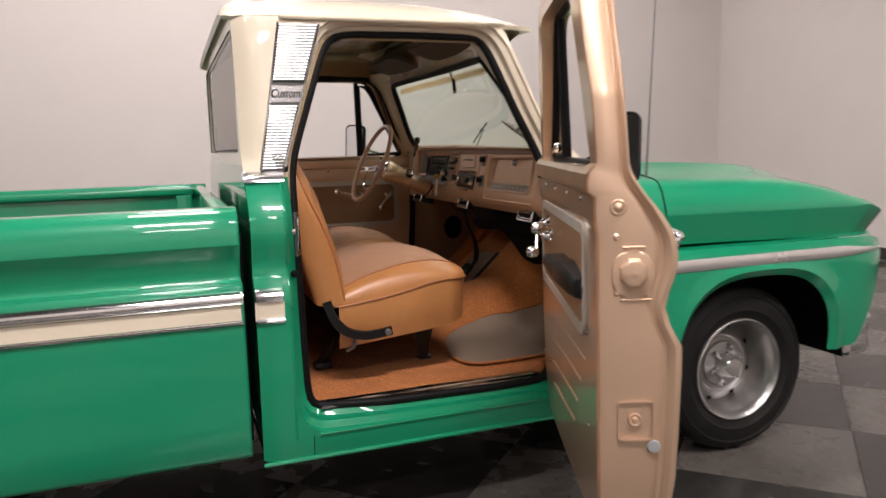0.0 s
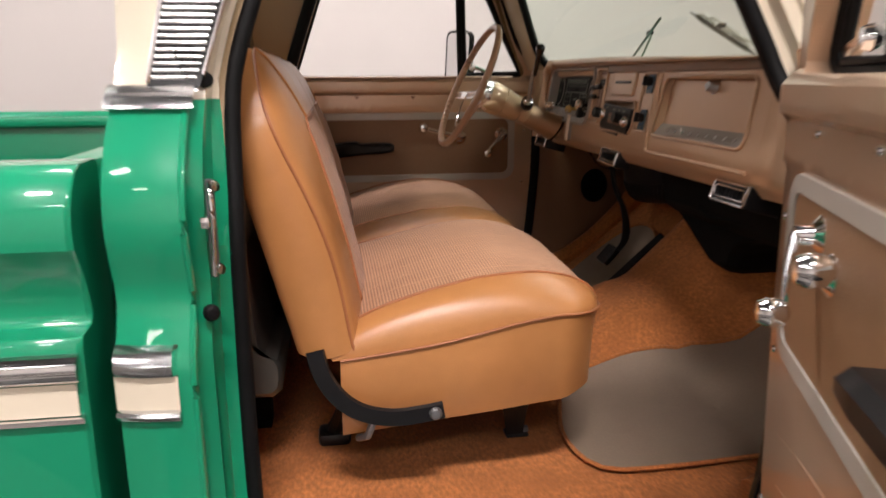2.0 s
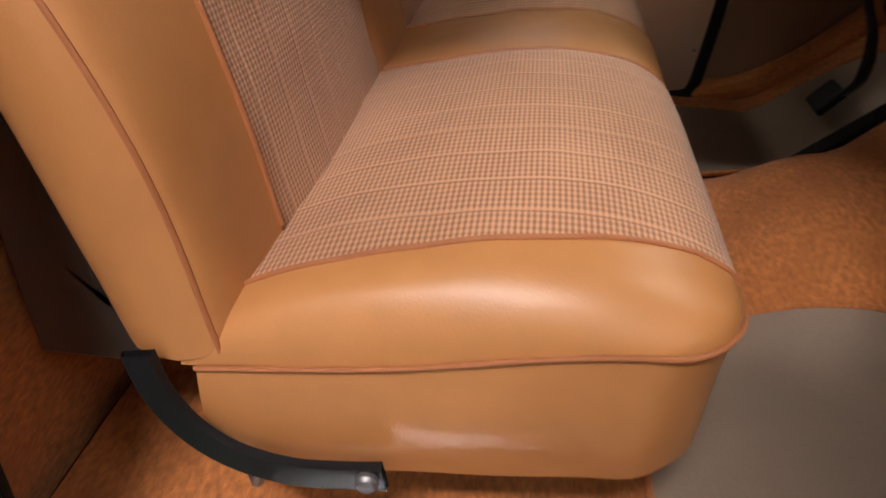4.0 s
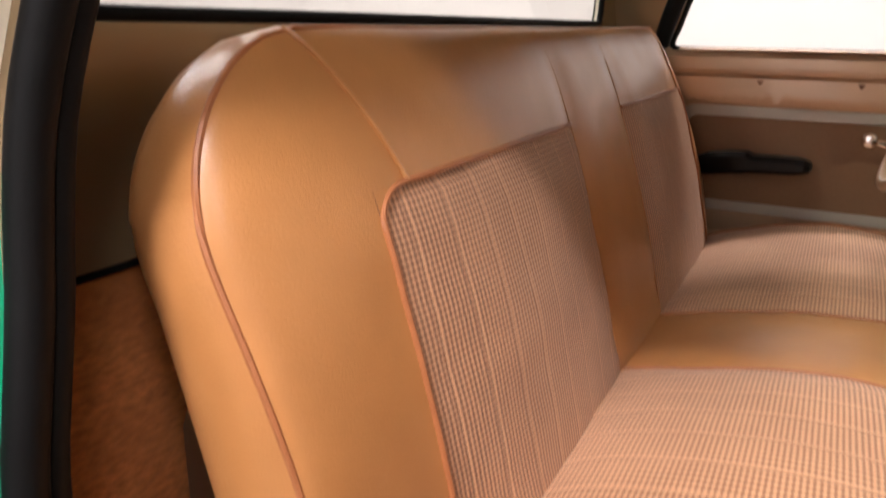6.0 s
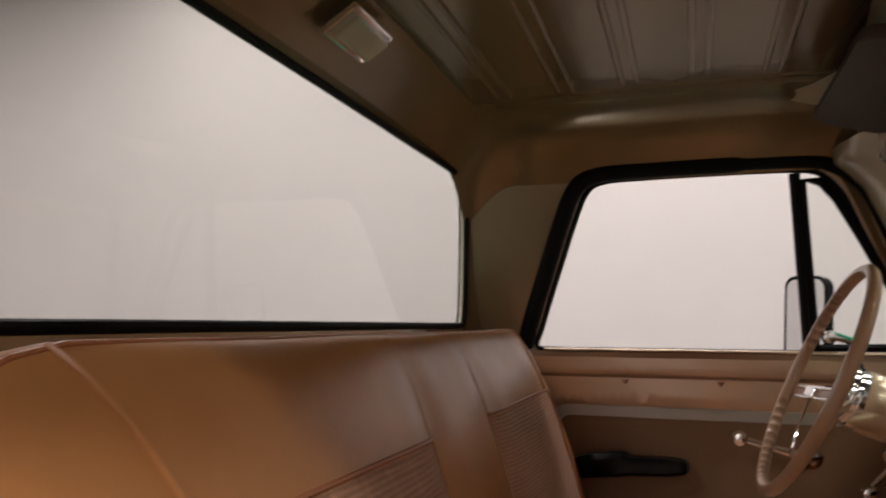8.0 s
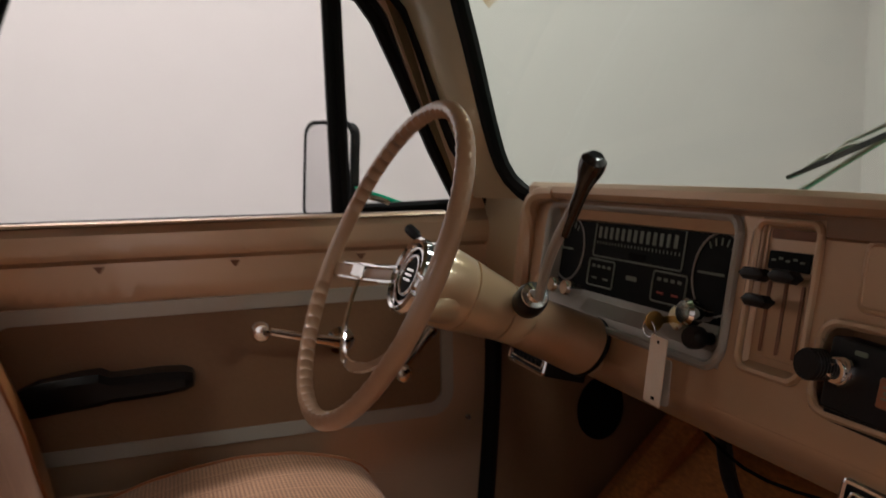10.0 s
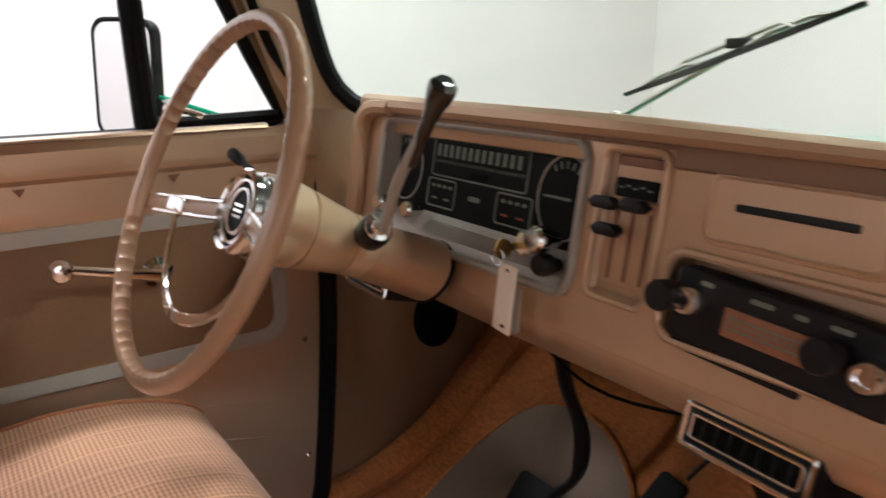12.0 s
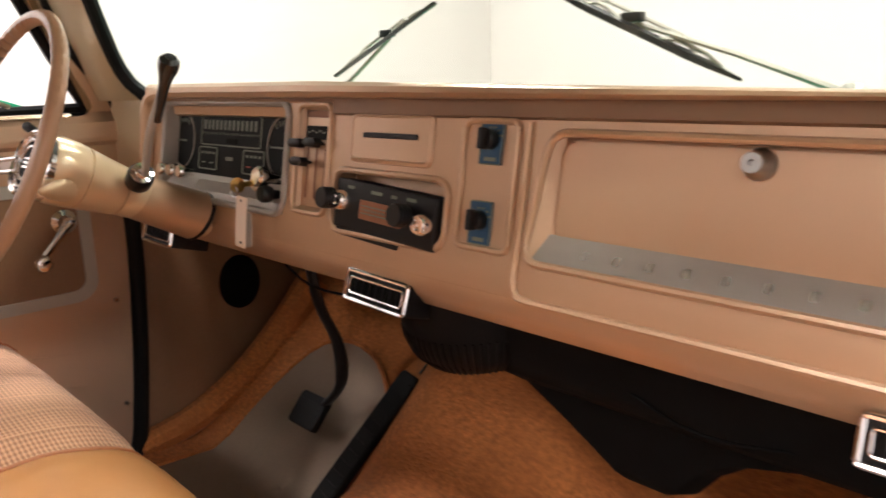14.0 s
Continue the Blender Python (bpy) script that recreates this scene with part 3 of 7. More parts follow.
for s in (-1, 1):
    rows = []
    for x in np.linspace(-0.02, 0.74, 12):
        rows.append([(x, s * 0.700, 1.632), (x, s * 0.716, 1.622), (x, s * (half(1.612) - 0.05), 1.610)])
    part("roof_side_rail", grid(rows), OLIVE, truck)

# Windscreen.
def blend_edge(y):
    return max(0.0, (abs(y) - 0.45) / 0.09)


WS = [(0.0, 1.226), (0.40, 1.226), (0.62, 1.230), (0.675, 1.245), (0.69, 1.285), (0.666, 1.35), (0.606, 1.465), (0.574, 1.528), (0.558, 1.549), (0.52, 1.561), (0.30, 1.570), (0.0, 1.573)]
ws_path = smooth_path(WS + [(-y, z) for y, z in WS[-2:0:-1]], 130)


def ws_place(y, z, off=0.0):
    return Vector((1.005 - (z - 1.255) * 0.64 - 0.105 * (y / 0.69) ** 2 + off, y, z))


b = mesh()
rows = []
for k in range(9):
    rows.append([ws_place(y * k / 8, 1.42 + (z - 1.42) * k / 8) for y, z in ws_path])
part("windscreen", grid(rows, True), TINT, truck, "green tinted curved windscreen")
part("windscreen_seal", tube([ws_place(y, z, -0.006) for y, z in ws_path], 0.014, 8, True, up=(1, 0, 0.5)), RUBBER, truck, "black rubber windscreen seal")


for s in (-1, 1):
    rows, rows_in = [], []
    for z in np.linspace(1.235, 1.62, 16):
        yw = lerp([(1.235, 0.69), (1.29, 0.692), (1.35, 0.666), (1.465, 0.606), (1.528, 0.574), (1.553, 0.55), (1.62, 0.53)], z)
        a = ws_place(s * yw, z, -0.002)
        e = Vector((0.716 + (1.645 - z) * 0.41, s * half(z), z))
        rows.append([a, a.lerp(e, 0.35) + Vector((0.02, 0, 0.004)), a.lerp(e, 0.75) + Vector((0.018, s * 0.004, 0.004)), e])
        xi = lerp([(1.17, 0.853), (1.235, 0.835), (1.365, 0.775), (1.48, 0.725), (1.555, 0.69), (1.59, 0.64)], z)
        i = Vector((xi + (0.024 if s > 0 else 0.0), s * (half(z) - 0.05), z))
        rows_in.append([a + Vector((-0.006, 0, 0)), a.lerp(i, 0.3) + Vector((-0.012, -s * 0.004, 0)), a.lerp(i, 0.7) + Vector((-0.012, -s * 0.006, 0)), i])
    part("windscreen_pillar", grid(rows), CREAM, truck, "cream windscreen pillar")
    part("windscreen_pillar_lining", grid(rows_in), PILLAR, truck, "pale gold inner windscreen pillar")
# The strip above the windscreen, inside.
rows = []
for v in np.linspace(-1, 1, 21):
    y = 0.56 * v
    z = lerp([(0.0, 1.573), (0.30, 1.570), (0.53, 1.560), (0.56, 1.548)], abs(y))
    rows.append([ws_place(y, z, -0.004), ws_place(y, z, -0.03) + Vector((0, 0, 0.015)), Vector((0.70, y * 1.1, 1.625)), Vector((0.66, y * 1.2, 1.69))])
part("windscreen_header", grid(rows), OLIVE, truck)
rows = []
for v in np.linspace(-1, 1, 21):
    y = 0.56 * v
    z = lerp([(0.0, 1.573), (0.30, 1.570), (0.53, 1.560), (0.56, 1.548)], abs(y))
    rows.append([ws_place(y, z, 0.004), Vector((0.835, y * 1.15, 1.63)), Vector((0.845, y * 1.17, 1.648))])
part("roof_front_edge", grid(rows), CREAM, truck)
# Cowl between the windscreen and the bonnet.
rows = []
for v in np.linspace(-1, 1, 25):
    y = 0.70 * v
    a = ws_place(y * 0.985, 1.226, 0.0)
    rows.append([a + Vector((-0.012, 0, -0.004)), a + Vector((0.03, 0, -0.012)), Vector((1.09, y * 1.13, 1.16 - 0.02 * v * v)), Vector((1.14, y * 1.2, 1.125))])
part("cowl", grid(rows), GREEN, truck, "green cowl below the windscreen")
# Amber band along the top of the glass: a wide faint film and a stronger one within it.
for top, tall, off in ((0.0, 0.026, -0.0035), (0.005, 0.015, -0.0050)):
    rows = []
    for y in np.linspace(-0.53, 0.53, 40):
        zt = lerp([(0.0, 1.550), (0.30, 1.547), (0.50, 1.538), (0.53, 1.528)], abs(y)) - top
        h = tall + 0.002 * noise.noise((y * 7, 0, 2)) - 0.006 * blend_edge(y)
        rows.append([ws_place(y, zt - h * k / 3, off) for k in range(4)])
    part("amber_band", grid(rows), AMBERFILM, truck, "faded amber sun strip on the glass")

# ---- bonnet, wings, wheels, load bed ----
HUB = (1.62, 0.396)
ARCH = (1.652, 0.40)


def wing(s):
    """A front wing with its wheel arch."""
    c = Vector(ARCH)
    # a flat-topped arch: a superellipse about its own centre
    arch = []
    for a in np.linspace(0.11, math.pi + 0.12, 44):
        d = Vector((math.cos(a), math.sin(a)))
        arch.append(c + d * (abs(d.x / 0.378) ** 2.8 + abs(d.y / 0.388) ** 2.8) ** (-1 / 2.8))
    edge = cast(arch, ARCH, polygon_hit([Vector(p) for p in ((0.968, 0.34), (2.06, 0.34), (2.12, 0.43), (2.19, 0.55), (2.245, 0.64), (2.295, 0.77), (2.28, 0.87), (0.968, 0.875))], ARCH))
    yy = [(0.34, 0.93), (0.42, 0.945), (0.60, 0.965), (0.80, 0.972), (0.85, 0.962), (0.875, 0.93)]
    rows = [[(p.x, s * (lerp(yy, p.y) - 0.012), p.y) for p in (c + (q - c) * 0.93 for q in arch)]]
    for k in range(9):
        t = k / 8
        row = []
        for a, b in zip(arch, edge):
            p = a.lerp(b, t)
            flare = 0.012 * math.exp(-((k / 1.2) ** 2))
            nose = 0.07 * max(0, (p.x - 2.11) / 0.19) ** 2
            row.append((p.x, s * (lerp(yy, p.y) + flare - nose), p.y))
        rows.append(row)
    part("front_wing", solid(grid(rows), 0.006), GREEN, truck, "green front wing with round wheel arch")
    # top flange of the wing, up to the gap under the bonnet
    rows = [[(x, s * (lerp(yy, 0.873) - 0.07 * max(0, (x - 2.11) / 0.19) ** 2), 0.873), (x, s * (0.90 - 0.07 * max(0, (x - 2.11) / 0.19) ** 2), 0.882), (x, s * 0.80, 0.878)] for x in np.linspace(0.968, 2.26, 20)]
    part("wing_top", grid(rows), GREEN, truck)
    path = [(x, s * (0.974 - 0.07 * max(0, (x - 2.11) / 0.19) ** 2), 0.826) for x in np.linspace(0.975, 2.25, 24)]
    r = [0.021 * min(1, max(0.15, (2.262 - x) / 0.24)) for x, _, _ in path]
    part("wing_trim", tube(path, r, 8, flat=0.25, up=(0, 1, 0)), BRIGHT, truck, "satin aluminium trim spear")
    well = [c + Vector((math.cos(a), math.sin(a))) * 0.43 for a in np.linspace(0, math.pi, 24)]
    b = grid([[(p.x, s * 0.94, p.y) for p in well], [(p.x, s * 0.55, p.y) for p in well]])
    bmesh.ops.contextual_create(b, geom=[e for e in b.edges if all(abs(abs(v.co.y) - 0.55) < 1e-4 for v in e.verts)])
    part("wheel_well", b, DARK, truck)


wing(-1)
wing(1)


def bonnet_row(x):
    z = lerp([(0.97, 1.13), (1.29, 1.12), (1.6, 1.108), (1.87, 1.093), (2.01, 1.072), (2.19, 1.024), (2.30, 0.984), (2.32, 0.968)], x)
    mid = lerp([(0.97, 1.003), (1.34, 1.0), (1.78, 0.995), (2.2, 0.988), (2.32, 0.955)], x)
    low = lerp([(0.97, 0.888), (1.38, 0.882), (1.83, 0.870), (2.32, 0.860)], x)
    w = lerp([(0.97, 1.0), (1.9, 1.0), (2.1, 0.99), (2.25, 0.972), (2.32, 0.925)], x)
    ridge = lerp([(0.97, 0.045), (1.5, 0.052), (2.0, 0.050), (2.15, 0.036), (2.26, 0.012), (2.32, 0.0)], x)
    pts = [(0.88, low), (0.915, low + 0.012), (0.948, mid - 0.004), (0.950, mid + 0.004), (0.940, mid + (z - mid) * 0.30), (0.918, mid + (z - mid) * 0.70), (0.89, z - 0.010), (0.86, z), (0.80, z + 0.003 + 0.08 * ridge), (0.72, z + 0.004 + 0.32 * ridge),
           (0.62, z + 0.004 + 0.72 * ridge), (0.575, z + 0.004 + 0.93 * ridge), (0.555, z + 0.006 + 1.03 * ridge), (0.535, z + 0.004 + ridge), (0.50, z + 0.004 + 0.97 * ridge), (0.25, z + 0.010 + 1.05 * ridge), (0.0, z + 0.012 + 1.1 * ridge)]
    back = 0.045 * max(0, (x - 2.0) / 0.28)
    pts = [(x - back * max(0, (mid - zz) / (mid - low)), y, zz) for y, zz in pts]
    return [(a, -y * w, zz) for a, y, zz in pts] + [(a, y * w, zz) for a, y, zz in pts[-2::-1]]


part("bonnet", grid([bonnet_row(x) for x in (0.972, 1.05, 1.15, 1.3, 1.45, 1.6, 1.75, 1.85, 1.95, 2.05, 2.13, 2.2, 2.26, 2.30, 2.32)] + [[(a - 0.02 - 0.03 * k, y * (0.99 - 0.01 * k), 0.94 + (zz - 0.94) * (0.9 - 0.3 * k)) for a, y, zz in bonnet_row(2.32)] for k in (0, 1)]), GREEN, truck, "green bonnet with raised side ridges", angle=0.9)
for s in (-1, 1):
    line = [(x + 0.028 * clamp01((0.93 - abs(y)) / 0.14), s * (abs(y) + 0.001), z + 0.0005) for x, y, z in bonnet_row(1.236)[1:10]]
    part("bonnet_gap", tube(line, 0.0026, 6), DARK, truck, "dark gap between the cowl and the bonnet")
b = mesh()
box(b, (2.16, -0.80, 0.50), (2.20, 0.80, 0.93), 0.01)
part("front_panel", b, GREEN, truck)
part("engine_bay", box(mesh(), (1.42, -0.54, 0.42), (2.15, 0.54, 1.0), 0.01), DARK, truck)
# bumper: a bent bar that wraps round the corners
path = smooth_path([(2.12, -0.93, 0.485), (2.21, -0.92, 0.485), (2.27, -0.86, 0.485), (2.30, -0.6, 0.485), (2.31, 0, 0.485), (2.30, 0.6, 0.485), (2.27, 0.86, 0.485), (2.21, 0.92, 0.485), (2.12, 0.93, 0.485)], 50, False)
part("front_bumper", grid([[Vector(p) + Vector((o * (1 if abs(p.y) < 0.89 else 0.3), o * 0.8 * (1 if p.y > 0 else -1) if abs(p.y) > 0.85 else 0, z)) for o, z in
     ((-0.03, -0.085), (0.0, -0.088), (0.012, -0.06), (0.004, -0.02), (0.004, 0.02), (0.014, 0.055), (0.0, 0.085), (-0.03, 0.088))] for p in path]), CHROME, truck, "chrome front bumper")


def wheel(x, s):
    """A road wheel: tyre, deep cast rim with five round holes, hub with chrome nuts."""
    y0 = s * 0.895
    ax = (0, s, 0)
    t = part("tyre", lathe([(0.205, -0.20), (0.225, -0.215), (0.275, -0.22), (0.300, -0.205), (0.313, -0.18), (0.317, -0.15), (0.318, -0.10), (0.317, -0.05), (0.311, -0.024), (0.300, -0.008), (0.284, 0.0), (0.279, 0.0035), (0.274, 0.0005), (0.262, 0.004), (0.24, 0.004), (0.228, 0.0055), (0.224, 0.002), (0.212, -0.003), (0.195, -0.012)],
                           (x, y0, HUB[1]), ax, 56), TYRE, truck, "black road tyre")
    part("rim", lathe([(0.195, -0.012), (0.195, -0.003), (0.190, 0.0), (0.184, -0.005), (0.174, -0.02), (0.168, -0.06), (0.160, -0.11), (0.154, -0.125), (0.145, -0.122), (0.128, -0.108), (0.120, -0.100), (0.112, -0.098), (0.104, -0.104), (0.09, -0.104), (0.085, -0.095), (0.0, -0.095)],
                       (x, y0, HUB[1]), ax, 56), ALLOY, t, "polished deep-dish alloy rim")
    part("hub", lathe([(0.052, -0.095), (0.052, -0.07), (0.046, -0.06), (0.040, -0.035), (0.034, -0.028), (0.0, -0.028)], (x, y0, HUB[1]), ax, 28), CHROME, t, "chrome hub cap")
    for k in range(6):
        a = 2 * math.pi * k / 6 + 0.3
        p = Vector((x + 0.07 * math.cos(a), y0, HUB[1] + 0.07 * math.sin(a)))
        part("wheel_nut", lathe([(0.014, -0.097), (0.014, -0.072), (0.010, -0.064), (0.0, -0.062)], p, ax, 8), CHROME, t)
    for k in range(8):
        a = 2 * math.pi * k / 8 + 0.5
        p = Vector((x + 0.142 * math.cos(a), y0, HUB[1] + 0.142 * math.sin(a)))
        part("rim_hole", lathe([(0.011, -0.1165), (0.0, -0.1165)], p, ax, 10), DARK, t)


for s in (-1, 1):
    wheel(HUB[0], s)
    wheel(HUB[0] - 2.92, s)

# load bed
BED = [(0.885, 0.40), (0.925, 0.383), (0.938, 0.388), (0.945, 0.40), (0.955, 0.50), (0.962, 0.65), (0.965, 0.80), (0.966, 0.845), (0.9655, 0.880), (0.963, 0.890), (0.958, 0.8945), (0.924, 0.898), (0.918, 0.904), (0.9165, 0.912), (0.920, 0.935), (0.936, 0.972), (0.957, 1.003), (0.9575, 1.025), (0.953, 1.050), (0.945, 1.068), (0.934, 1.083), (0.920, 1.095), (0.906, 1.101), (0.90, 1.102), (0.84, 1.102), (0.83, 1.09), (0.83, 1.07)]


def bed_side(s):
    xs = [-2.20, -1.5, -1.0, -0.72, -0.45, -0.25, -0.172, -0.166]
    rows = []
    for x in xs:
        pull = 0.006 if x == -0.166 else 0.0
        rows.append([(x, s * (y - pull), z) for y, z in BED])
    ob = part("bed_side", grid(rows), GREEN, truck, "green load bed side with a moulded shoulder", angle=0.7)
    for e in ob.data.edges:
        za, zb = (ob.data.vertices[i].co.z for i in e.vertices)
        if abs(za - zb) < 1e-4 and min(abs(za - k) for k in (1.003, 0.898, 0.8945)) < 1e-3:
            e.use_edge_sharp = True
    b = mesh()
    f = [b.verts.new((-0.1665, s * (y - 0.006), z)) for y, z in BED] + [b.verts.new((-0.1665, s * 0.83, 0.42))]
    b.faces.new(f)
    part("bed_side_end", b, GREEN, truck)
    x0, x1 = -2.19, -0.175
    part("bed_trim", grid([[(x, s * (0.967 + o), z) for o, z in ((-0.004, 0.838), (0.008, 0.841), (0.015, 0.848), (0.017, 0.858), (0.015, 0.868), (0.008, 0.875), (-0.004, 0.878))] for x in (x0, x1, x1 + 0.006)]), CHROME, truck, "bright chrome side moulding")
    part("bed_trim_band", grid([[(x, s * 0.970, 0.796), (x, s * 0.970, 0.838)] for x in (x0, x1)]), CREAM, truck, "cream painted band")
    part("bed_trim", grid([[(x, s * (0.966 + o), z) for o, z in ((-0.004, 0.782), (0.007, 0.786), (0.008, 0.793), (-0.003, 0.797))] for x in (x0, x1, x1 + 0.006)]), CHROME, truck)
    part("bed_inner_side", box(mesh(), (-2.19, min(s * 0.80, s * 0.83), 0.60), (-0.22, max(s * 0.80, s * 0.83), 1.085), 0.004), GREEN, truck, "green inner bed wall")


bed_side(-1)
bed_side(1)
# Added dark sheet: keeps the gap between cab and bed black.
part("gap_fill", box(mesh(), (-0.172, -0.80, 0.38), (-0.146, 0.80, 1.02), 0.004), DARK, truck, "dark sheet added to fill the gap between cab and load bed")
part("bed_front", box(mesh(), (-0.225, -0.845, 0.56), (-0.175, 0.845, 1.10), 0.012), GREEN, truck, "green bed front panel")
part("bed_floor", box(mesh(), (-2.19, -0.80, 0.57), (-0.225, 0.80, 0.60)), shader("bed_floor_black", (0.03, 0.03, 0.03), 0.6, noise=0.3, scale=20), truck, "dark bed floor")
for s in (-1, 1):
    part("cab_sill_bead", tube([(x, s * (half(0.425) + 0.001), 0.425) for x in np.linspace(0.03, 0.95, 12)], 0.005, 8), GREEN, truck, "pressed bead along the sill")
    part("cab_sill_bead", tube([(x, s * (half(0.352) + 0.002), 0.352) for x in np.linspace(-0.135, 0.96, 14)], 0.007, 8), GREEN, truck)
    part("panel_seam", tube([(0.012, s * (half(z) + 0.0002), z) for z in np.linspace(0.35, 0.425, 5)], 0.0012, 5), DARK, truck)
    part("bed_rail", box(mesh(), (-2.19, min(s * 0.765, s * 0.83), 1.055), (-0.225, max(s * 0.765, s * 0.83), 1.085), 0.006), GREEN, truck, "inner lip of the bed rail")
    part("stake_pocket", box(mesh(), (-0.31, min(s * 0.765, s * 0.80), 0.62), (-0.235, max(s * 0.765, s * 0.80), 1.054), 0.006), GREEN, truck)
part("tailgate", box(mesh(), (-2.23, -0.83, 0.56), (-2.19, 0.83, 1.10), 0.012), GREEN, truck)
for y in (-0.35, 0.35):
    part("chassis_rail", box(mesh(), (-2.2, y - 0.04, 0.36), (2.1, y + 0.04, 0.46), 0.005), DARK, truck)
part("cab_underside", box(mesh(), (-0.13, -0.86, 0.36), (0.95, 0.86, 0.45), 0.01), DARK, truck)

# ---- inside the cab: floor ----
FLOOR_Z = 0.478


def floor_z(x, y):
    """Carpeted floor: flat, rising to the toe board, with a tunnel in the middle."""
    z = FLOOR_Z
    toe = max(0, x - 0.98)
    z += toe * 0.95
    t = max(0.0, min(1.0, (x - 0.62) / 0.35))
    t = t * t * (3 - 2 * t)
    z += 0.17 * t * math.exp(-((y + 0.02) / 0.24) ** 4)
    return z


rows = []
for x in list(np.linspace(-0.09, 1.0, 30)) + list(np.linspace(1.02, 1.36, 14)):
    rows.append([(x, y, floor_z(x, y)) for y in np.linspace(-0.845, 0.845, 61)])
tagged(part("carpet", grid(rows), CARPET), "russet carpet over the cab floor and transmission tunnel", "carpet")

# ---- bench seat ----
seat = thing("bench_seat", (0.25, 0, FLOOR_Z), "tan vinyl bench seat with ribbed woven cloth inserts", "seat")
SEAT_W = 0.72
INS0, INS1 = 0.112, 0.626


def blend(a, b, t):
    t = max(0.0, min(1.0, (t - a) / (b - a)))
    return t * t * (3 - 2 * t)


# Cushion profile from the back crease over the top to the front piping: (x, z).
CUSH = smooth_path([(0.135, 0.775), (0.18, 0.806), (0.26, 0.836), (0.35, 0.858), (0.43, 0.868), (0.50, 0.868), (0.555, 0.858), (0.592, 0.843), (0.611, 0.827), (0.615, 0.808)], 32, False)


def cushion_point(p, y):
    x, z = p
    a = abs(y)
    roll = blend(0.55, SEAT_W, a)
    base = 0.749 + 0.105 * (x - 0.13) + 0.012 * blend(0.20, 0.62, x)
    t = max(0, (a - 0.60) / (SEAT_W - 0.60))
    fall = 1 - math.sqrt(max(0, 1 - t * t)) if t < 1 else 1
    z2 = z - (z - base) * fall * 0.98
    r = 0.085
    q = max(0, a - (SEAT_W - r))
    x2 = x - (0.008 * fall + (r - math.sqrt(max(0, r * r - q * q))) * 0.9) * blend(0.28, 0.62, x)
    dip = 0.010 * math.exp(-((a - INS0) / 0.03) ** 2) * blend(0.135, 0.3, x)
    pillow = 0.012 * math.cos((a - 0.36) / 0.25 * math.pi / 2) if INS0 < a < 0.61 else 0
    wob = 0.004 * noise.noise((x * 6, y * 5, 1.3)) + 0.002 * noise.noise((x * 19, y * 15, 7))
    flank = lerp([(0.15, 0.046), (0.30, 0.036), (0.45, 0.022), (0.57, 0.0)], x) * math.sin(math.pi * max(0, min(1, (a - 0.50) / 0.22)))
    return Vector((x2, y + (flank if y > 0 else -flank), z2 - dip + pillow * blend(0.14, 0.25, x) * (1 - blend(0.58, 0.62, x)) + wob * (1 - t)))


YS = sorted({-SEAT_W, SEAT_W, INS0, -INS0, INS1, -INS1, 0.0} | {round(s * v, 4) for s in (-1, 1) for v in
            (0.04, 0.08, 0.16, 0.21, 0.26, 0.31, 0.36, 0.41, 0.46, 0.51, 0.56, 0.59, 0.635, 0.655, 0.672, 0.686, 0.698, 0.707, 0.714, 0.718)})


def cushion_patch(lo, hi):
    return grid([[cushion_point(p, y) for y in YS if lo - 1e-6 <= y <= hi + 1e-6] for p in CUSH])


cushion = part("cushion", cushion_patch(-SEAT_W, -INS1), LEATHER, seat, "tan vinyl seat cushion, lightly creased")
part("bolster", cushion_patch(-INS0, INS0), LEATHER, cushion, "plain tan vinyl centre strip")
part("bolster", cushion_patch(INS1, SEAT_W), LEATHER, cushion)
part("cloth_insert", cushion_patch(-INS1, -INS0), CLOTH_C, cushion, "woven pinkish brown cloth insert")
part("cloth_insert", cushion_patch(INS0, INS1), CLOTH_C, cushion, "woven pinkish brown cloth insert")


def lifted(p, y, d=0.002):
    return cushion_point(p, y) + Vector((0, 0, d))


for y in (-INS1, -INS0, INS0, INS1):
    part("piping", tube([lifted(p, y, 0.0012) for p in CUSH], 0.0026, 7), PIPING, cushion, "russet piping")
# skirt below the lower piping
edge = [cushion_point(p, -SEAT_W) for p in CUSH[1:-1]] + [cushion_point(CUSH[-1], y) for y in YS] + [cushion_point(p, SEAT_W) for p in reversed(CUSH[1:-1])]
rows = []
for k in range(9):
    t = k / 8
    row = []
    for i, p in enumerate(edge):
        zb = 0.607 + 0.10 * (p.x - 0.13) + 0.012 * blend(0.54, 0.62, p.x)
        inx = (0.012 * math.sin(math.pi * t) + 0.012 * t) * blend(0.45, 0.62, p.x)
        bulge = 0.010 * math.sin(math.pi * t) + 0.003 * noise.noise((p.x * 9, p.y * 7, t * 2))
        s = 1 if p.y > 0 else -1
        side = blend(0.66, 0.72, abs(p.y))
        row.append((p.x - inx + bulge * (1 - side), p.y + s * side * (bulge - 0.016 * t), p.z + (zb - p.z) * t))
    rows.append(row)
part("skirt", grid(rows), LEATHER, cushion, "tan vinyl seat skirt")
part("piping", tube([p + Vector((0.0035 * (1 - blend(0.64, 0.71, abs(p.y))), 0.0035 * blend(0.64, 0.71, abs(p.y)) * (1 if p.y > 0 else -1), -0.001)) for p in edge], 0.0025, 7), PIPING, cushion, "russet piping")
b = mesh()
box(b, (0.17, -0.62, 0.632), (0.53, 0.62, 0.66), 0.01)
part("seat_base", b, DARK, seat, "dark steel seat base")

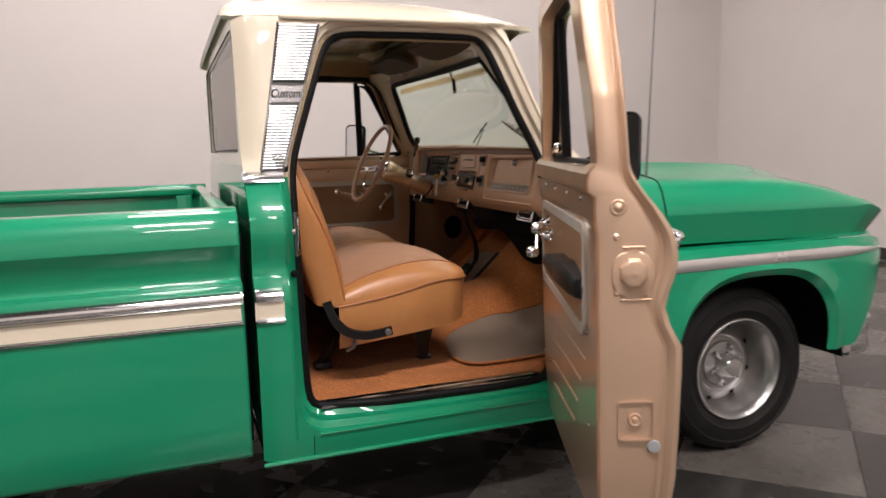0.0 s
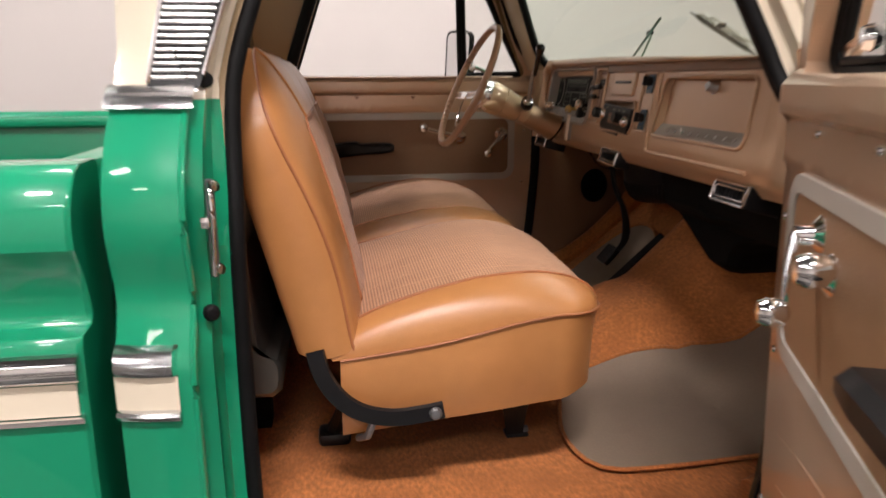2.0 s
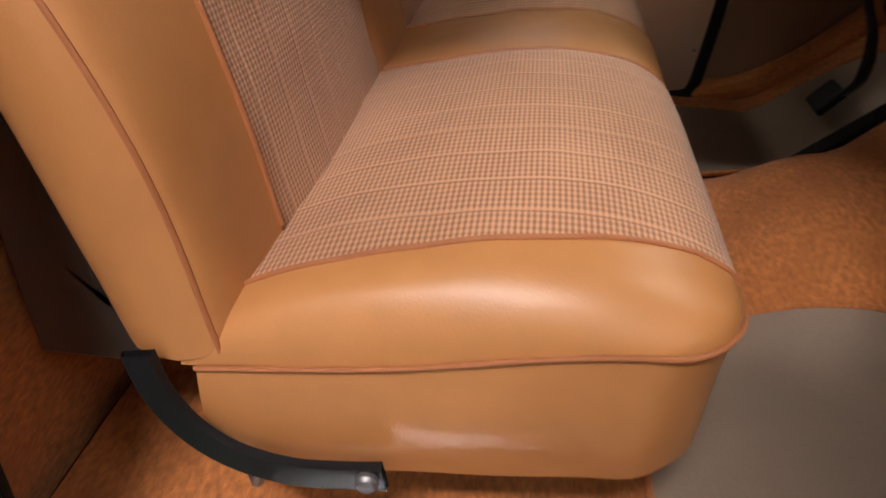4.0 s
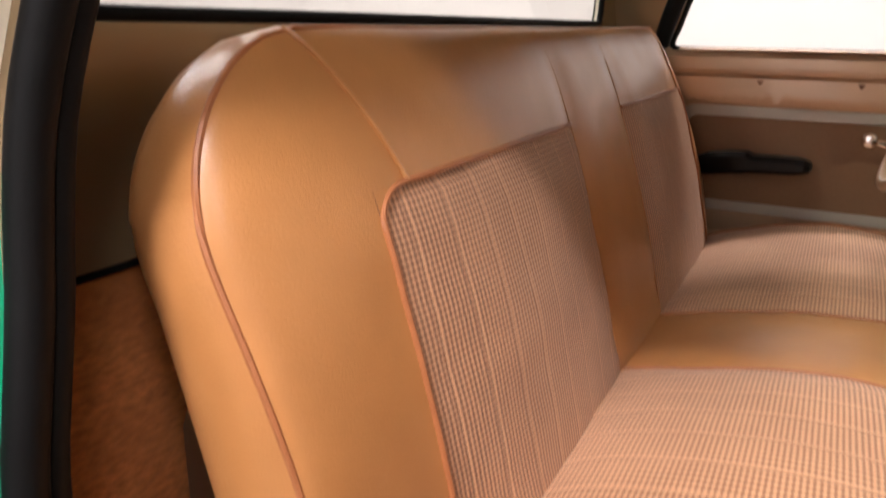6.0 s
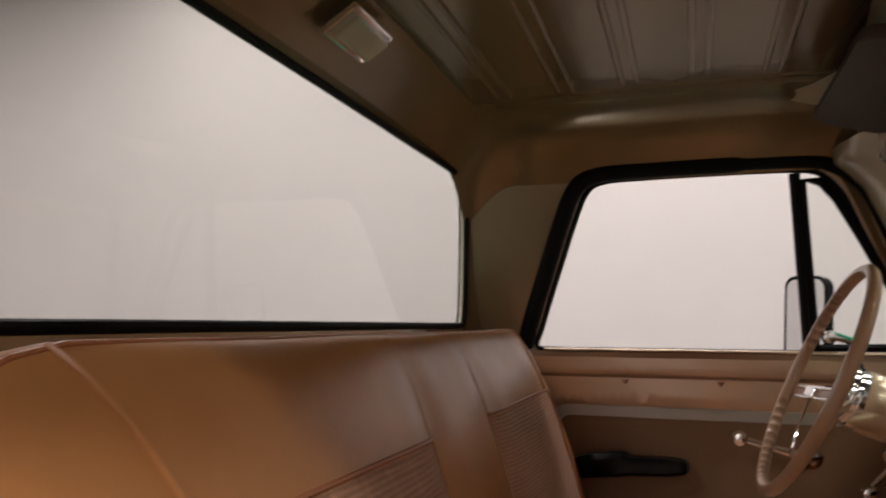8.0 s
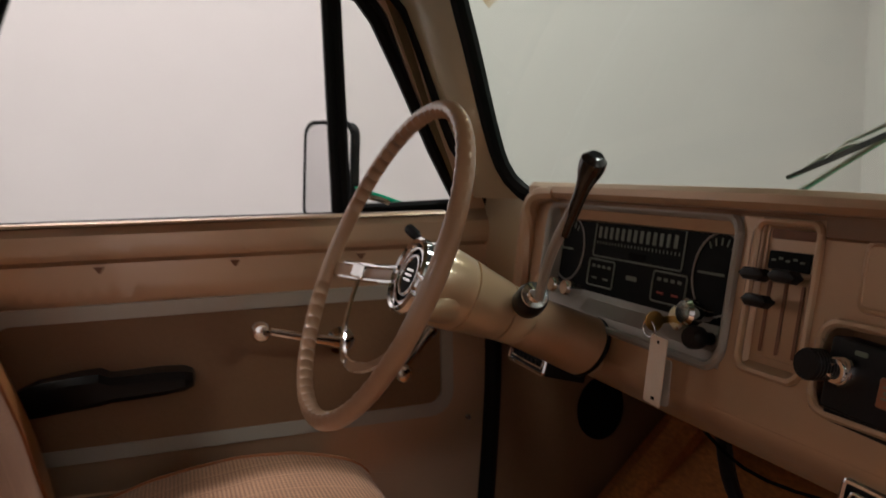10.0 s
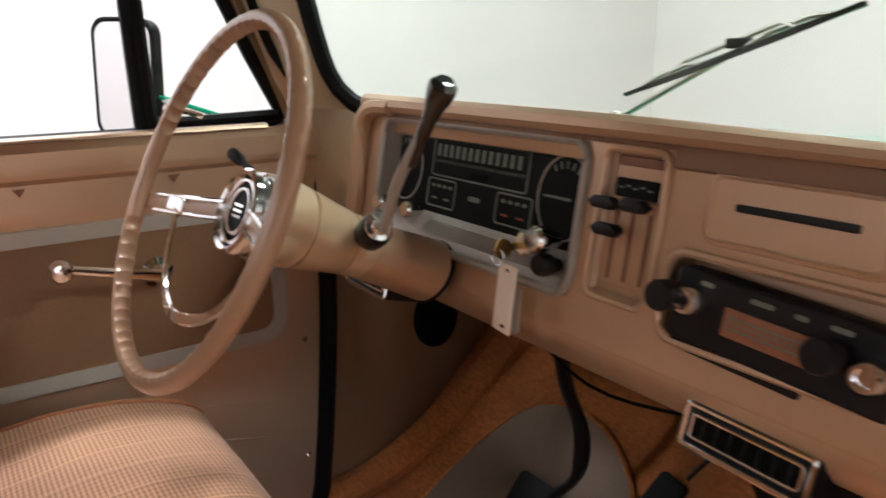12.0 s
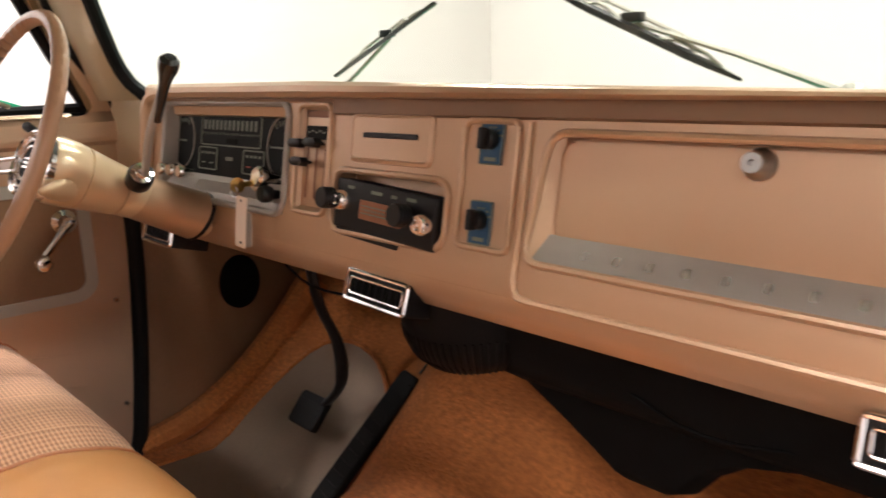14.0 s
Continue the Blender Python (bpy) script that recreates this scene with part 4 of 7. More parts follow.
# Backrest: a leaning pad; u runs across, v up the front.
BACK_LOW, BACK_TOP = Vector((0.168, 0, 0.765)), Vector((0.0275, 0, 1.2525))
BUP = (BACK_TOP - BACK_LOW).normalized()
BOUT = Vector((BUP.z, 0, -BUP.x))
BH = (BACK_TOP - BACK_LOW).length
INSV = 0.376
BINS = 0.122


# How far the edge piping stands off the straight line from heel to head.
BACK_EDGE = [(0.0, 0.0), (0.047, 0.008), (0.12, 0.016), (0.18, 0.019), (0.26, 0.012), (0.31, 0.005), (0.38, -0.009), (0.43, -0.008), (0.47, -0.003), (0.53, 0.002)]


def back_edge(v):
    return sum(lerp(BACK_EDGE, max(0.0, v + d)) for d in (-0.05, -0.025, 0.0, 0.025, 0.05)) / 5


def back_half(v):
    h = v / BH
    if h < 0.70:
        return SEAT_W - 0.004
    t = (h - 0.70) / 0.30
    return SEAT_W - 0.004 - 0.140 * (1 - math.sqrt(max(0, 1 - min(1, t) ** 2.0)))


def back_point(y, v, off=0.0):
    w = back_half(v)
    a = abs(y) / w
    e = max(0, 1 - a ** 6)
    top = max(0, 1 - (v / BH) ** 9)
    crown = 0.052 * e ** 0.55 * top ** 0.5 * (0.75 + 0.25 * math.sin(math.pi * min(1, v / BH)))
    if v < 0.05:
        crown *= 0.55 + 0.45 * math.sqrt(max(0, 1 - (1 - v / 0.05) ** 2))
    yy = abs(y)
    if v < INSV and BINS < yy < 0.60:
        crown += 0.008 * math.sin(math.pi * (yy - BINS) / (0.60 - BINS)) * min(1, (INSV - v) / 0.05)
    crown -= 0.008 * math.exp(-((yy - BINS) / 0.02) ** 2) * min(1, v / 0.1) * top
    k = max(0.0, min(1.0, (v - INSV) / (0.50 - INSV)))
    if v > INSV:
        crown -= 0.006 * (1 - k) * math.exp(-((yy - (0.47 + 0.09 * k)) / 0.05) ** 2)
    wob = 0.004 * noise.noise((y * 5, v * 7, 4)) + 0.002 * noise.noise((y * 14, v * 18, 9))
    sag = 0.010 * blend(0.45, BH, v) * noise.noise((y * 3.0, 2.2, 0))
    lean = -back_edge(v)
    p = BACK_LOW + BUP * (v + sag * 0.5) + BOUT * (crown + lean * (min(1, e * 1.3) * top ** 0.5 - 1) + wob * e + off)
    p.y = y
    return p


BI1 = 0.586
# One net of columns and rows over the whole front, so that bolsters, inserts and head roll meet without a step.
cols = sorted({round(s * v, 4) for s in (-1, 1) for v in (0.0, 0.05, 0.10, BINS, 0.16, 0.20, 0.23, 0.26, 0.30, 0.34, 0.38, 0.42, 0.46, 0.50, 0.53, 0.555, 0.57, BI1, 0.60, 0.61, 0.62, 0.63, 0.64, 0.65, 0.658, 0.667, 0.681, 0.692, 0.701, 0.708, 0.713, SEAT_W - 0.004)})
lows = [INSV * k / 24 for k in range(25)]
highs = [INSV + (BH - INSV) * (1 - (1 - k / 18) ** 1.8) for k in range(1, 19)]


def back_net(keep_cell):
    b = mesh()
    made = {}

    def vert(i, j):
        if (i, j) not in made:
            v = (lows + highs)[i]
            made[i, j] = b.verts.new(back_point(cols[j] * back_half(v) / (SEAT_W - 0.004), v))
        return made[i, j]
    for i in range(len(lows + highs) - 1):
        for j in range(len(cols) - 1):
            if keep_cell((cols[j] + cols[j + 1]) / 2, i < 24):
                b.faces.new((vert(i, j), vert(i, j + 1), vert(i + 1, j + 1), vert(i + 1, j)))
    return b


backrest = part("backrest", back_net(lambda y, low: not low or abs(y) < BINS or abs(y) > BI1), LEATHER, seat, "tan vinyl backrest with rounded shoulders")
for s in (-1, 1):
    part("cloth_insert", back_net(lambda y, low: low and BINS < s * y < BI1), CLOTH_B, backrest, "woven pinkish brown cloth insert")


def back_path(pts, off=0.002):
    return [back_point(y, v, off) for y, v in pts]


for s in (-1, 1):
    corner = [(s * (BI1 - 0.042 * (1 - math.cos(a))), INSV - 0.030 * (1 - math.sin(a))) for a in np.linspace(0, math.pi / 2, 9)]
    b = mesh()
    tip = b.verts.new(back_point(s * BI1, INSV, 0.0012))
    arc = [b.verts.new(back_point(y, v, 0.0014)) for y, v in corner]
    for p, q in zip(arc, arc[1:]):
        b.faces.new((tip, p, q))
    part("corner_patch", b, LEATHER, backrest)
    pts = [(s * BI1, v) for v in np.linspace(0.0, INSV - 0.035, 16)] + corner + [(s * y, INSV) for y in np.linspace(BI1 - 0.06, BINS, 14)]
    part("piping", tube(back_path(pts, 0.001), 0.0027, 7), PIPING, backrest, "russet piping")
    part("seam", tube(back_path([(s * BINS, v) for v in np.linspace(0.0, 0.50, 20)], 0.0), 0.0018, 5), LEATHER, backrest)
    part("seam", tube(back_path([(s * (0.540 + 0.050 * t ** 1.3), INSV + (0.508 - INSV) * t) for t in np.linspace(0, 1, 22)], 0.0016), 0.0022, 6), LEATHER, backrest)
outline = [(-back_half(v), v) for v in np.linspace(0.0, 0.36, 14)] + [(-back_half(v), v) for v in np.linspace(0.375, BH, 22)]
outline += [(y, BH) for y in np.linspace(-back_half(BH) + 0.02, back_half(BH) - 0.02, 22)] + [(-y, v) for y, v in reversed(outline)]
front = [back_point(y, v, 0.0) for y, v in outline]
part("piping", tube([p + BOUT * 0.001 for p in front], 0.0028, 7), PIPING, backrest, "russet piping")
rows = []
for d, k in ((0.0, 0.0), (0.012, -0.005), (0.032, -0.007), (0.052, -0.003), (0.066, 0.004), (0.074, 0.013), (0.077, 0.026)):
    row = []
    for (y, v), p in zip(outline, front):
        n = Vector((0, 1 if y > 0 else -1, 0)) * (1 if abs(y) > back_half(v) - 0.003 and v < 0.40 else 0.6) + BUP * (0 if v < 0.38 else (v - 0.38) / (BH - 0.38))
        heel = BUP * 0.022 * (d / 0.077) ** 3 * max(0.0, 1 - v / 0.05)
        row.append(p - BOUT * (d * (1.06 - 0.12 * v / BH) + (0.006 + max(0, back_edge(v))) * d / 0.077) - n * k + heel)
    rows.append(row)
part("side_band", grid(rows), LEATHER, backrest, "tan vinyl backrest side")
b = mesh()
last = rows[-1]
b.faces.new([b.verts.new(p) for p in last])
part("back_panel", b, LEATHER, backrest)
b = mesh()
low = [r[0] for r in rows] + [r[-1] for r in reversed(rows)]
b.faces.new([b.verts.new(p) for p in low])
part("backrest_base", b, LEATHER, backrest)
for s in (-1, 1):
    path = smooth_path([(0.108, s * 0.738, 0.775), (0.118, s * 0.740, 0.735), (0.142, s * 0.741, 0.695), (0.178, s * 0.741, 0.666), (0.23, s * 0.741, 0.652), (0.285, s * 0.741, 0.655), (0.318, s * 0.741, 0.66)], 24, False)
    b = mesh()
    rows = []
    for i, p in enumerate(path):
        t = (path[min(i + 1, 23)] - path[max(i - 1, 0)]).normalized()
        n = Vector((-t.z, 0, t.x))
        rows.append([p + n * 0.0155 + Vector((0, -s * 0.004, 0)), p + n * 0.013 + Vector((0, s * 0.004, 0)), p - n * 0.013 + Vector((0, s * 0.004, 0)), p - n * 0.0155 + Vector((0, -s * 0.004, 0))])
    h = part("hinge_arm", grid(rows, True), BLACK, seat, "curved black steel hinge arm")
    part("bolt", lathe([(0.0, 0.014), (0.008, 0.013), (0.011, 0.009), (0.011, 0.0)], (0.303, s * 0.741, 0.658), (0, s, 0), 12), STEEL, h)
    b = mesh()
    box(b, (0.10, s * 0.47 - 0.03, FLOOR_Z + 0.002), (0.165, s * 0.47 + 0.03, FLOOR_Z + 0.03), 0.010)
    tube([(0.130, s * 0.47, FLOOR_Z + 0.02), (0.15, s * 0.50, 0.55), (0.17, s * 0.55, 0.62)], 0.018, 8, bm=b)
    part("rear_foot", b, BLACK, seat, "black pressed steel seat foot")
    b = mesh()
    for d in (-0.018, 0.018):
        c = s * 0.50
        grid([[(0.500 - w + d * t, c - 0.016 * t - 0.006, z), (0.500 - w * 0.2 + d * t, c + s * (0.010 + 0.012 * t), z), (0.500 + w + d * t, c - 0.016 * t - 0.006, z), (0.500 + d * t, c - s * 0.02 * t - s * 0.008, z)] for t, z, w in ((0.4, FLOOR_Z + 0.004, 0.010), (0.55, 0.53, 0.014), (0.8, 0.58, 0.019), (1.0, 0.64, 0.024))], True, b)
    box(b, (0.482, c - 0.018, FLOOR_Z + 0.002), (0.530, c + 0.018, FLOOR_Z + 0.009), 0.003)
    part("front_foot", b, BLACK, seat, "black pressed steel seat foot")
    part("bolt", lathe([(0.0, 0.012), (0.008, 0.010), (0.009, 0.0)], (0.524, s * 0.50, FLOOR_Z + 0.008), (0, 0, 1), 8), STEEL, seat)
    part("hinge_link", tube([(0.20, s * 0.735, 0.648), (0.19, s * 0.725, 0.615), (0.175, s * 0.70, 0.60)], 0.007, 7), STEEL, seat)

# ---- doors ----
WIN = [(0.034, 1.215), (0.048, 1.262), (0.087, 1.375), (0.140, 1.520), (0.166, 1.572), (0.205, 1.592), (0.30, 1.596), (0.45, 1.597), (0.595, 1.595), (0.640, 1.585), (0.668, 1.55), (0.708, 1.458), (0.768, 1.335), (0.823, 1.24), (0.82, 1.214), (0.79, 1.208), (0.62, 1.207), (0.45, 1.207), (0.25, 1.207), (0.08, 1.207)]
win_path = smooth_path(WIN, 150)
WC = (0.43, 1.40)
door_outer = grown(seal_path, OUTSIGN * 0.036)
door_line = cast(win_path, WC, polygon_hit(door_outer, WC))
HINGE = Vector((0.975, -0.915, 0))
AJAR = Vector((0.0, -0.86, 0))
SWING = (Matrix.Translation(HINGE) @ Matrix.Rotation(radians(66.2), 4, "Z") @ Matrix.Translation(-HINGE)
         @ Matrix.Translation((-0.008, 0.016, 0)) @ Matrix.Translation(AJAR) @ Matrix.Rotation(radians(2.4), 4, "Z") @ Matrix.Translation(-AJAR))
far_win = leaned(win_path)
closed_line = cast(far_win, WC, polygon_hit(forward(leaned(grown(seal_path, OUTSIGN * -0.008), 0.35)), WC))


def inner_y(z):
    """Half width to the door's inner skin."""
    return lerp([(0.40, 0.80), (0.60, 0.792), (1.085, 0.788), (1.095, 0.783), (1.150, 0.783), (1.158, 0.771), (1.166, 0.769), (1.195, 0.769), (1.207, 0.778), (1.215, half(1.215) - 0.055), (1.30, half(1.30) - 0.052), (1.62, half(1.62) - 0.045)], z)


half_cab, inner_y_cab = half, inner_y


def build_door(s, m, name, label):
    cab_half, lining_half = half_cab, inner_y_cab

    def half(z):
        return cab_half(z) + (0.010 * clamp01((z - 1.15) / 0.05) + 0.125 * max(0, z - 1.2) if s < 0 else 0)

    def inner_y(z):
        return lining_half(z) + (0.08 * max(0, z - 1.2) if s < 0 else 0)

    win = win_path if s < 0 else far_win
    line = door_line if s > 0 else [p + Vector((-0.030 * max(0, min(1, (p.y - 1.2) / 0.15)) if p.x < 0.3 else -0.02 * clamp01((1.30 - p.y) / 0.1) * clamp01((p.x - 0.7) / 0.1), 0)) for p in door_line]
    door = part(name, two_tone(ring_plate(win, line, 10, lambda x, z: (x, s * (half(z) - 0.002), z)), 1.20), [GREEN, CREAM], truck, label)
    moved_parts = [door]

    def add(nm, bm, mat, lab="", angle=0.6):
        ob = part(nm, bm, mat, door, lab, angle)
        moved_parts.append(ob)
        return ob

    rows = []
    for k in range(25):
        t = k / 24
        rows.append([(lambda p: (p.x, s * inner_y(p.y), p.y))(Vector(a).lerp(Vector(b), t)) for a, b in zip(win, line if s < 0 else closed_line)])
    skin = grid(rows, True)
    for z in (1.085, 1.095, 1.150, 1.158, 1.166, 1.195, 1.207, 1.215):
        bmesh.ops.bisect_plane(skin, geom=skin.verts[:] + skin.edges[:] + skin.faces[:], plane_co=(0, 0, z), plane_no=(0, 0, 1), dist=1e-6)
    for v in skin.verts:
        v.co.y = s * inner_y(v.co.z)
    if s > 0:
        grid([rows[-1], [(p.x, min(half(p.y) - 0.03, inner_y(p.y) + 0.06), p.y) for p in closed_line]], True, skin)
    add("inner_skin", skin, GOLD, "beige metallic inner door skin")
    rim = [(0.0, 0.0, 0.0), (0.015, 0.0, 0.004), (0.08, 0.0, 0.007), (0.14, 0.0, 0.003), (0.17, 0.0, -0.004), (0.22, 0.0, -0.006), (0.26, 0.0, -0.002), (0.32, 0.0, 0.0), (0.90, 0.0, 0.0), (0.96, 0.0, -0.002), (1.0, 0.0, -0.010)]
    rows = []
    for t, _, off in rim if s < 0 else rim[:8]:
        row = []
        for p, q in zip(line, grown(line, OUTSIGN * off)):
            yo, yi = half(p.y) - 0.002, inner_y(p.y) if s < 0 else half(p.y) - 0.04
            row.append((q.x, s * (yo + (yi - yo) * t), q.y))
        rows.append(row)
    add("door_edge", grid(rows, True), GOLD, "beige metallic door edge")
    rows = [[(p.x, s * (half(p.y) - 0.002), p.y) for p in win], [(p.x, s * (half(p.y) - 0.02), p.y) for p in grown(win, 0.004)], [(p.x, s * inner_y(p.y), p.y) for p in win]]
    add("window_reveal", grid(rows, True), GOLD)
    add("window_channel", tube([(p.x, s * (half(p.y) - 0.028), p.y) for p in win], 0.011 if s < 0 else 0.009, 8, True, up=(0, 1, 0)), RUBBER, "black rubber window channel")
    # quarter light: divider, frame, catch
    add("divider", tube([(0.620, s * (half(1.20) - 0.026), 1.205), (0.598, s * (half(1.585) - 0.026), 1.586)], 0.0115, 8), RUBBER, "black quarter light divider")
    ql = [(0.640, 1.222), (0.618, 1.572), (0.632, 1.566), (0.655, 1.53), (0.70, 1.44), (0.76, 1.32), (0.808, 1.236), (0.80, 1.222)]
    if s > 0:
        ql = [(x - 0.009, z) for x, z in ql[:2]] + [(x + far_lean(x, z) + 0.010, z) for x, z in ql[2:]]
    add("quarter_light_frame", tube([(x, s * (half(z) - 0.027), z) for x, z in ql], 0.008 if s < 0 else 0.0115, 7, True, up=(0, 1, 0)), RUBBER)
    b = mesh()
    b.faces.new([b.verts.new((x, s * (half(z) - 0.027), z)) for x, z in ql])
    add("quarter_light", b, GLASS, "clear quarter light glass")
    b = mesh()
    lathe([(0.0, 0.022), (0.012, 0.020), (0.015, 0.010), (0.009, 0.0)], (0.655, s * (half(1.24) - 0.034), 1.243), (0, -s, 0), 12, b)
    tube([(0.655, s * (half(1.24) - 0.05), 1.243), (0.685, s * (half(1.24) - 0.055), 1.236), (0.70, s * (half(1.24) - 0.052), 1.23)], 0.005, 6, bm=b)
    add("quarter_light_catch", b, CHROME, "chrome quarter light catch")
    if s > 0:
        add("sill_lip", grid([[(x, s * 0.770, 1.2085), (x, s * 0.7715, 1.2125), (x, s * 0.776, 1.2145), (x, s * 0.795, 1.2145)] for x in np.linspace(0.06, 0.80, 10)]), GOLD, "bright painted lip below the window")
    # vinyl panel in its pale frame
    fx0, fx1, fz0, fz1 = 0.068, 0.815, 0.842, 1.088
    face = framed(((fx0 + fx1) / 2, s * 0.7885, (fz0 + fz1) / 2), (0, -s, 0))
    add("trim_panel", slab(rrect(fx1 - fx0 - 0.02, fz1 - fz0 - 0.02, 0.03), face, 0.004, 0.002), VINYL, "brown grained vinyl door card")
    o = rrect(fx1 - fx0, fz1 - fz0, 0.045, 6)
    i = rrect(fx1 - fx0 - 0.05, fz1 - fz0 - 0.05, 0.025, 6)
    fr = grid([[face @ Vector((x, y, z)) for x, y in path] for path, z in ((o, 0.0), ([(x * 0.997, y * 0.99) for x, y in o], 0.007), ([(x * 1.003, y * 1.01) for x, y in i], 0.007), (i, 0.003))], True)
    add("trim_frame", fr, WHITETRIM, "pale grey painted trim frame")
    for x in (0.045, 0.242, 0.441, 0.648):
        if s < 0:
            add("screw", lathe([(0.0, 0.004), (0.004, 0.0035), (0.006, 0.0)], (x + 0.06, s * (inner_y(1.14) - 0.001), 1.14), (0, -s, 0), 10), CHROME)
            continue
        b = mesh()
        slab([(-0.008, 0.005), (0.008, 0.005), (0, -0.006)][::-1], framed((x, s * 0.7815, 1.141), (0, -s, 0)), 0.004, 0.0, b)
        add("clip", b, PAD)
    # pressed ribs in the lower skin
    for k in range(4):
        z0 = 0.79 - 0.065 * k
        pts = smooth_path([(0.10 + 0.05 * k, s * 0.794, z0), (0.35, s * 0.794, z0 - 0.01), (0.60, s * 0.795, z0 - 0.03), (0.80 - 0.03 * k, s * 0.797, z0 - 0.065)], 16, False)
        add("rib", tube(pts, 0.006, 6, flat=0.8), GOLD)
    for x, z in ((0.06, 0.66), (0.06, 0.86), (0.845, 0.83), (0.85, 1.02), (0.84, 0.60)):
        add("screw", lathe([(0.0, 0.004), (0.004, 0.0035), (0.006, 0.0)], (x, s * (inner_y(z) - 0.001), z), (0, -s, 0), 10), CHROME)
    # armrest
    b = mesh()
    rows = []
    for x, w, h0, h1 in ((0.112, 0.010, 0.925, 0.950), (0.118, 0.022, 0.922, 0.966), (0.15, 0.036, 0.926, 0.980), (0.20, 0.050, 0.934, 0.988), (0.235, 0.054, 0.938, 0.990), (0.25, 0.050, 0.940, 0.982), (0.32, 0.056, 0.944, 0.984), (0.355, 0.056, 0.948, 0.982), (0.368, 0.046, 0.952, 0.976), (0.372, 0.010, 0.956, 0.968)):
        yi = 0.787
        x = x if s > 0 else 0.09 + (x - 0.112) * 1.2
        rows.append([(x, s * yi, h0), (x, s * (yi - w * 0.85), h0 + 0.004), (x, s * (yi - w), h0 + 0.012), (x, s * (yi - w), h1 - 0.010), (x, s * (yi - w * 0.8), h1), (x, s * yi, h1)])
    grid(rows, True, b)
    add("armrest", b, BLACK, "black plastic armrest")
    # two chrome handles
    def handle(nm, piv, knob, lab):
        b = mesh()
        p, k = Vector((piv[0], s * 0.787, piv[1])), Vector((knob[0], s * 0.742, knob[1]))
        lathe([(0.024, 0.0), (0.024, 0.004), (0.014, 0.012), (0.011, 0.030), (0.0, 0.032)], p, (0, -s, 0), 18, b)
        q = p + Vector((0, -s * 0.028, 0))
        tube([q, q.lerp(k, 0.5) + Vector((0, -s * 0.004, 0)), k], [0.010, 0.0075, 0.0065], 8, flat=0.6, up=(0, 1, 0), bm=b)
        lathe([(0.007, 0.0), (0.014, 0.006), (0.0165, 0.016), (0.0165, 0.024), (0.012, 0.033), (0.0, 0.036)], k + Vector((0, s * 0.006, 0)), (0, -s, 0), 16, b)
        add(nm, b, CHROME, lab)
    handle("window_winder", (0.609, 0.998), (0.471, 1.036), "chrome window winder handle")
    handle("door_lever", *(((0.665, 1.030), (0.612, 0.953)) if s < 0 else ((0.765, 1.008), (0.702, 0.944))), "chrome inside door handle")
    # outside: handle and mirror on a bracket
    b = mesh()
    yo = half(1.05)
    tube(smooth_path([(0.07, s * yo, 1.052), (0.075, s * (yo + 0.03), 1.055), (0.10, s * (yo + 0.04), 1.056), (0.16, s * (yo + 0.04), 1.056), (0.19, s * (yo + 0.03), 1.055), (0.195, s * yo, 1.052)], 18, False), 0.010, 8, bm=b)
    lathe([(0.0, 0.030), (0.015, 0.028), (0.017, 0.022), (0.014, 0.0)], (0.065, s * yo, 1.052), (0, s, 0), 14, b)
    add("door_handle", b, CHROME, "chrome outside door handle")
    mz, mx, my = (1.240, 0.560, 0.955) if s < 0 else (1.283, 0.637, 0.985)
    face = Matrix.Translation((mx, s * my, mz)) @ Matrix.Rotation(radians(20 if s < 0 else 3), 4, "Y") @ Matrix.Rotation(radians(-3 if s < 0 else 36), 4, "Z") @ framed((0, 0, 0), (-1, 0, 0))
    b = mesh()
    wid = 0.140 if s < 0 else 0.122
    taper = 0.26 if s < 0 else 0.0
    plan = [(u * (1 - taper * (0.5 - v / 0.196)), v) for u, v in rrect(wid, 0.196, 0.026, 5)]
    slab(plan, face @ Matrix.Translation((0, 0, -0.022)), 0.021, 0.004, b)
    tube([face @ Vector((u, v, 0.0)) for u, v in plan], 0.0045 if s < 0 else 0.0035, 6, True, bm=b)
    for dx, z in ((0.05, 1.275), (0.06, 1.235)):
        x = mx + dx
        tube([(mx + 0.012, s * (my - 0.02), mz - 0.07 + (z - 1.26) * 0.5), (x, s * (half(1.215) + 0.045), z - 0.055), (x + 0.02, s * (half(1.19) - 0.004), 1.192)], 0.004, 6, bm=b)
    if s > 0:
        add("mirror_arm", tube([(0.648, s * 0.972, 1.266), (0.70, s * 0.925, 1.246), (0.80, s * (half(1.20) + 0.004), 1.205)], 0.004, 8), GREEN, "green painted mirror stay")
    add("mirror_housing", b, RUBBER, "black outside mirror housing")
    add("mirror_glass", slab([(u * 0.93, v * 0.95) for u, v in plan], face, 0.0015), MIRROR, "mirror glass")
    # latch face: boss, cups, stampings, plug
    ex = min(p.x for p in door_outer) - 0.0005
    def on_edge(bm2, y, z, prof, n=14):
        return lathe(prof, (ex, s * y, z), (-1, 0, 0), n, bm2)
    b = mesh()
    slab(rrect(0.080, 0.092, 0.030, 6), framed((ex, s * 0.860, 0.998), (-1, 0, 0)), 0.0045, 0.0042, b, 4)
    hexo = [(0.029 * math.cos(a + 0.39), 0.031 * math.sin(a + 0.39)) for a in np.linspace(0, 2 * math.pi, 9)[:-1]]
    slab(hexo, framed((ex - 0.003, s * 0.860, 1.002), (-1, 0, 0)), 0.013, 0.008, b, 4)
    lathe([(0.008, 0.0155), (0.006, 0.0165), (0.0, 0.0165)], (ex, s * 0.862, 1.000), (-1, 0, 0), 12, b)
    add("door_latch", b, GOLD, "painted door latch housing")
    b = mesh()
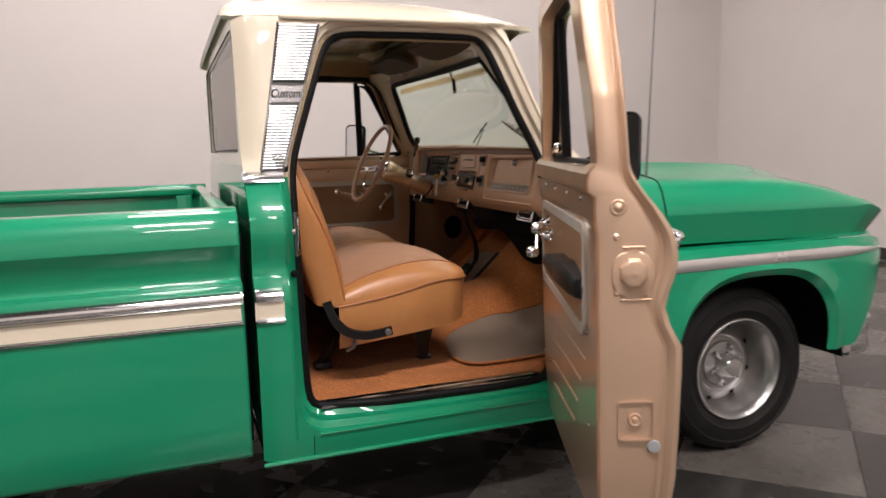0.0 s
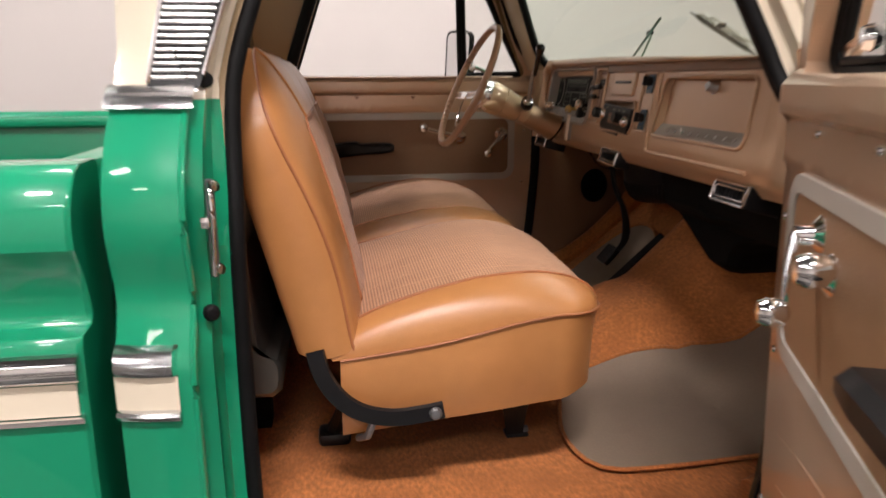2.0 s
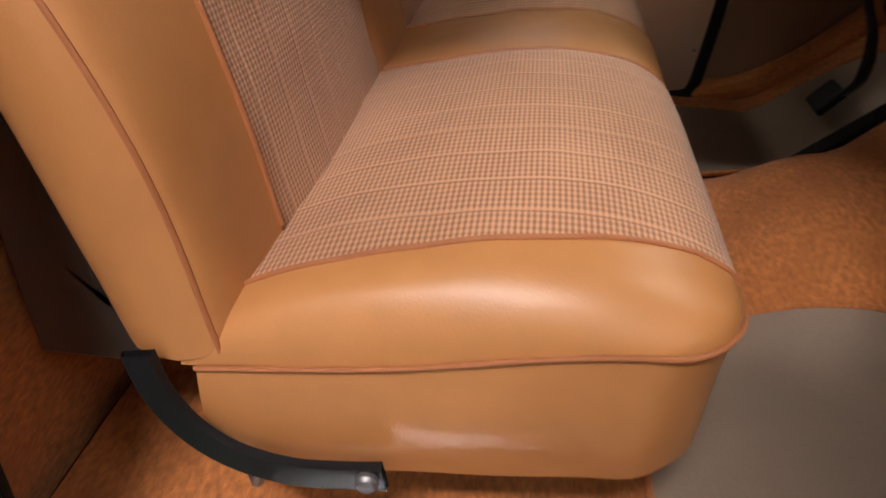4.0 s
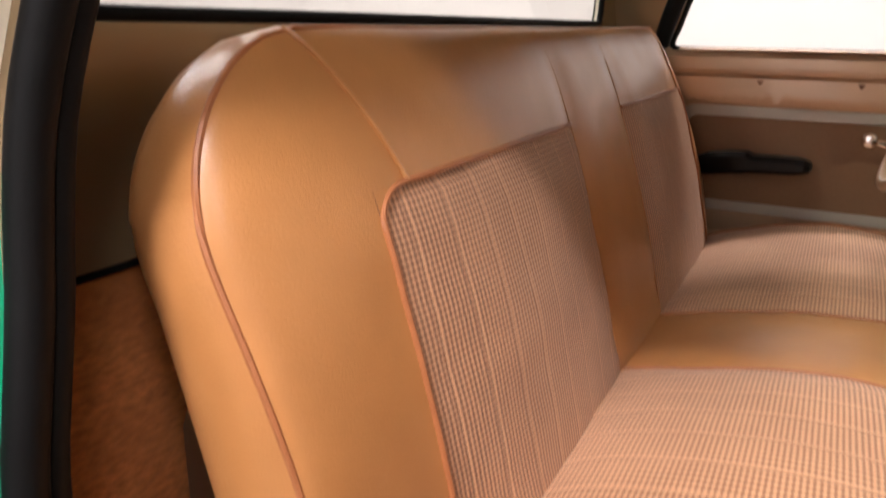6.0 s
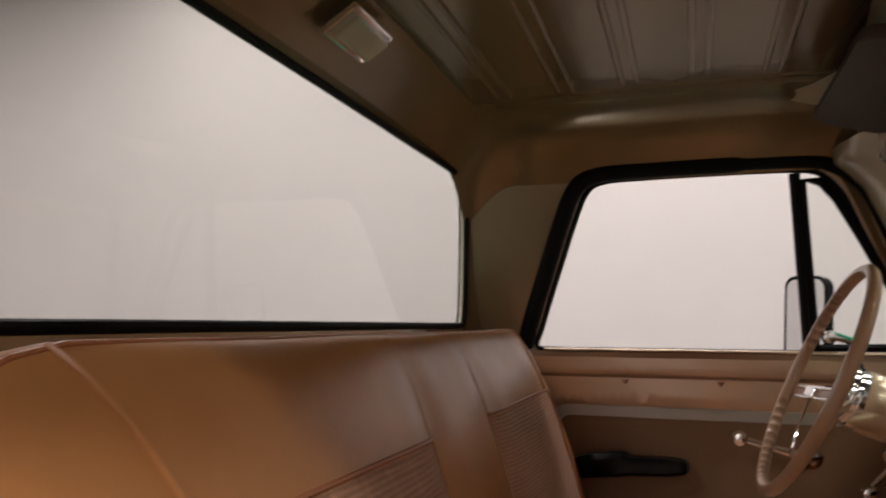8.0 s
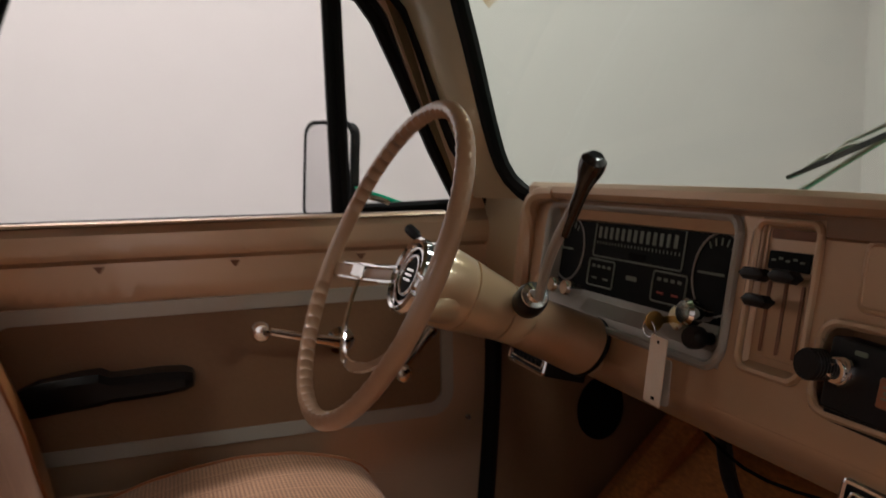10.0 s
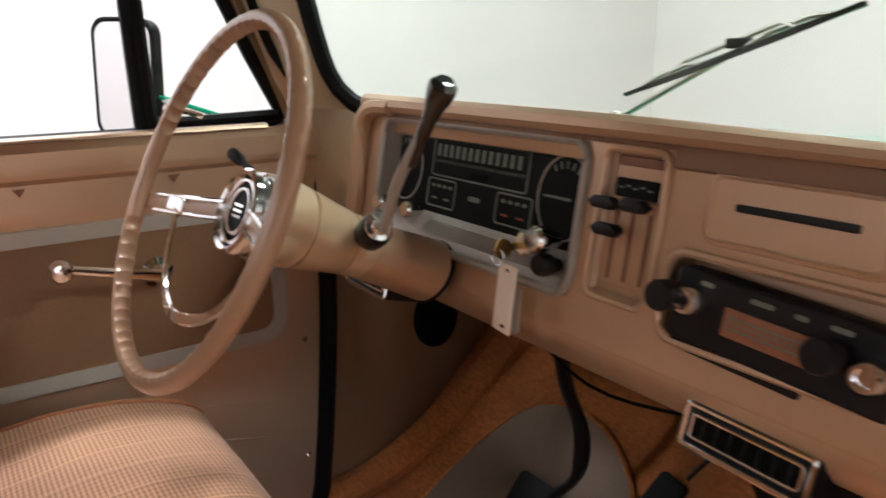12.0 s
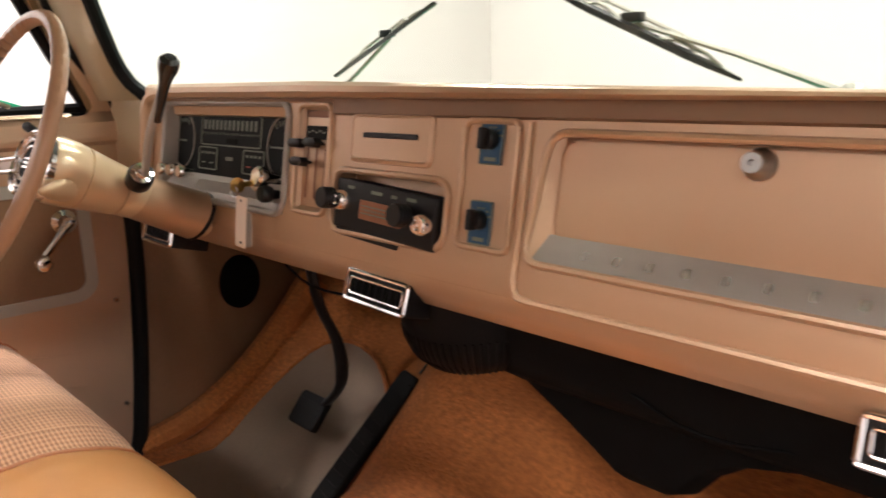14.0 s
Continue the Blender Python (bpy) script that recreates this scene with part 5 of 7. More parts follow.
    slab(rrect(0.062, 0.006, 0.003), framed((ex, s * 0.866, 0.948), (-1, 0, 0)), 0.003, 0.0025, b, 3)
    add("stamping", b, GOLD)
    b = mesh()
    slab(rrect(0.045, 0.006, 0.003), framed((ex, s * 0.862, 1.052), (-1, 0, 0)), 0.003, 0.0025, b, 3)
    add("stamping", b, GOLD)
    for y, z in ((0.830, 0.962), (0.828, 1.072), (0.888, 0.960)):
        add("stamping", on_edge(mesh(), y, z, [(0.0, 0.004), (0.004, 0.0035), (0.008, 0.0)], 10), GOLD)
    on = mesh()
    on_edge(on, 0.830, 1.130, [(0.017, 0.0), (0.014, 0.003), (0.010, 0.002), (0.006, 0.006), (0.003, 0.009), (0.0, 0.0095)])
    add("bump_cup", on, GOLD)
    b = mesh()
    o = rrect(0.072, 0.082, 0.008)
    i = rrect(0.066, 0.076, 0.006)
    fm = framed((ex, s * 0.868, 0.70), (-1, 0, 0))
    grid([[fm @ Vector((x, y, 0)) for x, y in o], [fm @ Vector((x, y, 0.004)) for x, y in o], [fm @ Vector((x, y, 0.004)) for x, y in i], [fm @ Vector((x, y, 0)) for x, y in i]], True, b)
    on_edge(b, 0.866, 0.703, [(0.014, 0.0), (0.012, 0.006), (0.007, 0.004), (0.004, 0.010), (0.0, 0.010)])
    add("stamping", b, GOLD)
    add("plug", lathe([(0.0, 0.005), (0.012, 0.004), (0.014, 0.0)], (ex, s * 0.905, 0.645), (-1, 0, 0), 16), shader("grey_plug_" + name, (0.30, 0.31, 0.32), 0.5) if s < 0 else GOLD, "grey rubber plug")
    if m is not None:
        for ob in moved_parts:
            ob.data.transform(m)
    return door


build_door(-1, SWING, "passenger_door", "open door, green outside with beige metallic inner skin")
build_door(1, None, "driver_door", "closed driver's door with brown vinyl card")

# ---- behind and below the seat ----
tank = thing("fuel_tank", (-0.03, 0, 0.5), "grey painted steel fuel tank behind the seat", "fuel tank")
TANK = shader("tank_steel", (0.21, 0.20, 0.175), 0.33, metal=0.8, noise=0.2, scale=8)
prof = [(-0.085, 0.645), (0.030, 0.645), (0.043, 0.655), (0.047, 0.675), (0.046, 0.700), (0.038, 0.716), (0.016, 0.724), (0.010, 0.740), (-0.002, 0.890), (-0.012, 0.915), (-0.030, 0.922), (-0.085, 0.922)]
rows = []
for y, k in ((-0.625, -0.4285), (-0.625, 0.85), (-0.615, 0.96), (-0.598, 1.0), (0.598, 1.0), (0.615, 0.96), (0.625, 0.85), (0.625, -0.4285)):
    rows.append([(-0.03 + (x + 0.03) * (0.3 + 0.7 * k), y, 0.78 + (z - 0.78) * (0.3 + 0.7 * k)) for x, z in prof])
part("body", grid(rows, True), TANK, tank)
for y in (-0.36, 0.36):
    part("strap", grid([[(x + 0.003, yy, z) for x, z in prof[1:-1]] for yy in (y - 0.018, y + 0.018)]), STEEL, tank, "steel tank strap")
    part("support", box(mesh(), (-0.08, y - 0.03, FLOOR_Z), (0.0, y + 0.03, 0.648), 0.003), DARK, tank)

# ---- foot well ----
rows = []
for z in (0.70, 0.84, 0.96, 1.10):
    rows.append([(1.36 + 0.02 * (z - 0.7), y, z) for y in np.linspace(-0.84, 0.84, 9)])
part("firewall", grid(rows), DARK, truck, "dark firewall")
for s in (-1, 1):
    rows = []
    for u in np.linspace(0, 1, 16):
        row = []
        for v in np.linspace(0, 1, 16):
            z = 0.44 + v * (lerp([(0.93, 1.245), (1.0, 1.10)], 0.86 + 0.51 * u) - 0.44)
            x0 = lerp([(0.44, 0.77), (0.475, 0.80), (0.50, 0.828), (0.58, 0.842), (0.72, 0.858), (0.90, 0.870), (1.06, 0.870), (1.17, 0.862), (1.245, 0.845)], z) + (0.037 if s > 0 else 0)
            x = x0 + (1.37 - x0) * u
            row.append((x, s * (0.845 - 0.04 * blend(0.80, 0.95, x) - 0.02 * (z - 0.45)), z))
        rows.append(row)
    part("kick_panel", grid(rows), VINYL, truck, "brown painted kick panel")
    # sill carpet upstand and its plate
    part("sill_roll", tube(smooth_path([(0.86, s * 0.80, 0.485), (0.98, s * 0.775, 0.52), (1.10, s * 0.745, 0.60), (1.20, s * 0.72, 0.70), (1.28, s * 0.70, 0.80)], 16, False), [0.03 + 0.012 * k / 15 for k in range(16)], 10), CARPET, truck, "carpeted wheel house ridge")
    plate = mesh()
    rows = []
    for x in np.linspace(0.05, 0.80, 6):
        rows.append([(x, s * 0.868, 0.473), (x, s * 0.864, 0.479), (x, s * 0.848, 0.482), (x, s * 0.846, 0.486), (x, s * 0.838, 0.486), (x, s * 0.836, 0.482), (x, s * 0.815, 0.483), (x, s * 0.808, 0.480)])
    grid(rows, False, plate)
    sp = part("sill_plate", plate, CHROME, truck, "polished ribbed sill plate")
    for x in (0.07, 0.20, 0.33, 0.46, 0.59, 0.70, 0.785):
        part("screw", lathe([(0.0, 0.004), (0.004, 0.0035), (0.007, 0.0)], (x, s * 0.828, 0.482), (0, 0, 1), 10), CHROME, sp)


def floor_mat(name_label, pts, lift=0.010):
    """A mat that follows the floor, with a bound edge."""
    path = smooth_path(pts, 48)
    c = sum(path, Vector((0, 0))) / len(path)
    rows = []
    for k in range(11):
        t = k / 10
        rows.append([(lambda q: (q.x, q.y, floor_z(q.x, q.y) + lift + 0.004 * noise.noise((q.x * 4, q.y * 4, 3))))(c.lerp(p, t)) for p in path])
    ob = thing("floor_mat", (c.x, c.y, floor_z(c.x, c.y)), name_label, "floor mat", "floor mats")
    part("mat", grid(rows, True), MATGREY, ob)
    part("binding", tube([(p.x, p.y, floor_z(p.x, p.y) + lift + 0.002) for p in path], 0.0045, 6, True), CARPET, ob, "russet bound edge")


floor_mat("grey brown ribbed mat on the passenger's floor", [(0.632, -0.40), (0.60, -0.52), (0.602, -0.62), (0.635, -0.68), (0.72, -0.692), (0.89, -0.684), (1.03, -0.665), (1.13, -0.58), (1.19, -0.47), (1.18, -0.37), (1.10, -0.345), (1.045, -0.30), (0.99, -0.263), (0.90, -0.252), (0.80, -0.247), (0.71, -0.258), (0.665, -0.31)])
floor_mat("grey brown mat under the pedals", [(0.62, 0.40), (0.60, 0.52), (0.63, 0.65), (0.72, 0.685), (0.90, 0.68), (1.08, 0.64), (1.20, 0.55), (1.20, 0.38), (1.10, 0.25), (0.90, 0.245), (0.75, 0.24), (0.65, 0.27)])

# heater box and duct under the dash
rows = []
BOX_L = [(0.765, -0.312), (0.775, -0.300), (0.785, -0.288), (0.80, -0.271), (0.82, -0.248), (0.84, -0.222), (0.86, -0.193), (0.88, -0.163), (0.905, -0.137), (0.95, -0.115), (1.03, -0.10)]
BOX_R = [(0.765, -0.36), (0.785, -0.395), (0.83, -0.43), (0.86, -0.47), (0.88, -0.54), (0.89, -0.68), (0.905, -0.715), (1.03, -0.72)]
for z in (1.03, 0.95, 0.92, 0.905, 0.89, 0.88, 0.87, 0.86, 0.85, 0.84, 0.83, 0.82, 0.81, 0.80, 0.79, 0.78, 0.772, 0.765):
    y1, y0 = lerp(BOX_L, z), lerp(BOX_R, z)
    x0, x1 = lerp([(0.765, 1.05), (0.785, 1.018), (0.83, 1.005), (0.88, 0.995), (0.905, 0.958), (0.95, 0.94), (1.03, 0.93)], z), lerp([(0.765, 1.24), (0.88, 1.31), (0.92, 1.34), (1.03, 1.34)], z)
    c = 0.02
    rows.append([(x0, y0 + c, z), (x0, y1 - c, z), (x0 + c, y1, z), (x1, y1, z), (x1, y0, z), (x0 + c, y0, z)])
b = grid(rows, True)
b.verts.ensure_lookup_table()
b.faces.new([b.verts[i] for i in range(len(b.verts) - 6, len(b.verts))])
part("heater_box", b, DARK, truck, "black heater box under the dashboard")
prof = [(0.0, -0.058), (0.05, -0.056), (0.078, -0.046), (0.092, -0.030), (0.099, -0.008), (0.100, 0.02), (0.100, 0.075), (0.0, 0.08)]
ax = Vector((-0.12, 0.0, 1)).normalized()
bl = part("blower", lathe(prof, (0.985, -0.108, 0.955), ax, 40), RUBBER, truck, "black ribbed heater blower")
q = ax.to_track_quat("Z", "Y").to_matrix()
for k in range(64):
    a = 2 * math.pi * k / 64
    d = q @ Vector((math.cos(a), math.sin(a), 0))
    o = Vector((0.985, -0.108, 0.955))
    part("rib", tube([o + d * r + ax * h for r, h in ((0.076, -0.047), (0.090, -0.033), (0.0985, -0.010), (0.100, 0.004))], 0.0022, 5), RUBBER, bl)
oval = [(0.052 * math.cos(t), 0.064 * math.sin(t)) for t in np.linspace(0, 2 * math.pi, 29)[:-1]]
part("kick_vent", slab(oval, framed((1.132, 0.803, 0.808), (0.02, -1, 0), (0, 0, 1)), 0.016, 0.006), DARK, truck, "black oval fresh air vent in the kick panel")
for k, (a, c) in enumerate((((0.94, -0.25, 0.965), (0.95, -0.62, 0.935)), ((0.90, 0.30, 1.0), (0.96, -0.05, 0.97)))):
    a, c = Vector(a), Vector(c)
    pts = [a.lerp(c, t) + Vector((0.012 * math.sin(9 * t + k), 0, -0.03 * math.sin(math.pi * t))) for t in np.linspace(0, 1, 14)]
    part("wiring", tube(pts, 0.002, 6), DARK, truck)

# ---- dashboard ----
dash = thing("dashboard", (0.88, 0, 1.02), "beige painted steel dashboard with instruments and glove box", "dashboard")
DX = [(1.00, 0.875), (1.018, 0.860), (1.030, 0.854), (1.045, 0.853), (1.065, 0.857), (1.085, 0.862), (1.10, 0.866), (1.15, 0.8745), (1.215, 0.886), (1.232, 0.889)]


def dash_x(z):
    return lerp(DX, z)


HOLES = {"cluster": (0.150, 0.545, 1.078, 1.232), "heater": (0.052, 0.128, 1.088, 1.230), "radio": (-0.174, 0.036, 1.073, 1.150), "glove": (-0.668, -0.305, 1.079, 1.206)}
D0, D1 = -0.715, 0.592
ycut = sorted({D0, D1, *(v for h in HOLES.values() for v in h[:2]), *np.linspace(-0.7, 0.58, 27).round(3)})
zcut = sorted({1.00, 1.018, 1.030, 1.045, 1.065, 1.085, 1.10, 1.15, 1.215, 1.232, *(v for h in HOLES.values() for v in h[2:])})
b = mesh()
def flare(y, z):
    """The glove box opening widens towards the driver at its lower edge."""
    return y + (0.020 * max(0, min(1, (1.206 - z) / 0.127)) if abs(y - HOLES["glove"][1]) < 1e-6 else 0)


gv = {(y, z): b.verts.new((dash_x(z), flare(y, z), z)) for y in ycut for z in zcut}
for y0, y1 in zip(ycut, ycut[1:]):
    for z0, z1 in zip(zcut, zcut[1:]):
        cy, cz = (y0 + y1) / 2, (z0 + z1) / 2
        if not any(h[0] < cy < h[1] and h[2] < cz < h[3] for h in HOLES.values()):
            b.faces.new([gv[k] for k in ((y0, z0), (y1, z0), (y1, z1), (y0, z1))])
for v in [v for v in b.verts if not v.link_faces]:
    b.verts.remove(v)
face = part("face_panel", b, DASH, dash, "beige painted dash face")
# upper roll and top
rows = []
for y in np.linspace(D0, D1, 41):
    d = 1 + lerp([(-0.7, -0.75), (0.1, 0.0), (0.7, 0.12)], y)
    rows.append([(0.889, y, 1.232)] + [(x, y, 1.234 + (z - 1.234) * d) for x, z in ((0.888, 1.237), (0.876, 1.241), (0.872, 1.248), (0.874, 1.256), (0.880, 1.261), (0.887, 1.261), (0.892, 1.256))] + [(0.897, y, 1.212), (0.99 - 0.09 * (y / 0.7) ** 2, y, 1.19)])
part("top_roll", grid(rows), DASH, dash, "beige painted dash top")
# This strip's dark brown carries the shade below the roll.
part("top_shade_strip", grid([[(dash_x(z0), y, z0), (dash_x(z0) - 0.005, y, z0 + 0.003), (0.8825, y, 1.234), (0.8855, y, 1.240)] for y, z0 in ((y, 1.2335 if y > 0.045 else 1.217) for y in sorted([0.0449, 0.0451, *np.linspace(D0 + 0.01, D1 - 0.03, 20)]))]), DASHSHADE, dash, "grained strip under the dash top, the roll's shade put into its brown")
# lower return
rows = [[(0.853, y, 1.042), (0.856, y, 1.026), (0.864, y, 1.012), (0.882, y, 1.004), (0.93, y, 1.006)] for y in np.linspace(D0, D1, 12)]
part("lower_edge", grid(rows), DASH, dash)
rows = []
for z in zcut + [1.245, 1.26]:
    x = dash_x(z) if z <= 1.232 else 0.876
    rows.append([(x, D0, z), (x + 0.004, D0 - 0.02, z), (x + 0.02, D0 - 0.055, z - 0.004), (x + 0.06, D0 - 0.085, z - 0.01)])
part("end_cap", grid(rows), DASH, dash)
# The roll turns down the driver's end; behind it a hollow runs to the post.
turn = [(0.883, 0.52, 1.2475), (0.882, 0.555, 1.2470), (0.880, 0.580, 1.2410), (0.877, 0.594, 1.2280), (0.874, 0.599, 1.2050), (0.868, 0.600, 1.15), (0.858, 0.599, 1.09), (0.854, 0.598, 1.05), (0.862, 0.596, 1.02), (0.885, 0.594, 1.008)]
part("side_roll", tube(smooth_path([Vector(p) for p in turn], 40, False), 0.0135, 10), DASH, dash, "rolled end of the dash")
rows = []
for z in np.linspace(1.0, 1.25, 12):
    x = dash_x(min(z, 1.232))
    rows.append([(x + 0.004, 0.602, z), (x + 0.022, 0.618, z), (max(x + 0.028, 0.900), 0.650, z), (0.906, 0.690, z), (0.890, 0.735, z), (0.880, 0.775, z), (0.884, 0.806, z)])
part("end_cap", grid(rows), PILLAR, dash, "pale gold painted hollow beside the dash end")
# One bead runs down beside the glove box, turns and follows the lower edge.
bead = [(-0.279, z) for z in np.linspace(1.215, 1.060, 10)] + [(-0.281, 1.050), (-0.287, 1.0435)] + [(y, 1.0415) for y in np.linspace(-0.30, -0.70, 14)]
part("raised_bead", tube([(dash_x(z) - 0.0015, y, z) for y, z in bead], 0.0043, 8), DASH, face)


def recess(key, depth, mat, r, tilt=0.0):
    """Walls and back of a recess in the dash, with a rolled lip."""
    y0, y1, z0, z1 = HOLES[key]
    b = mesh()
    ring = [(y0, z0), (y1, z0), (y1, z1), (y0, z1)]
    a = [(dash_x(z), flare(y, z), z) for y, z in ring]
    c = [(dash_x(z) + depth + (tilt if z == z0 else 0), y * 0 + (y + (0.006 if y == y0 else -0.006)), z + (0.006 if z == z0 else -0.004)) for y, z in ring]
    grid([a, c], True, b)
    b.faces.new([b.verts.new(p) for p in c])
    part(key + "_recess", b, mat, face)
    w, h = y1 - y0, z1 - z0
    out = rrect(w, h, r, 6)
    path = [(dash_x((z0 + z1) / 2 + v) - 0.001, (y0 + y1) / 2 + u + (flare(y1, (z0 + z1) / 2 + v) - y1) * (u > 0), (z0 + z1) / 2 + v) for u, v in out]
    return path


def corner_fill(key, r, mat):
    """Small fillets that round a recess's square corners."""
    y0, y1, z0, z1 = HOLES[key]
    for cy, cz, sy, sz in ((y0, z0, 1, 1), (y1, z0, -1, 1), (y1, z1, -1, -1), (y0, z1, 1, -1)):
        b = mesh()
        cy = flare(cy, cz)
        pts = [(cy, cz)] + [(cy + sy * r * (1 - math.sin(a)), cz + sz * r * (1 - math.cos(a))) for a in np.linspace(0, math.pi / 2, 7)]
        vs1 = [b.verts.new((dash_x(z) + 0.0005, y, z)) for y, z in pts]
        b.faces.new(vs1)
        part("corner_fillet", b, mat, face)


for key, depth, mat, r, lip in (("cluster", 0.035, GAUGE, 0.022, SILVER), ("heater", 0.010, DASH, 0.012, DASH), ("radio", 0.030, DASH, 0.020, DASH), ("glove", 0.016, DASH, 0.020, DASH)):
    path = recess(key, depth, mat, r)
    corner_fill(key, r, lip)
    part(key + "_lip", tube(path, 0.0042 if lip is DASH else 0.0055, 8, True), lip, face, "satin silver bezel" if lip is SILVER else "")


def on_dash(y, z, off=0.0):
    """A pose on the dash face: local x to the driver's right as he sits, y up, z out of the face."""
    m = framed((dash_x(z), y, z), (-1, 0, 0.172), (0, 0, 1))
    return m @ Matrix.Translation((0, 0, off))


# instrument cluster: black plate, dials, bezels, silver lower panel
cy, cz = 0.3475, 1.154
cl = part("instrument_panel", slab(rrect(0.375, 0.112, 0.015), on_dash(cy, cz + 0.014, -0.027), 0.006, 0.002), GAUGE, dash, "black instrument cluster with white marks")
for y in (0.512, 0.197):
    m = on_dash(y, cz + 0.016, -0.021)
    part("gauge_ring", tube([m @ Vector((0.040 * math.cos(a), 0.046 * math.sin(a), 0.001)) for a in np.linspace(0, 2 * math.pi, 33)[:-1]], 0.0013, 6, True), SILVER, cl)
    part("gauge_needle", slab([(-0.030, -0.0012), (0.012, -0.0016), (0.012, 0.0016), (-0.030, 0.0012)], m @ Matrix.Translation((0, 0, 0.002)), 0.001), DIAL, cl)
    for k in range(5):
        a = radians(60 + 15 * k)
        part("gauge_mark", slab([(-0.0012, -0.004), (0.0012, -0.004), (0.0012, 0.004), (-0.0012, 0.004)], m @ Matrix.Translation((0.036 * math.cos(a), 0.036 * math.sin(a), 0.001)) @ Matrix.Rotation(a - math.pi / 2, 4, "Z"), 0.0008), DIAL, cl)


def bezel(y, z, w, h, r=0.004, t=0.0012, off=-0.021, mat=None, owner=None):
    m = on_dash(y, z, off)
    return part("bezel", tube([m @ Vector((u, v, 0.001)) for u, v in rrect(w, h, r, 3)], t, 6, True), mat or DIAL, owner or cl)


bezel(0.352, cz + 0.036, 0.190, 0.048)
for k in range(13):
    y = 0.436 - 0.0135 * k
    part("speed_mark", slab(rrect(0.0065, 0.016, 0.001, 1), on_dash(y, cz + 0.045, -0.0205), 0.0008), DIAL, cl)
for k in range(25):
    y = 0.440 - 0.0073 * k
    part("speed_mark", slab(rrect(0.0016, 0.004, 0.0004, 1), on_dash(y, cz + 0.031, -0.0205), 0.0008), DIAL, cl)
part("odometer", slab(rrect(0.034, 0.008, 0.001, 1), on_dash(0.345, cz + 0.020, -0.0205), 0.001), DARK, cl)
for y, reds in ((0.421, 0), (0.275, 1)):
    bezel(y, cz - 0.010, 0.062, 0.036)
    for k in range(4):
        part("gauge_mark", slab(rrect(0.007, 0.004, 0.0005, 1), on_dash(y + 0.019 - 0.0125 * k, cz - 0.001, -0.0205), 0.0008), DIAL, cl)
    for k in range(2):
        part("gauge_mark", slab(rrect(0.012, 0.0025, 0.0005, 1), on_dash(y + 0.014 - 0.027 * k, cz - 0.017, -0.0205), 0.0008), DIALRED if reds else DIAL, cl)
part("emblem", slab(rrect(0.022, 0.006, 0.001, 1), on_dash(0.350, cz - 0.008, -0.0205), 0.0008), DIAL, cl)
rows = []
for y in np.linspace(0.158, 0.538, 10):
    rows.append([(dash_x(1.082) + 0.001, y, 1.082), (dash_x(1.092) + 0.002, y, 1.092), (dash_x(1.10) + 0.020, y, 1.108), (dash_x(1.12) + 0.026, y, 1.122)])
lp = part("switch_strip", grid(rows), SILVER, cl, "satin silver switch panel")
for k in range(9):
    x, z = dash_x(1.092) + 0.002 + 0.0018 * k, 1.093 + 0.0016 * k
    part("rib", tube([(x, 0.165, z), (x, 0.43, z)], 0.0009, 5), SILVER, lp)
part("instrument_side", grid([[(dash_x(z), 0.538, z), (dash_x(z) + 0.03, 0.534, z)] for z in np.linspace(1.09, 1.225, 6)]), SILVER, cl)
part("instrument_top", grid([[(dash_x(1.23), y, 1.2295), (dash_x(1.23) + 0.03, y, 1.224)] for y in np.linspace(0.155, 0.54, 6)]), SILVER, cl)


def pull_knob(y, z, r, length, mat, owner, nm="knob", lab=""):
    m = on_dash(y, z, -0.006)
    ax = m.to_3x3() @ Vector((0, 0, 1))
    return part(nm, lathe([(r * 0.55, 0.0), (r * 0.55, length * 0.35), (r * 0.9, length * 0.45), (r, length * 0.6), (r, length * 0.88), (r * 0.8, length), (0, length)], m.translation, ax, 18), mat, owner, lab)


pull_knob(0.185, 1.128, 0.0145, 0.034, CHROME, dash, "lighter", "chrome knob with dark face")
pull_knob(0.176, 1.104, 0.0125, 0.030, BLACK, dash, "knob", "black knob")
for y in (0.515, 0.478, 0.442):
    pull_knob(y, 1.118, 0.0115, 0.028, CHROME, dash, "knob", "chrome pull knob")
pull_knob(0.218, 1.118, 0.014, 0.016, CHROME, dash, "ignition_lock", "chrome ignition lock")

# heater controls
hc = part("heater_control", slab(rrect(0.060, 0.118, 0.006), on_dash(0.09, 1.160, -0.008), 0.002, 0.001), DASH, dash, "heater control with three black levers")
part("heater_window", slab(rrect(0.050, 0.018, 0.002), on_dash(0.088, 1.194, -0.006), 0.003, 0.001), GAUGE, hc)
part("heater_frame", tube([on_dash(0.089, 1.204, -0.004) @ Vector((u, v, 0)) for u, v in rrect(0.060, 0.046, 0.005, 3)], 0.0016, 6, True), DASH, hc)
for k in range(5):
    part("heater_mark", slab(rrect(0.005, 0.0022, 0.0004, 1), on_dash(0.106 - 0.0085 * k, 1.194 + 0.002 * (k % 2), -0.003), 0.0006), DIAL, hc)
part("heater_badge", slab(rrect(0.052, 0.009, 0.002), on_dash(0.088, 1.2185, -0.006), 0.003, 0.001), PAD, hc)
for k, (y, z) in enumerate(((0.108, 1.176), (0.088, 1.178), (0.068, 1.178))):
    part("slot", slab(rrect(0.004, 0.068, 0.001, 1), on_dash(y, 1.140, -0.0055), 0.0006), PAD, hc)
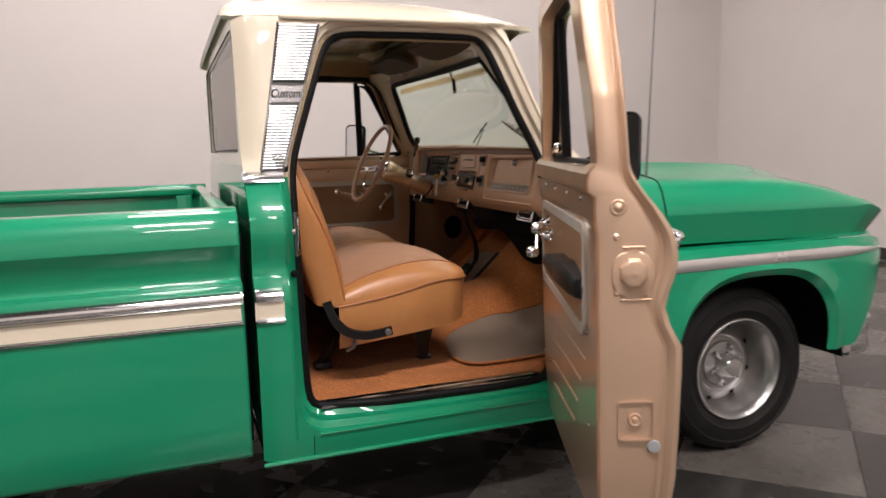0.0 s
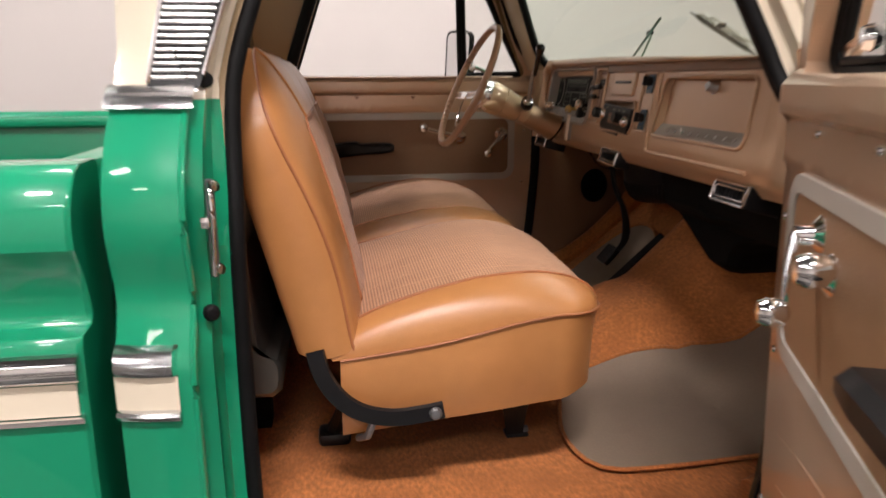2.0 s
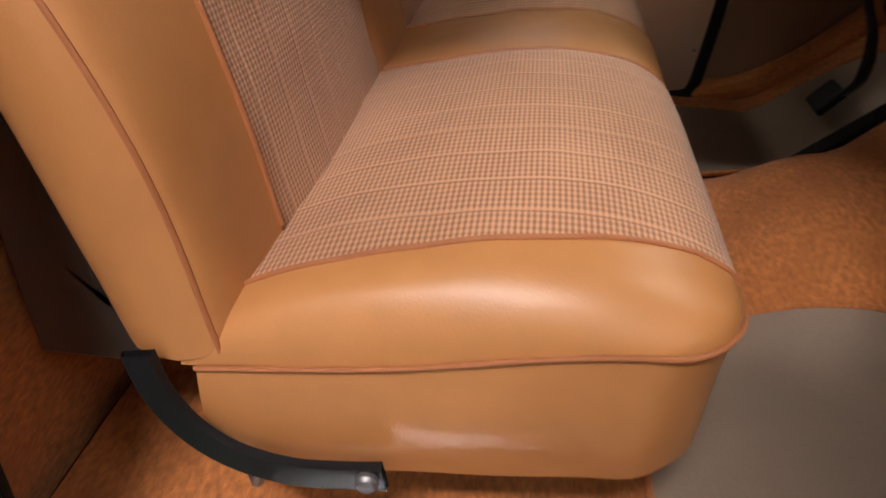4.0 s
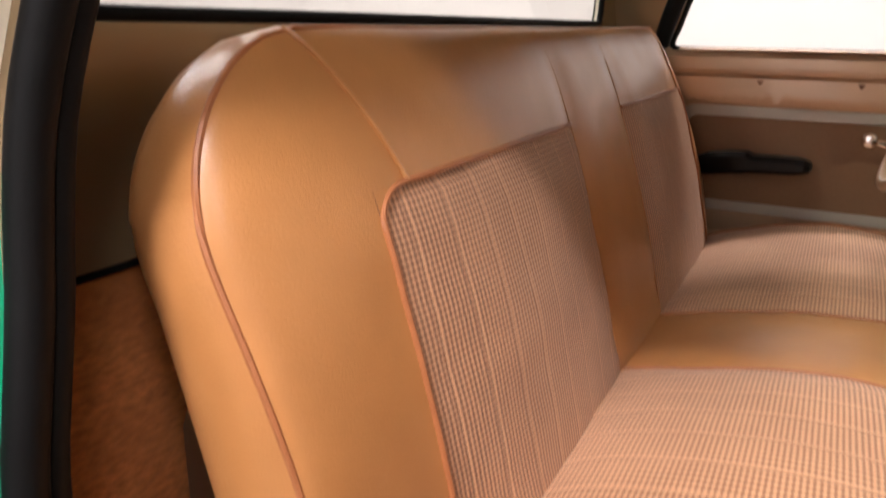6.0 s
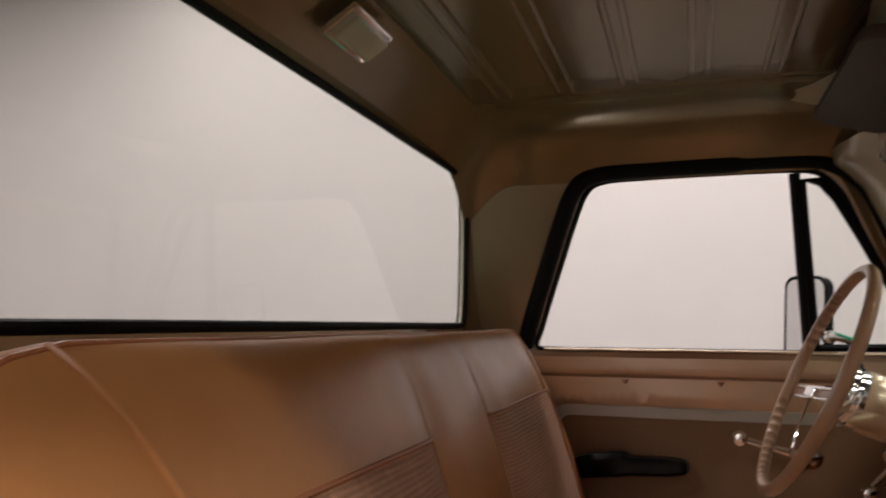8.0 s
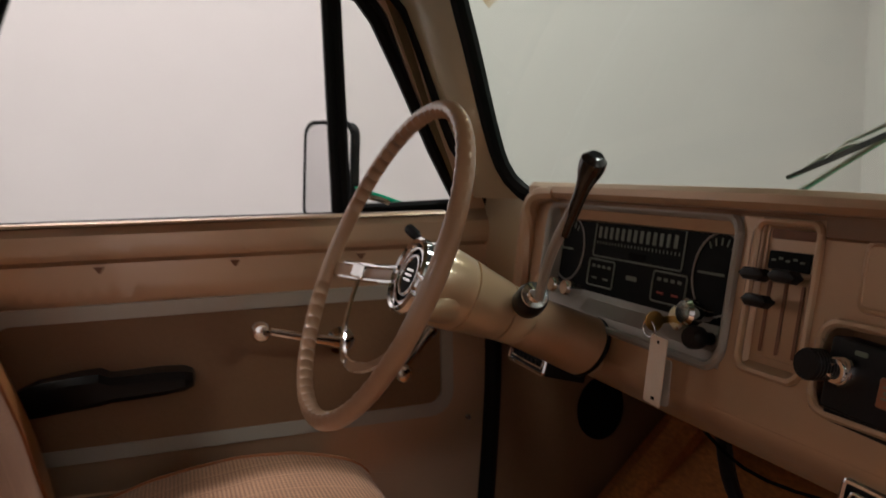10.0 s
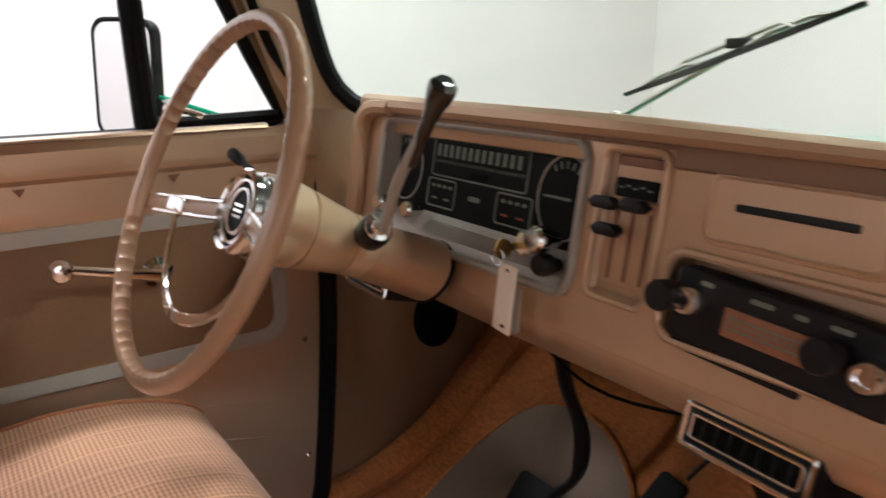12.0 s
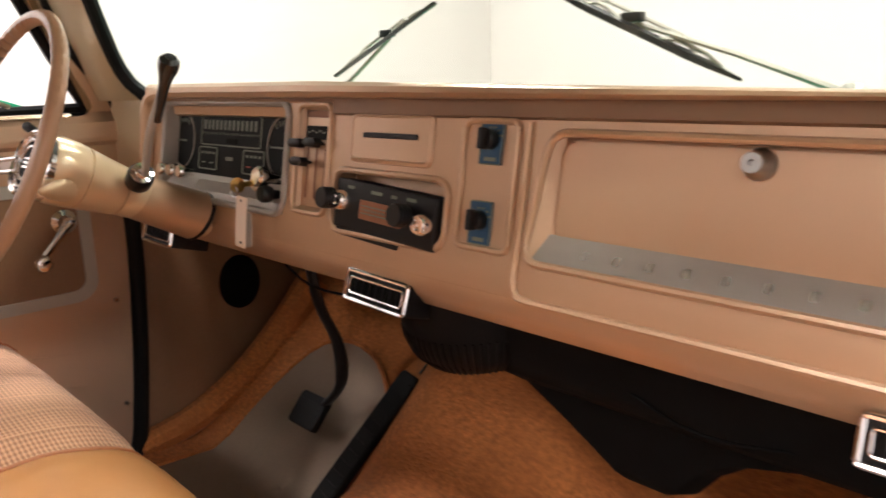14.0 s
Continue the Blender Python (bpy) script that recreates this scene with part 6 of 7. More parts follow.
for y, z in ((0.110, 1.178), (0.074, 1.180), (0.102, 1.154)):
    b = mesh()
    m = on_dash(y, z, 0.0)
    slab(rrect(0.006, 0.004, 0.001, 1), m @ Matrix.Translation((0, 0, -0.008)), 0.018, 0.0, b)
    slab([(-0.017, 0.0), (-0.010, 0.006), (0.010, 0.006), (0.017, 0.0), (0.010, -0.006), (-0.010, -0.006)], m @ Matrix.Translation((0, 0, 0.008)), 0.012, 0.003, b)
    part("lever", b, BLACK, hc, "black heater lever")

# blank panel with a dark slot
b = slab(rrect(0.150, 0.062, 0.010), on_dash(-0.068, 1.191, -0.001), 0.0045, 0.003)
bp = part("ash_panel", b, DASH, dash, "raised beige panel with dark slot")
part("bead", tube([on_dash(-0.068, 1.191, 0.003) @ Vector((u, v, 0)) for u, v in rrect(0.140, 0.052, 0.006, 3)], 0.0016, 6, True), DASH, bp)
part("slot", slab(rrect(0.098, 0.0065, 0.002), on_dash(-0.070, 1.194, 0.003), 0.003, 0.001), BLACK, bp, "black slotted pull")

# switch panel with two labelled rotary switches
sp = part("switch_panel", tube([on_dash(-0.228, 1.149, 0.001) @ Vector((u, v, 0)) for u, v in rrect(0.074, 0.134, 0.010, 4)], 0.004, 8, True), DASH, dash, "raised beige switch surround")
for z in (1.193, 1.110):
    sw = part("rotary_switch", slab(rrect(0.031, 0.046, 0.001, 1), on_dash(-0.230 + (1.193 - z) * 0.06, z, 0.0005), 0.002, 0.0005), BLUE, dash, "black rotary switch on a blue label")
    part("label_edge", tube([on_dash(-0.230 + (1.193 - z) * 0.06, z, 0.0025) @ Vector((u, v, 0)) for u, v in rrect(0.030, 0.045, 0.001, 1)], 0.0008, 5, True), DIAL, sw)
    m = on_dash(-0.230 + (1.193 - z) * 0.06, z + 0.003, 0.0025)
    for k in range(6):
        a = radians(20 + 28 * k)
        part("label_mark", slab(rrect(0.0036, 0.0022, 0.0003, 1), m @ Matrix.Translation((0.0128 * math.cos(a), 0.0128 * math.sin(a), 0)), 0.0004), DIAL, sw)
    part("label_mark", slab(rrect(0.016, 0.004, 0.0003, 1), on_dash(-0.230 + (1.193 - z) * 0.06, z - 0.017, 0.0025), 0.0004), DIAL, sw)
    ax = m.to_3x3() @ Vector((0, 0, 1))
    b = lathe([(0.0105, 0.0), (0.0105, 0.010), (0.009, 0.012), (0.0, 0.012)], m.translation, ax, 16)
    slab(rrect(0.007, 0.022, 0.002), m @ Matrix.Translation((0, 0, 0.010)), 0.010, 0.002, b)
    part("knob", b, BLACK, sw)

# glove box: door, trim with marks, lock
gy0, gy1 = HOLES["glove"][:2]
gd = part("glove_box_door", slab(rrect(gy1 - gy0 - 0.014, 0.098, 0.014, 5), on_dash((gy0 + gy1) / 2, 1.151, -0.015), 0.004, 0.002), DASH, dash, "beige glove box door")
rows = [[(dash_x(1.078), y + (0.013 if y > gy1 - 0.01 else 0), 1.0785), (dash_x(1.080) + 0.001, y + (0.013 if y > gy1 - 0.01 else 0), 1.0805), (dash_x(1.107) + 0.011, y, 1.1065), (dash_x(1.107) + 0.013, y, 1.1065)] for y in np.linspace(gy0 + 0.012, gy1 - 0.002, 8)]
tr = part("glove_box_trim", grid(rows), SILVER, dash, "brushed silver glove box trim with spaced letter shapes")
for k in range(9):
    y = -0.355 - 0.034 * k
    t = 0.5
    p = Vector((dash_x(1.093) + 0.0045, y, 1.0935))
    m = framed(p, (-1, 0, 0.9), (0, 0, 1))
    part("letter_bar", slab(rrect(0.006, 0.009, 0.002), m, 0.0008, 0.0003), BRIGHT, tr)
m = on_dash(-0.503, 1.188, -0.012)
ax = m.to_3x3() @ Vector((0, 0, 1))
part("lock", lathe([(0.013, 0.0), (0.0135, 0.004), (0.010, 0.009), (0.0095, 0.018), (0.008, 0.020), (0.003, 0.020), (0.002, 0.017), (0.0, 0.017)], m.translation, ax, 20), ALLOY, gd, "chrome glove box lock")

# ---- radio ----
radio = thing("car_radio", (0.86, -0.07, 1.105), "old black car radio with amber dial and knobs", "radio")
rm = on_dash(-0.073, 1.1045, 0.0) @ Matrix.Rotation(radians(-3.0), 4, "Z")
part("case", slab(rrect(0.186, 0.062, 0.004), rm @ Matrix.Translation((0, 0, -0.015)), 0.024, 0.003), BLACK, radio, "black radio face")
part("dial", slab(rrect(0.078, 0.024, 0.002), rm @ Matrix.Translation((-0.002, -0.002, 0.009)), 0.002, 0.001), AMBER, radio, "amber tuning dial")
for k in range(2):
    part("dial_line", slab(rrect(0.070, 0.0016, 0.0004, 1), rm @ Matrix.Translation((-0.002, -0.006 + 0.009 * k, 0.011)), 0.0006), DIAL, radio)
for k in range(11):
    part("dial_line", slab(rrect(0.0028, 0.003, 0.0004, 1), rm @ Matrix.Translation((-0.034 + 0.0066 * k, -0.0015, 0.011)), 0.0006), DIAL, radio)
for u, v, w in ((-0.062, 0.022, 0.012), (-0.012, 0.021, 0.020), (0.020, 0.021, 0.010), (0.05, 0.022, 0.016)):
    part("push_mark", slab(rrect(w, 0.004, 0.001, 1), rm @ Matrix.Translation((u, v, 0.009)), 0.001), DIAL, radio)
ax = rm.to_3x3() @ Vector((0, 0, 1))
for u, chrome_u in ((-0.092, -0.074), (0.048, 0.076)):
    p = rm @ Vector((u, 0.004 if u < 0 else 0.004, 0.0))
    part("knob", lathe([(0.006, 0.0), (0.006, 0.013), (0.0132, 0.015)] + [(0.0137 - 0.0007 * (k % 2), 0.016 + 0.0018 * k) for k in range(9)] + [(0.0125, 0.033), (0.0, 0.033)], p, ax, 24), BLACK, radio, "ribbed black radio knob")
    p = rm @ Vector((chrome_u, 0.004 if u < 0 else -0.002, 0.0))
    part("collar", lathe([(0.013, 0.006), (0.0135, 0.016), (0.010, 0.022), (0.007, 0.022), (0.006, 0.018), (0.0, 0.018)], p, ax, 20), CHROME, radio, "chrome control ring")
part("lower_lip", slab(rrect(0.120, 0.014, 0.003), rm @ Matrix.Translation((-0.030, -0.034, -0.014)), 0.020, 0.002), BLACK, radio)

# ---- air vents below the dash ----
def air_vent(y, z, turn, label):
    ob = thing("air_vent", (0.86, y, z), label, "air vent", "air vents under the dash")
    m = framed((0.848, y, z), (-1, 0, 0.28), (0, 0, 1)) @ Matrix.Rotation(radians(turn), 4, "Z")
    part("housing", slab(rrect(0.118, 0.040, 0.004), m @ Matrix.Translation((0, 0, -0.07)), 0.068, 0.003), BLACK, ob, "black vent housing")
    for w, h, t in ((0.112, 0.036, 0.0030), (0.098, 0.020, 0.0018)):
        part("frame", tube([m @ Vector((u, v, 0.0)) for u, v in rrect(w, h, 0.003, 2)], t, 7, True), CHROME, ob, "bright chrome vent frame")
    part("opening", slab(rrect(0.095, 0.018, 0.001, 1), m @ Matrix.Translation((0, 0, -0.006)), 0.004), DARK, ob)
    for k in range(7):
        part("vane", slab(rrect(0.0016, 0.017, 0.0004, 1), m @ Matrix.Translation((-0.039 + 0.013 * k, 0, -0.003)), 0.003), BLACK, ob)


air_vent(-0.066, 1.009, -1.5, "chrome framed black air vent hung under the dash")
air_vent(-0.660, 1.003, 0.0, "chrome framed black air vent at the dash end")
air_vent(0.55, 1.003, 0.0, "chrome framed black air vent beside the steering column")

# ---- steering wheel and column ----
SC = Vector((0.566, 0.373, 1.183))
SN = Vector((-0.905, -0.02, 0.42)).normalized()
SR = Vector((0, 0, 1)).cross(SN).normalized() * -1
SU = (SN.cross(SR) * -1).normalized()
if SU.z < 0:
    SU = -SU


def on_wheel(a, r, d=0.0):
    return SC + (SR * math.cos(a) + SU * math.sin(a)) * r + SN * d


IVORY = shader("beige_wheel_plastic", (0.42, 0.245, 0.15), 0.32, coat=0.4, coat_rough=0.1, noise=0.08, scale=20, rough_var=0.06)
COLPAINT = shader("column_paint", (0.66, 0.475, 0.295), 0.3, metal=0.3, coat=0.7, coat_rough=0.1, noise=0.05, scale=9)
wheel_ob = thing("steering_wheel", (0.6, 0.335, 1.18), "beige two-spoke steering wheel with chrome horn ring", "steering wheel")
rows = []
for k in range(704):
    a = 2 * math.pi * k / 704
    grip = 0.0050 * abs(math.sin(math.pi * k / 11)) if (33 <= k <= 319 or 385 <= k <= 671) else 0.0
    row = []
    for j in range(12):
        f = 2 * math.pi * j / 12
        row.append(on_wheel(a, 0.1875 + math.cos(f) * (0.0108 - grip * (0.5 - 0.5 * math.cos(f))), math.sin(f) * 0.0102))
    rows.append(row)
part("rim", grid(rows + rows[:1], True), IVORY, wheel_ob, "beige rim with finger grips along its inner side")


def spoke_at(s, u, dv=0.0, dn=0.0):
    """A point of a spoke: it droops and comes forward from the hub to the rim."""
    return SC + SR * s * u + SU * (dv - 0.002 - 0.030 * u / 0.19) + SN * (dn - 0.046 * (1 - (u / 0.194) ** 2))


for s in (-1, 1):
    sp = part("spoke", grid([[spoke_at(s, u, v, n) for v, n in ((-0.0085, -0.002), (-0.0085, 0.001), (-0.005, 0.002), (0.005, 0.002), (0.0085, 0.001), (0.0085, -0.002), (0.0, -0.005))] for u in np.linspace(0.035, 0.188, 9)], True), IVORY, wheel_ob, "flat beige spoke edged by chrome wires")
    for dv in (-0.0095, 0.0095):
        part("wire", tube([spoke_at(s, u, dv, 0.002) for u in np.linspace(0.035, 0.160, 9)], 0.0032, 8), CHROME, sp)
hc = SC - SN * 0.049 - SU * 0.002
hub = part("hub", lathe([(0.036, -0.030), (0.046, -0.027), (0.047, -0.010), (0.044, -0.008), (0.044, -0.004), (0.047, 0.0), (0.0465, 0.007), (0.043, 0.010), (0.039, 0.008), (0.037, 0.003)], hc, SN, 36), CHROME, wheel_ob, "ringed chrome hub")
part("horn_button", lathe([(0.038, 0.002), (0.030, 0.001), (0.028, 0.003), (0.0, 0.005)], hc, SN, 30), GAUGE, hub, "dark horn button with pale rings")
for r in (0.0335, 0.024):
    part("button_ring", tube([hc + (SR * math.cos(a) + SU * math.sin(a)) * r + SN * 0.004 for a in np.linspace(0, 2 * math.pi, 33)[:-1]], 0.0022, 6, True, up=SN), SATIN, hub)
for k in range(3):
    part("emblem_bar", slab(rrect(0.022, 0.003, 0.0005, 1), framed(hc + SN * 0.005 + SU * 0.006 * (k - 1), SN, SU), 0.0008), CHROME, hub)
rows = []
for a in np.linspace(math.pi, 2 * math.pi, 48):
    c = SC + SR * 0.120 * math.cos(a) + SU * (0.100 * math.sin(a) - 0.022) - SN * (0.014 + 0.012 * abs(math.cos(a)))
    o = SR * math.cos(a) + SU * math.sin(a)
    rows.append([c + o * u + SN * v for u, v in ((-0.0065, -0.001), (-0.0045, 0.0015), (0.0045, 0.0015), (0.0065, -0.001), (0.0, -0.002))])
part("horn_ring", grid(rows, True), CHROME, wheel_ob, "chrome half horn ring")
for s in (-1, 1):
    c = spoke_at(s, 0.122, 0.0, 0.002)
    part("horn_ring_clip", slab(rrect(0.030, 0.019, 0.004), framed(c, SN + SR * s * -0.3, SU), 0.006, 0.002), CHROME, wheel_ob)

col = thing("steering_column", (0.75, 0.335, 1.08), "cream painted steering column with a gear lever", "steering column")
CB = SC - SN * 0.062
prof = [(0.036, 0.0), (0.046, -0.003), (0.049, -0.015), (0.0485, -0.035), (0.0462, -0.050), (0.0425, -0.0505), (0.0425, -0.0535), (0.0458, -0.054), (0.041, -0.085), (0.0375, -0.110), (0.0340, -0.1105), (0.0340, -0.1130), (0.0368, -0.1135), (0.036, -0.130), (0.034, -0.150), (0.032, -0.170), (0.0315, -0.262)]
part("tube", lathe(prof, CB, SN, 40), COLPAINT, col, "gold beige painted column jacket")
# The housing of the indicator switch flares from the jacket towards the wheel.
rd, tg = SR * -0.83 - SU * 0.55, SR * -0.55 + SU * 0.83
rows = []
for d, r, hw, ht in ((-0.055, 0.022, 0.026, 0.018), (-0.040, 0.030, 0.025, 0.016), (-0.025, 0.040, 0.021, 0.013), (-0.012, 0.050, 0.016, 0.010), (-0.002, 0.058, 0.010, 0.007), (0.006, 0.064, 0.006, 0.005), (0.009, 0.066, 0.002, 0.002)):
    rows.append([CB + SN * (d - 0.4 * ht * math.sin(f)) + rd * (r + ht * math.sin(f)) + tg * hw * math.cos(f) for f in np.linspace(0, 2 * math.pi, 17)[:-1]])
b = mesh()
grid(rows, True, b)
b.verts.ensure_lookup_table()
b.faces.new(b.verts[-16:])
part("switch_housing", b, COLPAINT, col, "flared housing of the indicator switch")
kb = Vector((0.733, 0.295, 1.138))
kt = Vector((0.733, 0.180, 1.29))
b = tube(smooth_path([kb, kb.lerp(kt, 0.4) + Vector((-0.004, 0.004, 0)), kb.lerp(kt, 0.78)], 12, False), 0.0058, 10)
part("gear_lever", b, SILVER, col, "steel column gear lever")
d = (kt - kb).normalized()
part("lever_knob", lathe([(0.0060, -0.030), (0.0066, 0.0), (0.0072, 0.026), (0.0090, 0.040), (0.0125, 0.052), (0.0136, 0.060), (0.0130, 0.066), (0.008, 0.071), (0.0, 0.072)], kb.lerp(kt, 0.66), d, 18), shader("gloss_black", (0.012, 0.012, 0.012), 0.12, coat=0.8, noise=0.1, scale=30), col, "glossy black gear knob")
ca = d + Vector((-0.2, -0.9, 0))
boot = part("lever_collar", lathe([(0.016, -0.030), (0.0185, -0.026), (0.0190, -0.008), (0.0175, 0.002), (0.016, 0.004)], kb + Vector((0, 0.012, 0)), ca, 20), BLACK, col, "black lever boot")
part("collar_cap", lathe([(0.016, 0.003), (0.0155, 0.006), (0.010, 0.007), (0.008, 0.012), (0.0, 0.013)], kb + Vector((0, 0.012, 0)), ca, 20), CHROME, boot, "chrome cap on the lever boot")
b = tube([(0.66, 0.39, 1.17), (0.655, 0.44, 1.185), (0.65, 0.485, 1.20)], 0.0042, 8)
lathe([(0.004, 0.0), (0.0075, 0.008), (0.0075, 0.028), (0.0, 0.032)], (0.6505, 0.475, 1.197), (-0.1, 0.9, 0.3), 10, b)
part("indicator_stalk", b, BLACK, col, "black indicator stalk")
# cowl where the column meets the dash
rows = []
for x, rr in ((0.752, 0.0325), (0.775, 0.034), (0.81, 0.0365), (0.842, 0.039)):
    c = CB - SN * ((x - CB.x) / 0.907)
    rows.append([(x + 0.02 * math.sin(a), c.y + rr * math.cos(a) * 1.15, c.z + rr * math.sin(a) * 0.9) for a in np.linspace(0, 2 * math.pi, 29)[:-1]])
part("column_cowl", grid(rows, True), DASH, col, "beige column cowl")
# Black ring drawn in for the dark gap between column and dash.
c = CB - SN * ((0.846 - CB.x) / 0.907)
part("column_gap", tube([(0.846 + 0.02 * math.sin(a), c.y + 0.0425 * math.cos(a), c.z + 0.0335 * math.sin(a)) for a in np.linspace(0, 2 * math.pi, 29)[:-1]], 0.0035, 8, True, up=(1, 0, 0)), RUBBER, col, "black ring standing in for the dark gap round the column")

# keys with a paper tag
key = thing("key_tag", (0.845, 0.2, 1.04), "pale paper tag hanging from the ignition key", "key tag")
kp = Vector((0.848, 0.218, 1.118))
b = lathe([(0.0, 0.002), (0.011, 0.002), (0.011, 0.0), (0.0, 0.0)], kp + Vector((-0.016, 0, 0)), (0, -1, 0.1), 16)
box(b, (kp.x - 0.01, kp.y - 0.0012, kp.z - 0.004), (kp.x + 0.012, kp.y + 0.0012, kp.z + 0.004), 0.0005)
part("key", b, BRASS, key, "brass ignition key")
part("key_ring", tube([kp + Vector((-0.022, 0.008 * math.sin(a) * 0.3, -0.008 + 0.009 * math.cos(a))) + Vector((0, 0.008 * math.sin(a), 0)) for a in np.linspace(0, 2 * math.pi, 17)[:-1]], 0.0010, 6, True), CHROME, key)
tm = framed((0.828, 0.208, 1.066), (-1, 0.05, 0.10), (0.02, 0.06, 1)) @ Matrix.Rotation(radians(-6), 4, "Z")
part("tag", slab(rrect(0.031, 0.074, 0.002, 2), tm, 0.0012, 0.0003), TAGPAPER, key, "pale paper tag with a punched hole")
part("hole", slab(rrect(0.004, 0.004, 0.0019, 3), tm @ Matrix.Translation((0, 0.031, 0.001)), 0.0006), DARK, key)
part("printed_bar", slab(rrect(0.006, 0.0035, 0.0004, 1), tm @ Matrix.Translation((0.002, -0.030, 0.001)), 0.0005), DARK, key)
part("spare_key", slab(rrect(0.012, 0.050, 0.004), framed((0.832, 0.196, 1.055), (-1, -0.3, 0.1), (0.05, 0.0, 1)), 0.0018, 0.0005), SILVER, key)

# pedals
bp = thing("brake_pedal", (1.06, 0.40, 0.62), "black rubber brake pedal on a curved arm", "pedal", "pedals")
pm = framed((1.052, 0.405, 0.628), (-0.75, 0, 0.66), (0.66, 0, 0.75))
part("pad", slab(rrect(0.085, 0.068, 0.010), pm, 0.014, 0.004), RUBBER, bp, "ribbed black rubber pedal pad")
for k in range(4):
    part("tread", slab(rrect(0.066, 0.005, 0.002, 1), pm @ Matrix.Translation((0, -0.021 + 0.014 * k, 0.013)), 0.003), RUBBER, bp)
part("arm", tube(smooth_path([(1.062, 0.385, 0.64), (1.075, 0.335, 0.70), (1.06, 0.315, 0.79), (1.02, 0.31, 0.88), (1.0, 0.31, 1.0)], 20, False), 0.013, 10, flat=0.6), BLACK, bp, "black steel pedal arm")
gp = thing("accelerator_pedal", (1.05, 0.22, 0.58), "long black rubber accelerator pedal beside the tunnel", "pedal", "pedals")
g0, g1 = Vector((0.95, 0.262, 0.515)), Vector((1.16, 0.205, 0.735))
gm = framed(g0.lerp(g1, 0.5), (-0.72, 0.05, 0.68), g1 - g0)
part("pad", slab(rrect(0.052, 0.285, 0.010), gm, 0.014, 0.004), RUBBER, gp, "ribbed black rubber pad")
for k in range(12):
    part("tread", slab(rrect(0.040, 0.006, 0.002, 1), gm @ Matrix.Translation((0, -0.12 + 0.022 * k, 0.013)), 0.003), RUBBER, gp)
part("rod", tube([(1.16, 0.20, 0.73), (1.19, 0.16, 0.80), (1.20, 0.10, 0.86)], 0.006, 7), BLACK, gp)

# ---- above the windscreen ----
def sun_visor(s):
    ob = thing("sun_visor", (0.69, s * 0.3, 1.62), "brown vinyl sun visor folded against the roof", "sun visor", "sun visors")
    m = framed((0.668, s * 0.315, 1.628), (-0.28, 0, -0.96), (-0.96, 0, 0.28))
    b = slab(rrect(0.43, 0.135, 0.03, 6), m @ Matrix.Translation((0, 0, -0.008)), 0.018, 0.007)
    part("pad", b, shader("visor_vinyl", (0.070, 0.043, 0.030), 0.6, noise=0.1, scale=30, bump=0.2, bump_scale=200) if s < 0 else bpy.data.materials["visor_vinyl"], ob)
    part("rod", tube([(0.725, s * 0.10, 1.612), (0.73, s * 0.45, 1.608), (0.735, s * 0.545, 1.598)], 0.0045, 7), CHROME, ob)
    part("bracket", lathe([(0.014, 0.0), (0.012, 0.01), (0.0, 0.012)], (0.742, s * 0.545, 1.600), (-1, 0, -0.5), 12), OLIVE, ob)


sun_visor(-1)
sun_visor(1)
rv = thing("rear_view_mirror", (0.80, 0.0, 1.52), "small interior mirror on a steel arm", "mirror")
part("arm", tube(smooth_path([(0.790, -0.05, 1.610), (0.805, -0.05, 1.580), (0.818, -0.055, 1.54), (0.815, -0.075, 1.515)], 10, False), [0.011, 0.010, 0.008, 0.007, 0.006, 0.006, 0.006, 0.006, 0.006, 0.006], 8), SILVER, rv)
mm = framed((0.805, -0.085, 1.502), (-0.93, 0.36, -0.1), (0, 0, 1))
part("housing", slab(rrect(0.175, 0.052, 0.016, 5), mm @ Matrix.Translation((0, 0, -0.014)), 0.013, 0.003), BLACK, rv)
part("glass", slab(rrect(0.167, 0.044, 0.013, 5), mm, 0.0012), MIRROR, rv)
# wipers outside
def wiper(pivot, low, high):
    """An arm from its pivot to the blade's middle; the blade lies on the glass between two points (y, z)."""
    a = ws_place(*pivot, 0.05)
    e, f = ws_place(*low, 0.045), ws_place(*high, 0.03)
    c = e.lerp(f, 0.55)
    ob = thing("windscreen_wiper", a, "steel windscreen wiper resting on the glass", "wiper", "wipers")
    part("arm", tube([a, a.lerp(c, 0.5) + Vector((0.010, 0, 0.004)), c + Vector((0.012, 0, 0.004))], [0.004, 0.0032, 0.0028], 6), SILVER, ob)
    up = Vector((0.6, 0, 0.8))
    side = (f - e).normalized()
    rows = []
    for k in range(13):
        u = k / 12
        w = 0.0058 * min(1.0, 0.35 + 3.0 * u, 0.35 + 3.0 * (1 - u))
        p = e.lerp(f, u)
        rows.append([p + up * w, p + side.cross(up) * 0.0034, p - up * w, p - side.cross(up) * 0.0034])
    part("blade", grid(rows, True), BLACK, ob, "black rubber blade")
    for u0, u1, h in ((0.10, 0.40, 0.010), (0.60, 0.90, 0.010), (0.22, 0.78, 0.017)):
        part("blade_frame", tube([e.lerp(f, u0) + up * 0.003, e.lerp(f, u0 + 0.08) + up * h, e.lerp(f, u1 - 0.08) + up * h, e.lerp(f, u1) + up * 0.003], 0.0024, 6), SILVER, ob)
    part("saddle", box(mesh(), c + up * 0.012 - Vector((0.006, 0.012, 0.005)), c + up * 0.012 + Vector((0.006, 0.012, 0.005)), 0.002), BLACK, ob)
    part("pivot", lathe([(0.010, -0.02), (0.010, 0.006), (0.006, 0.010), (0.0, 0.011)], a, (0.6, 0, 1), 12), SILVER, ob)


wiper((0.27, 1.236), (0.236, 1.268), (-0.055, 1.351))
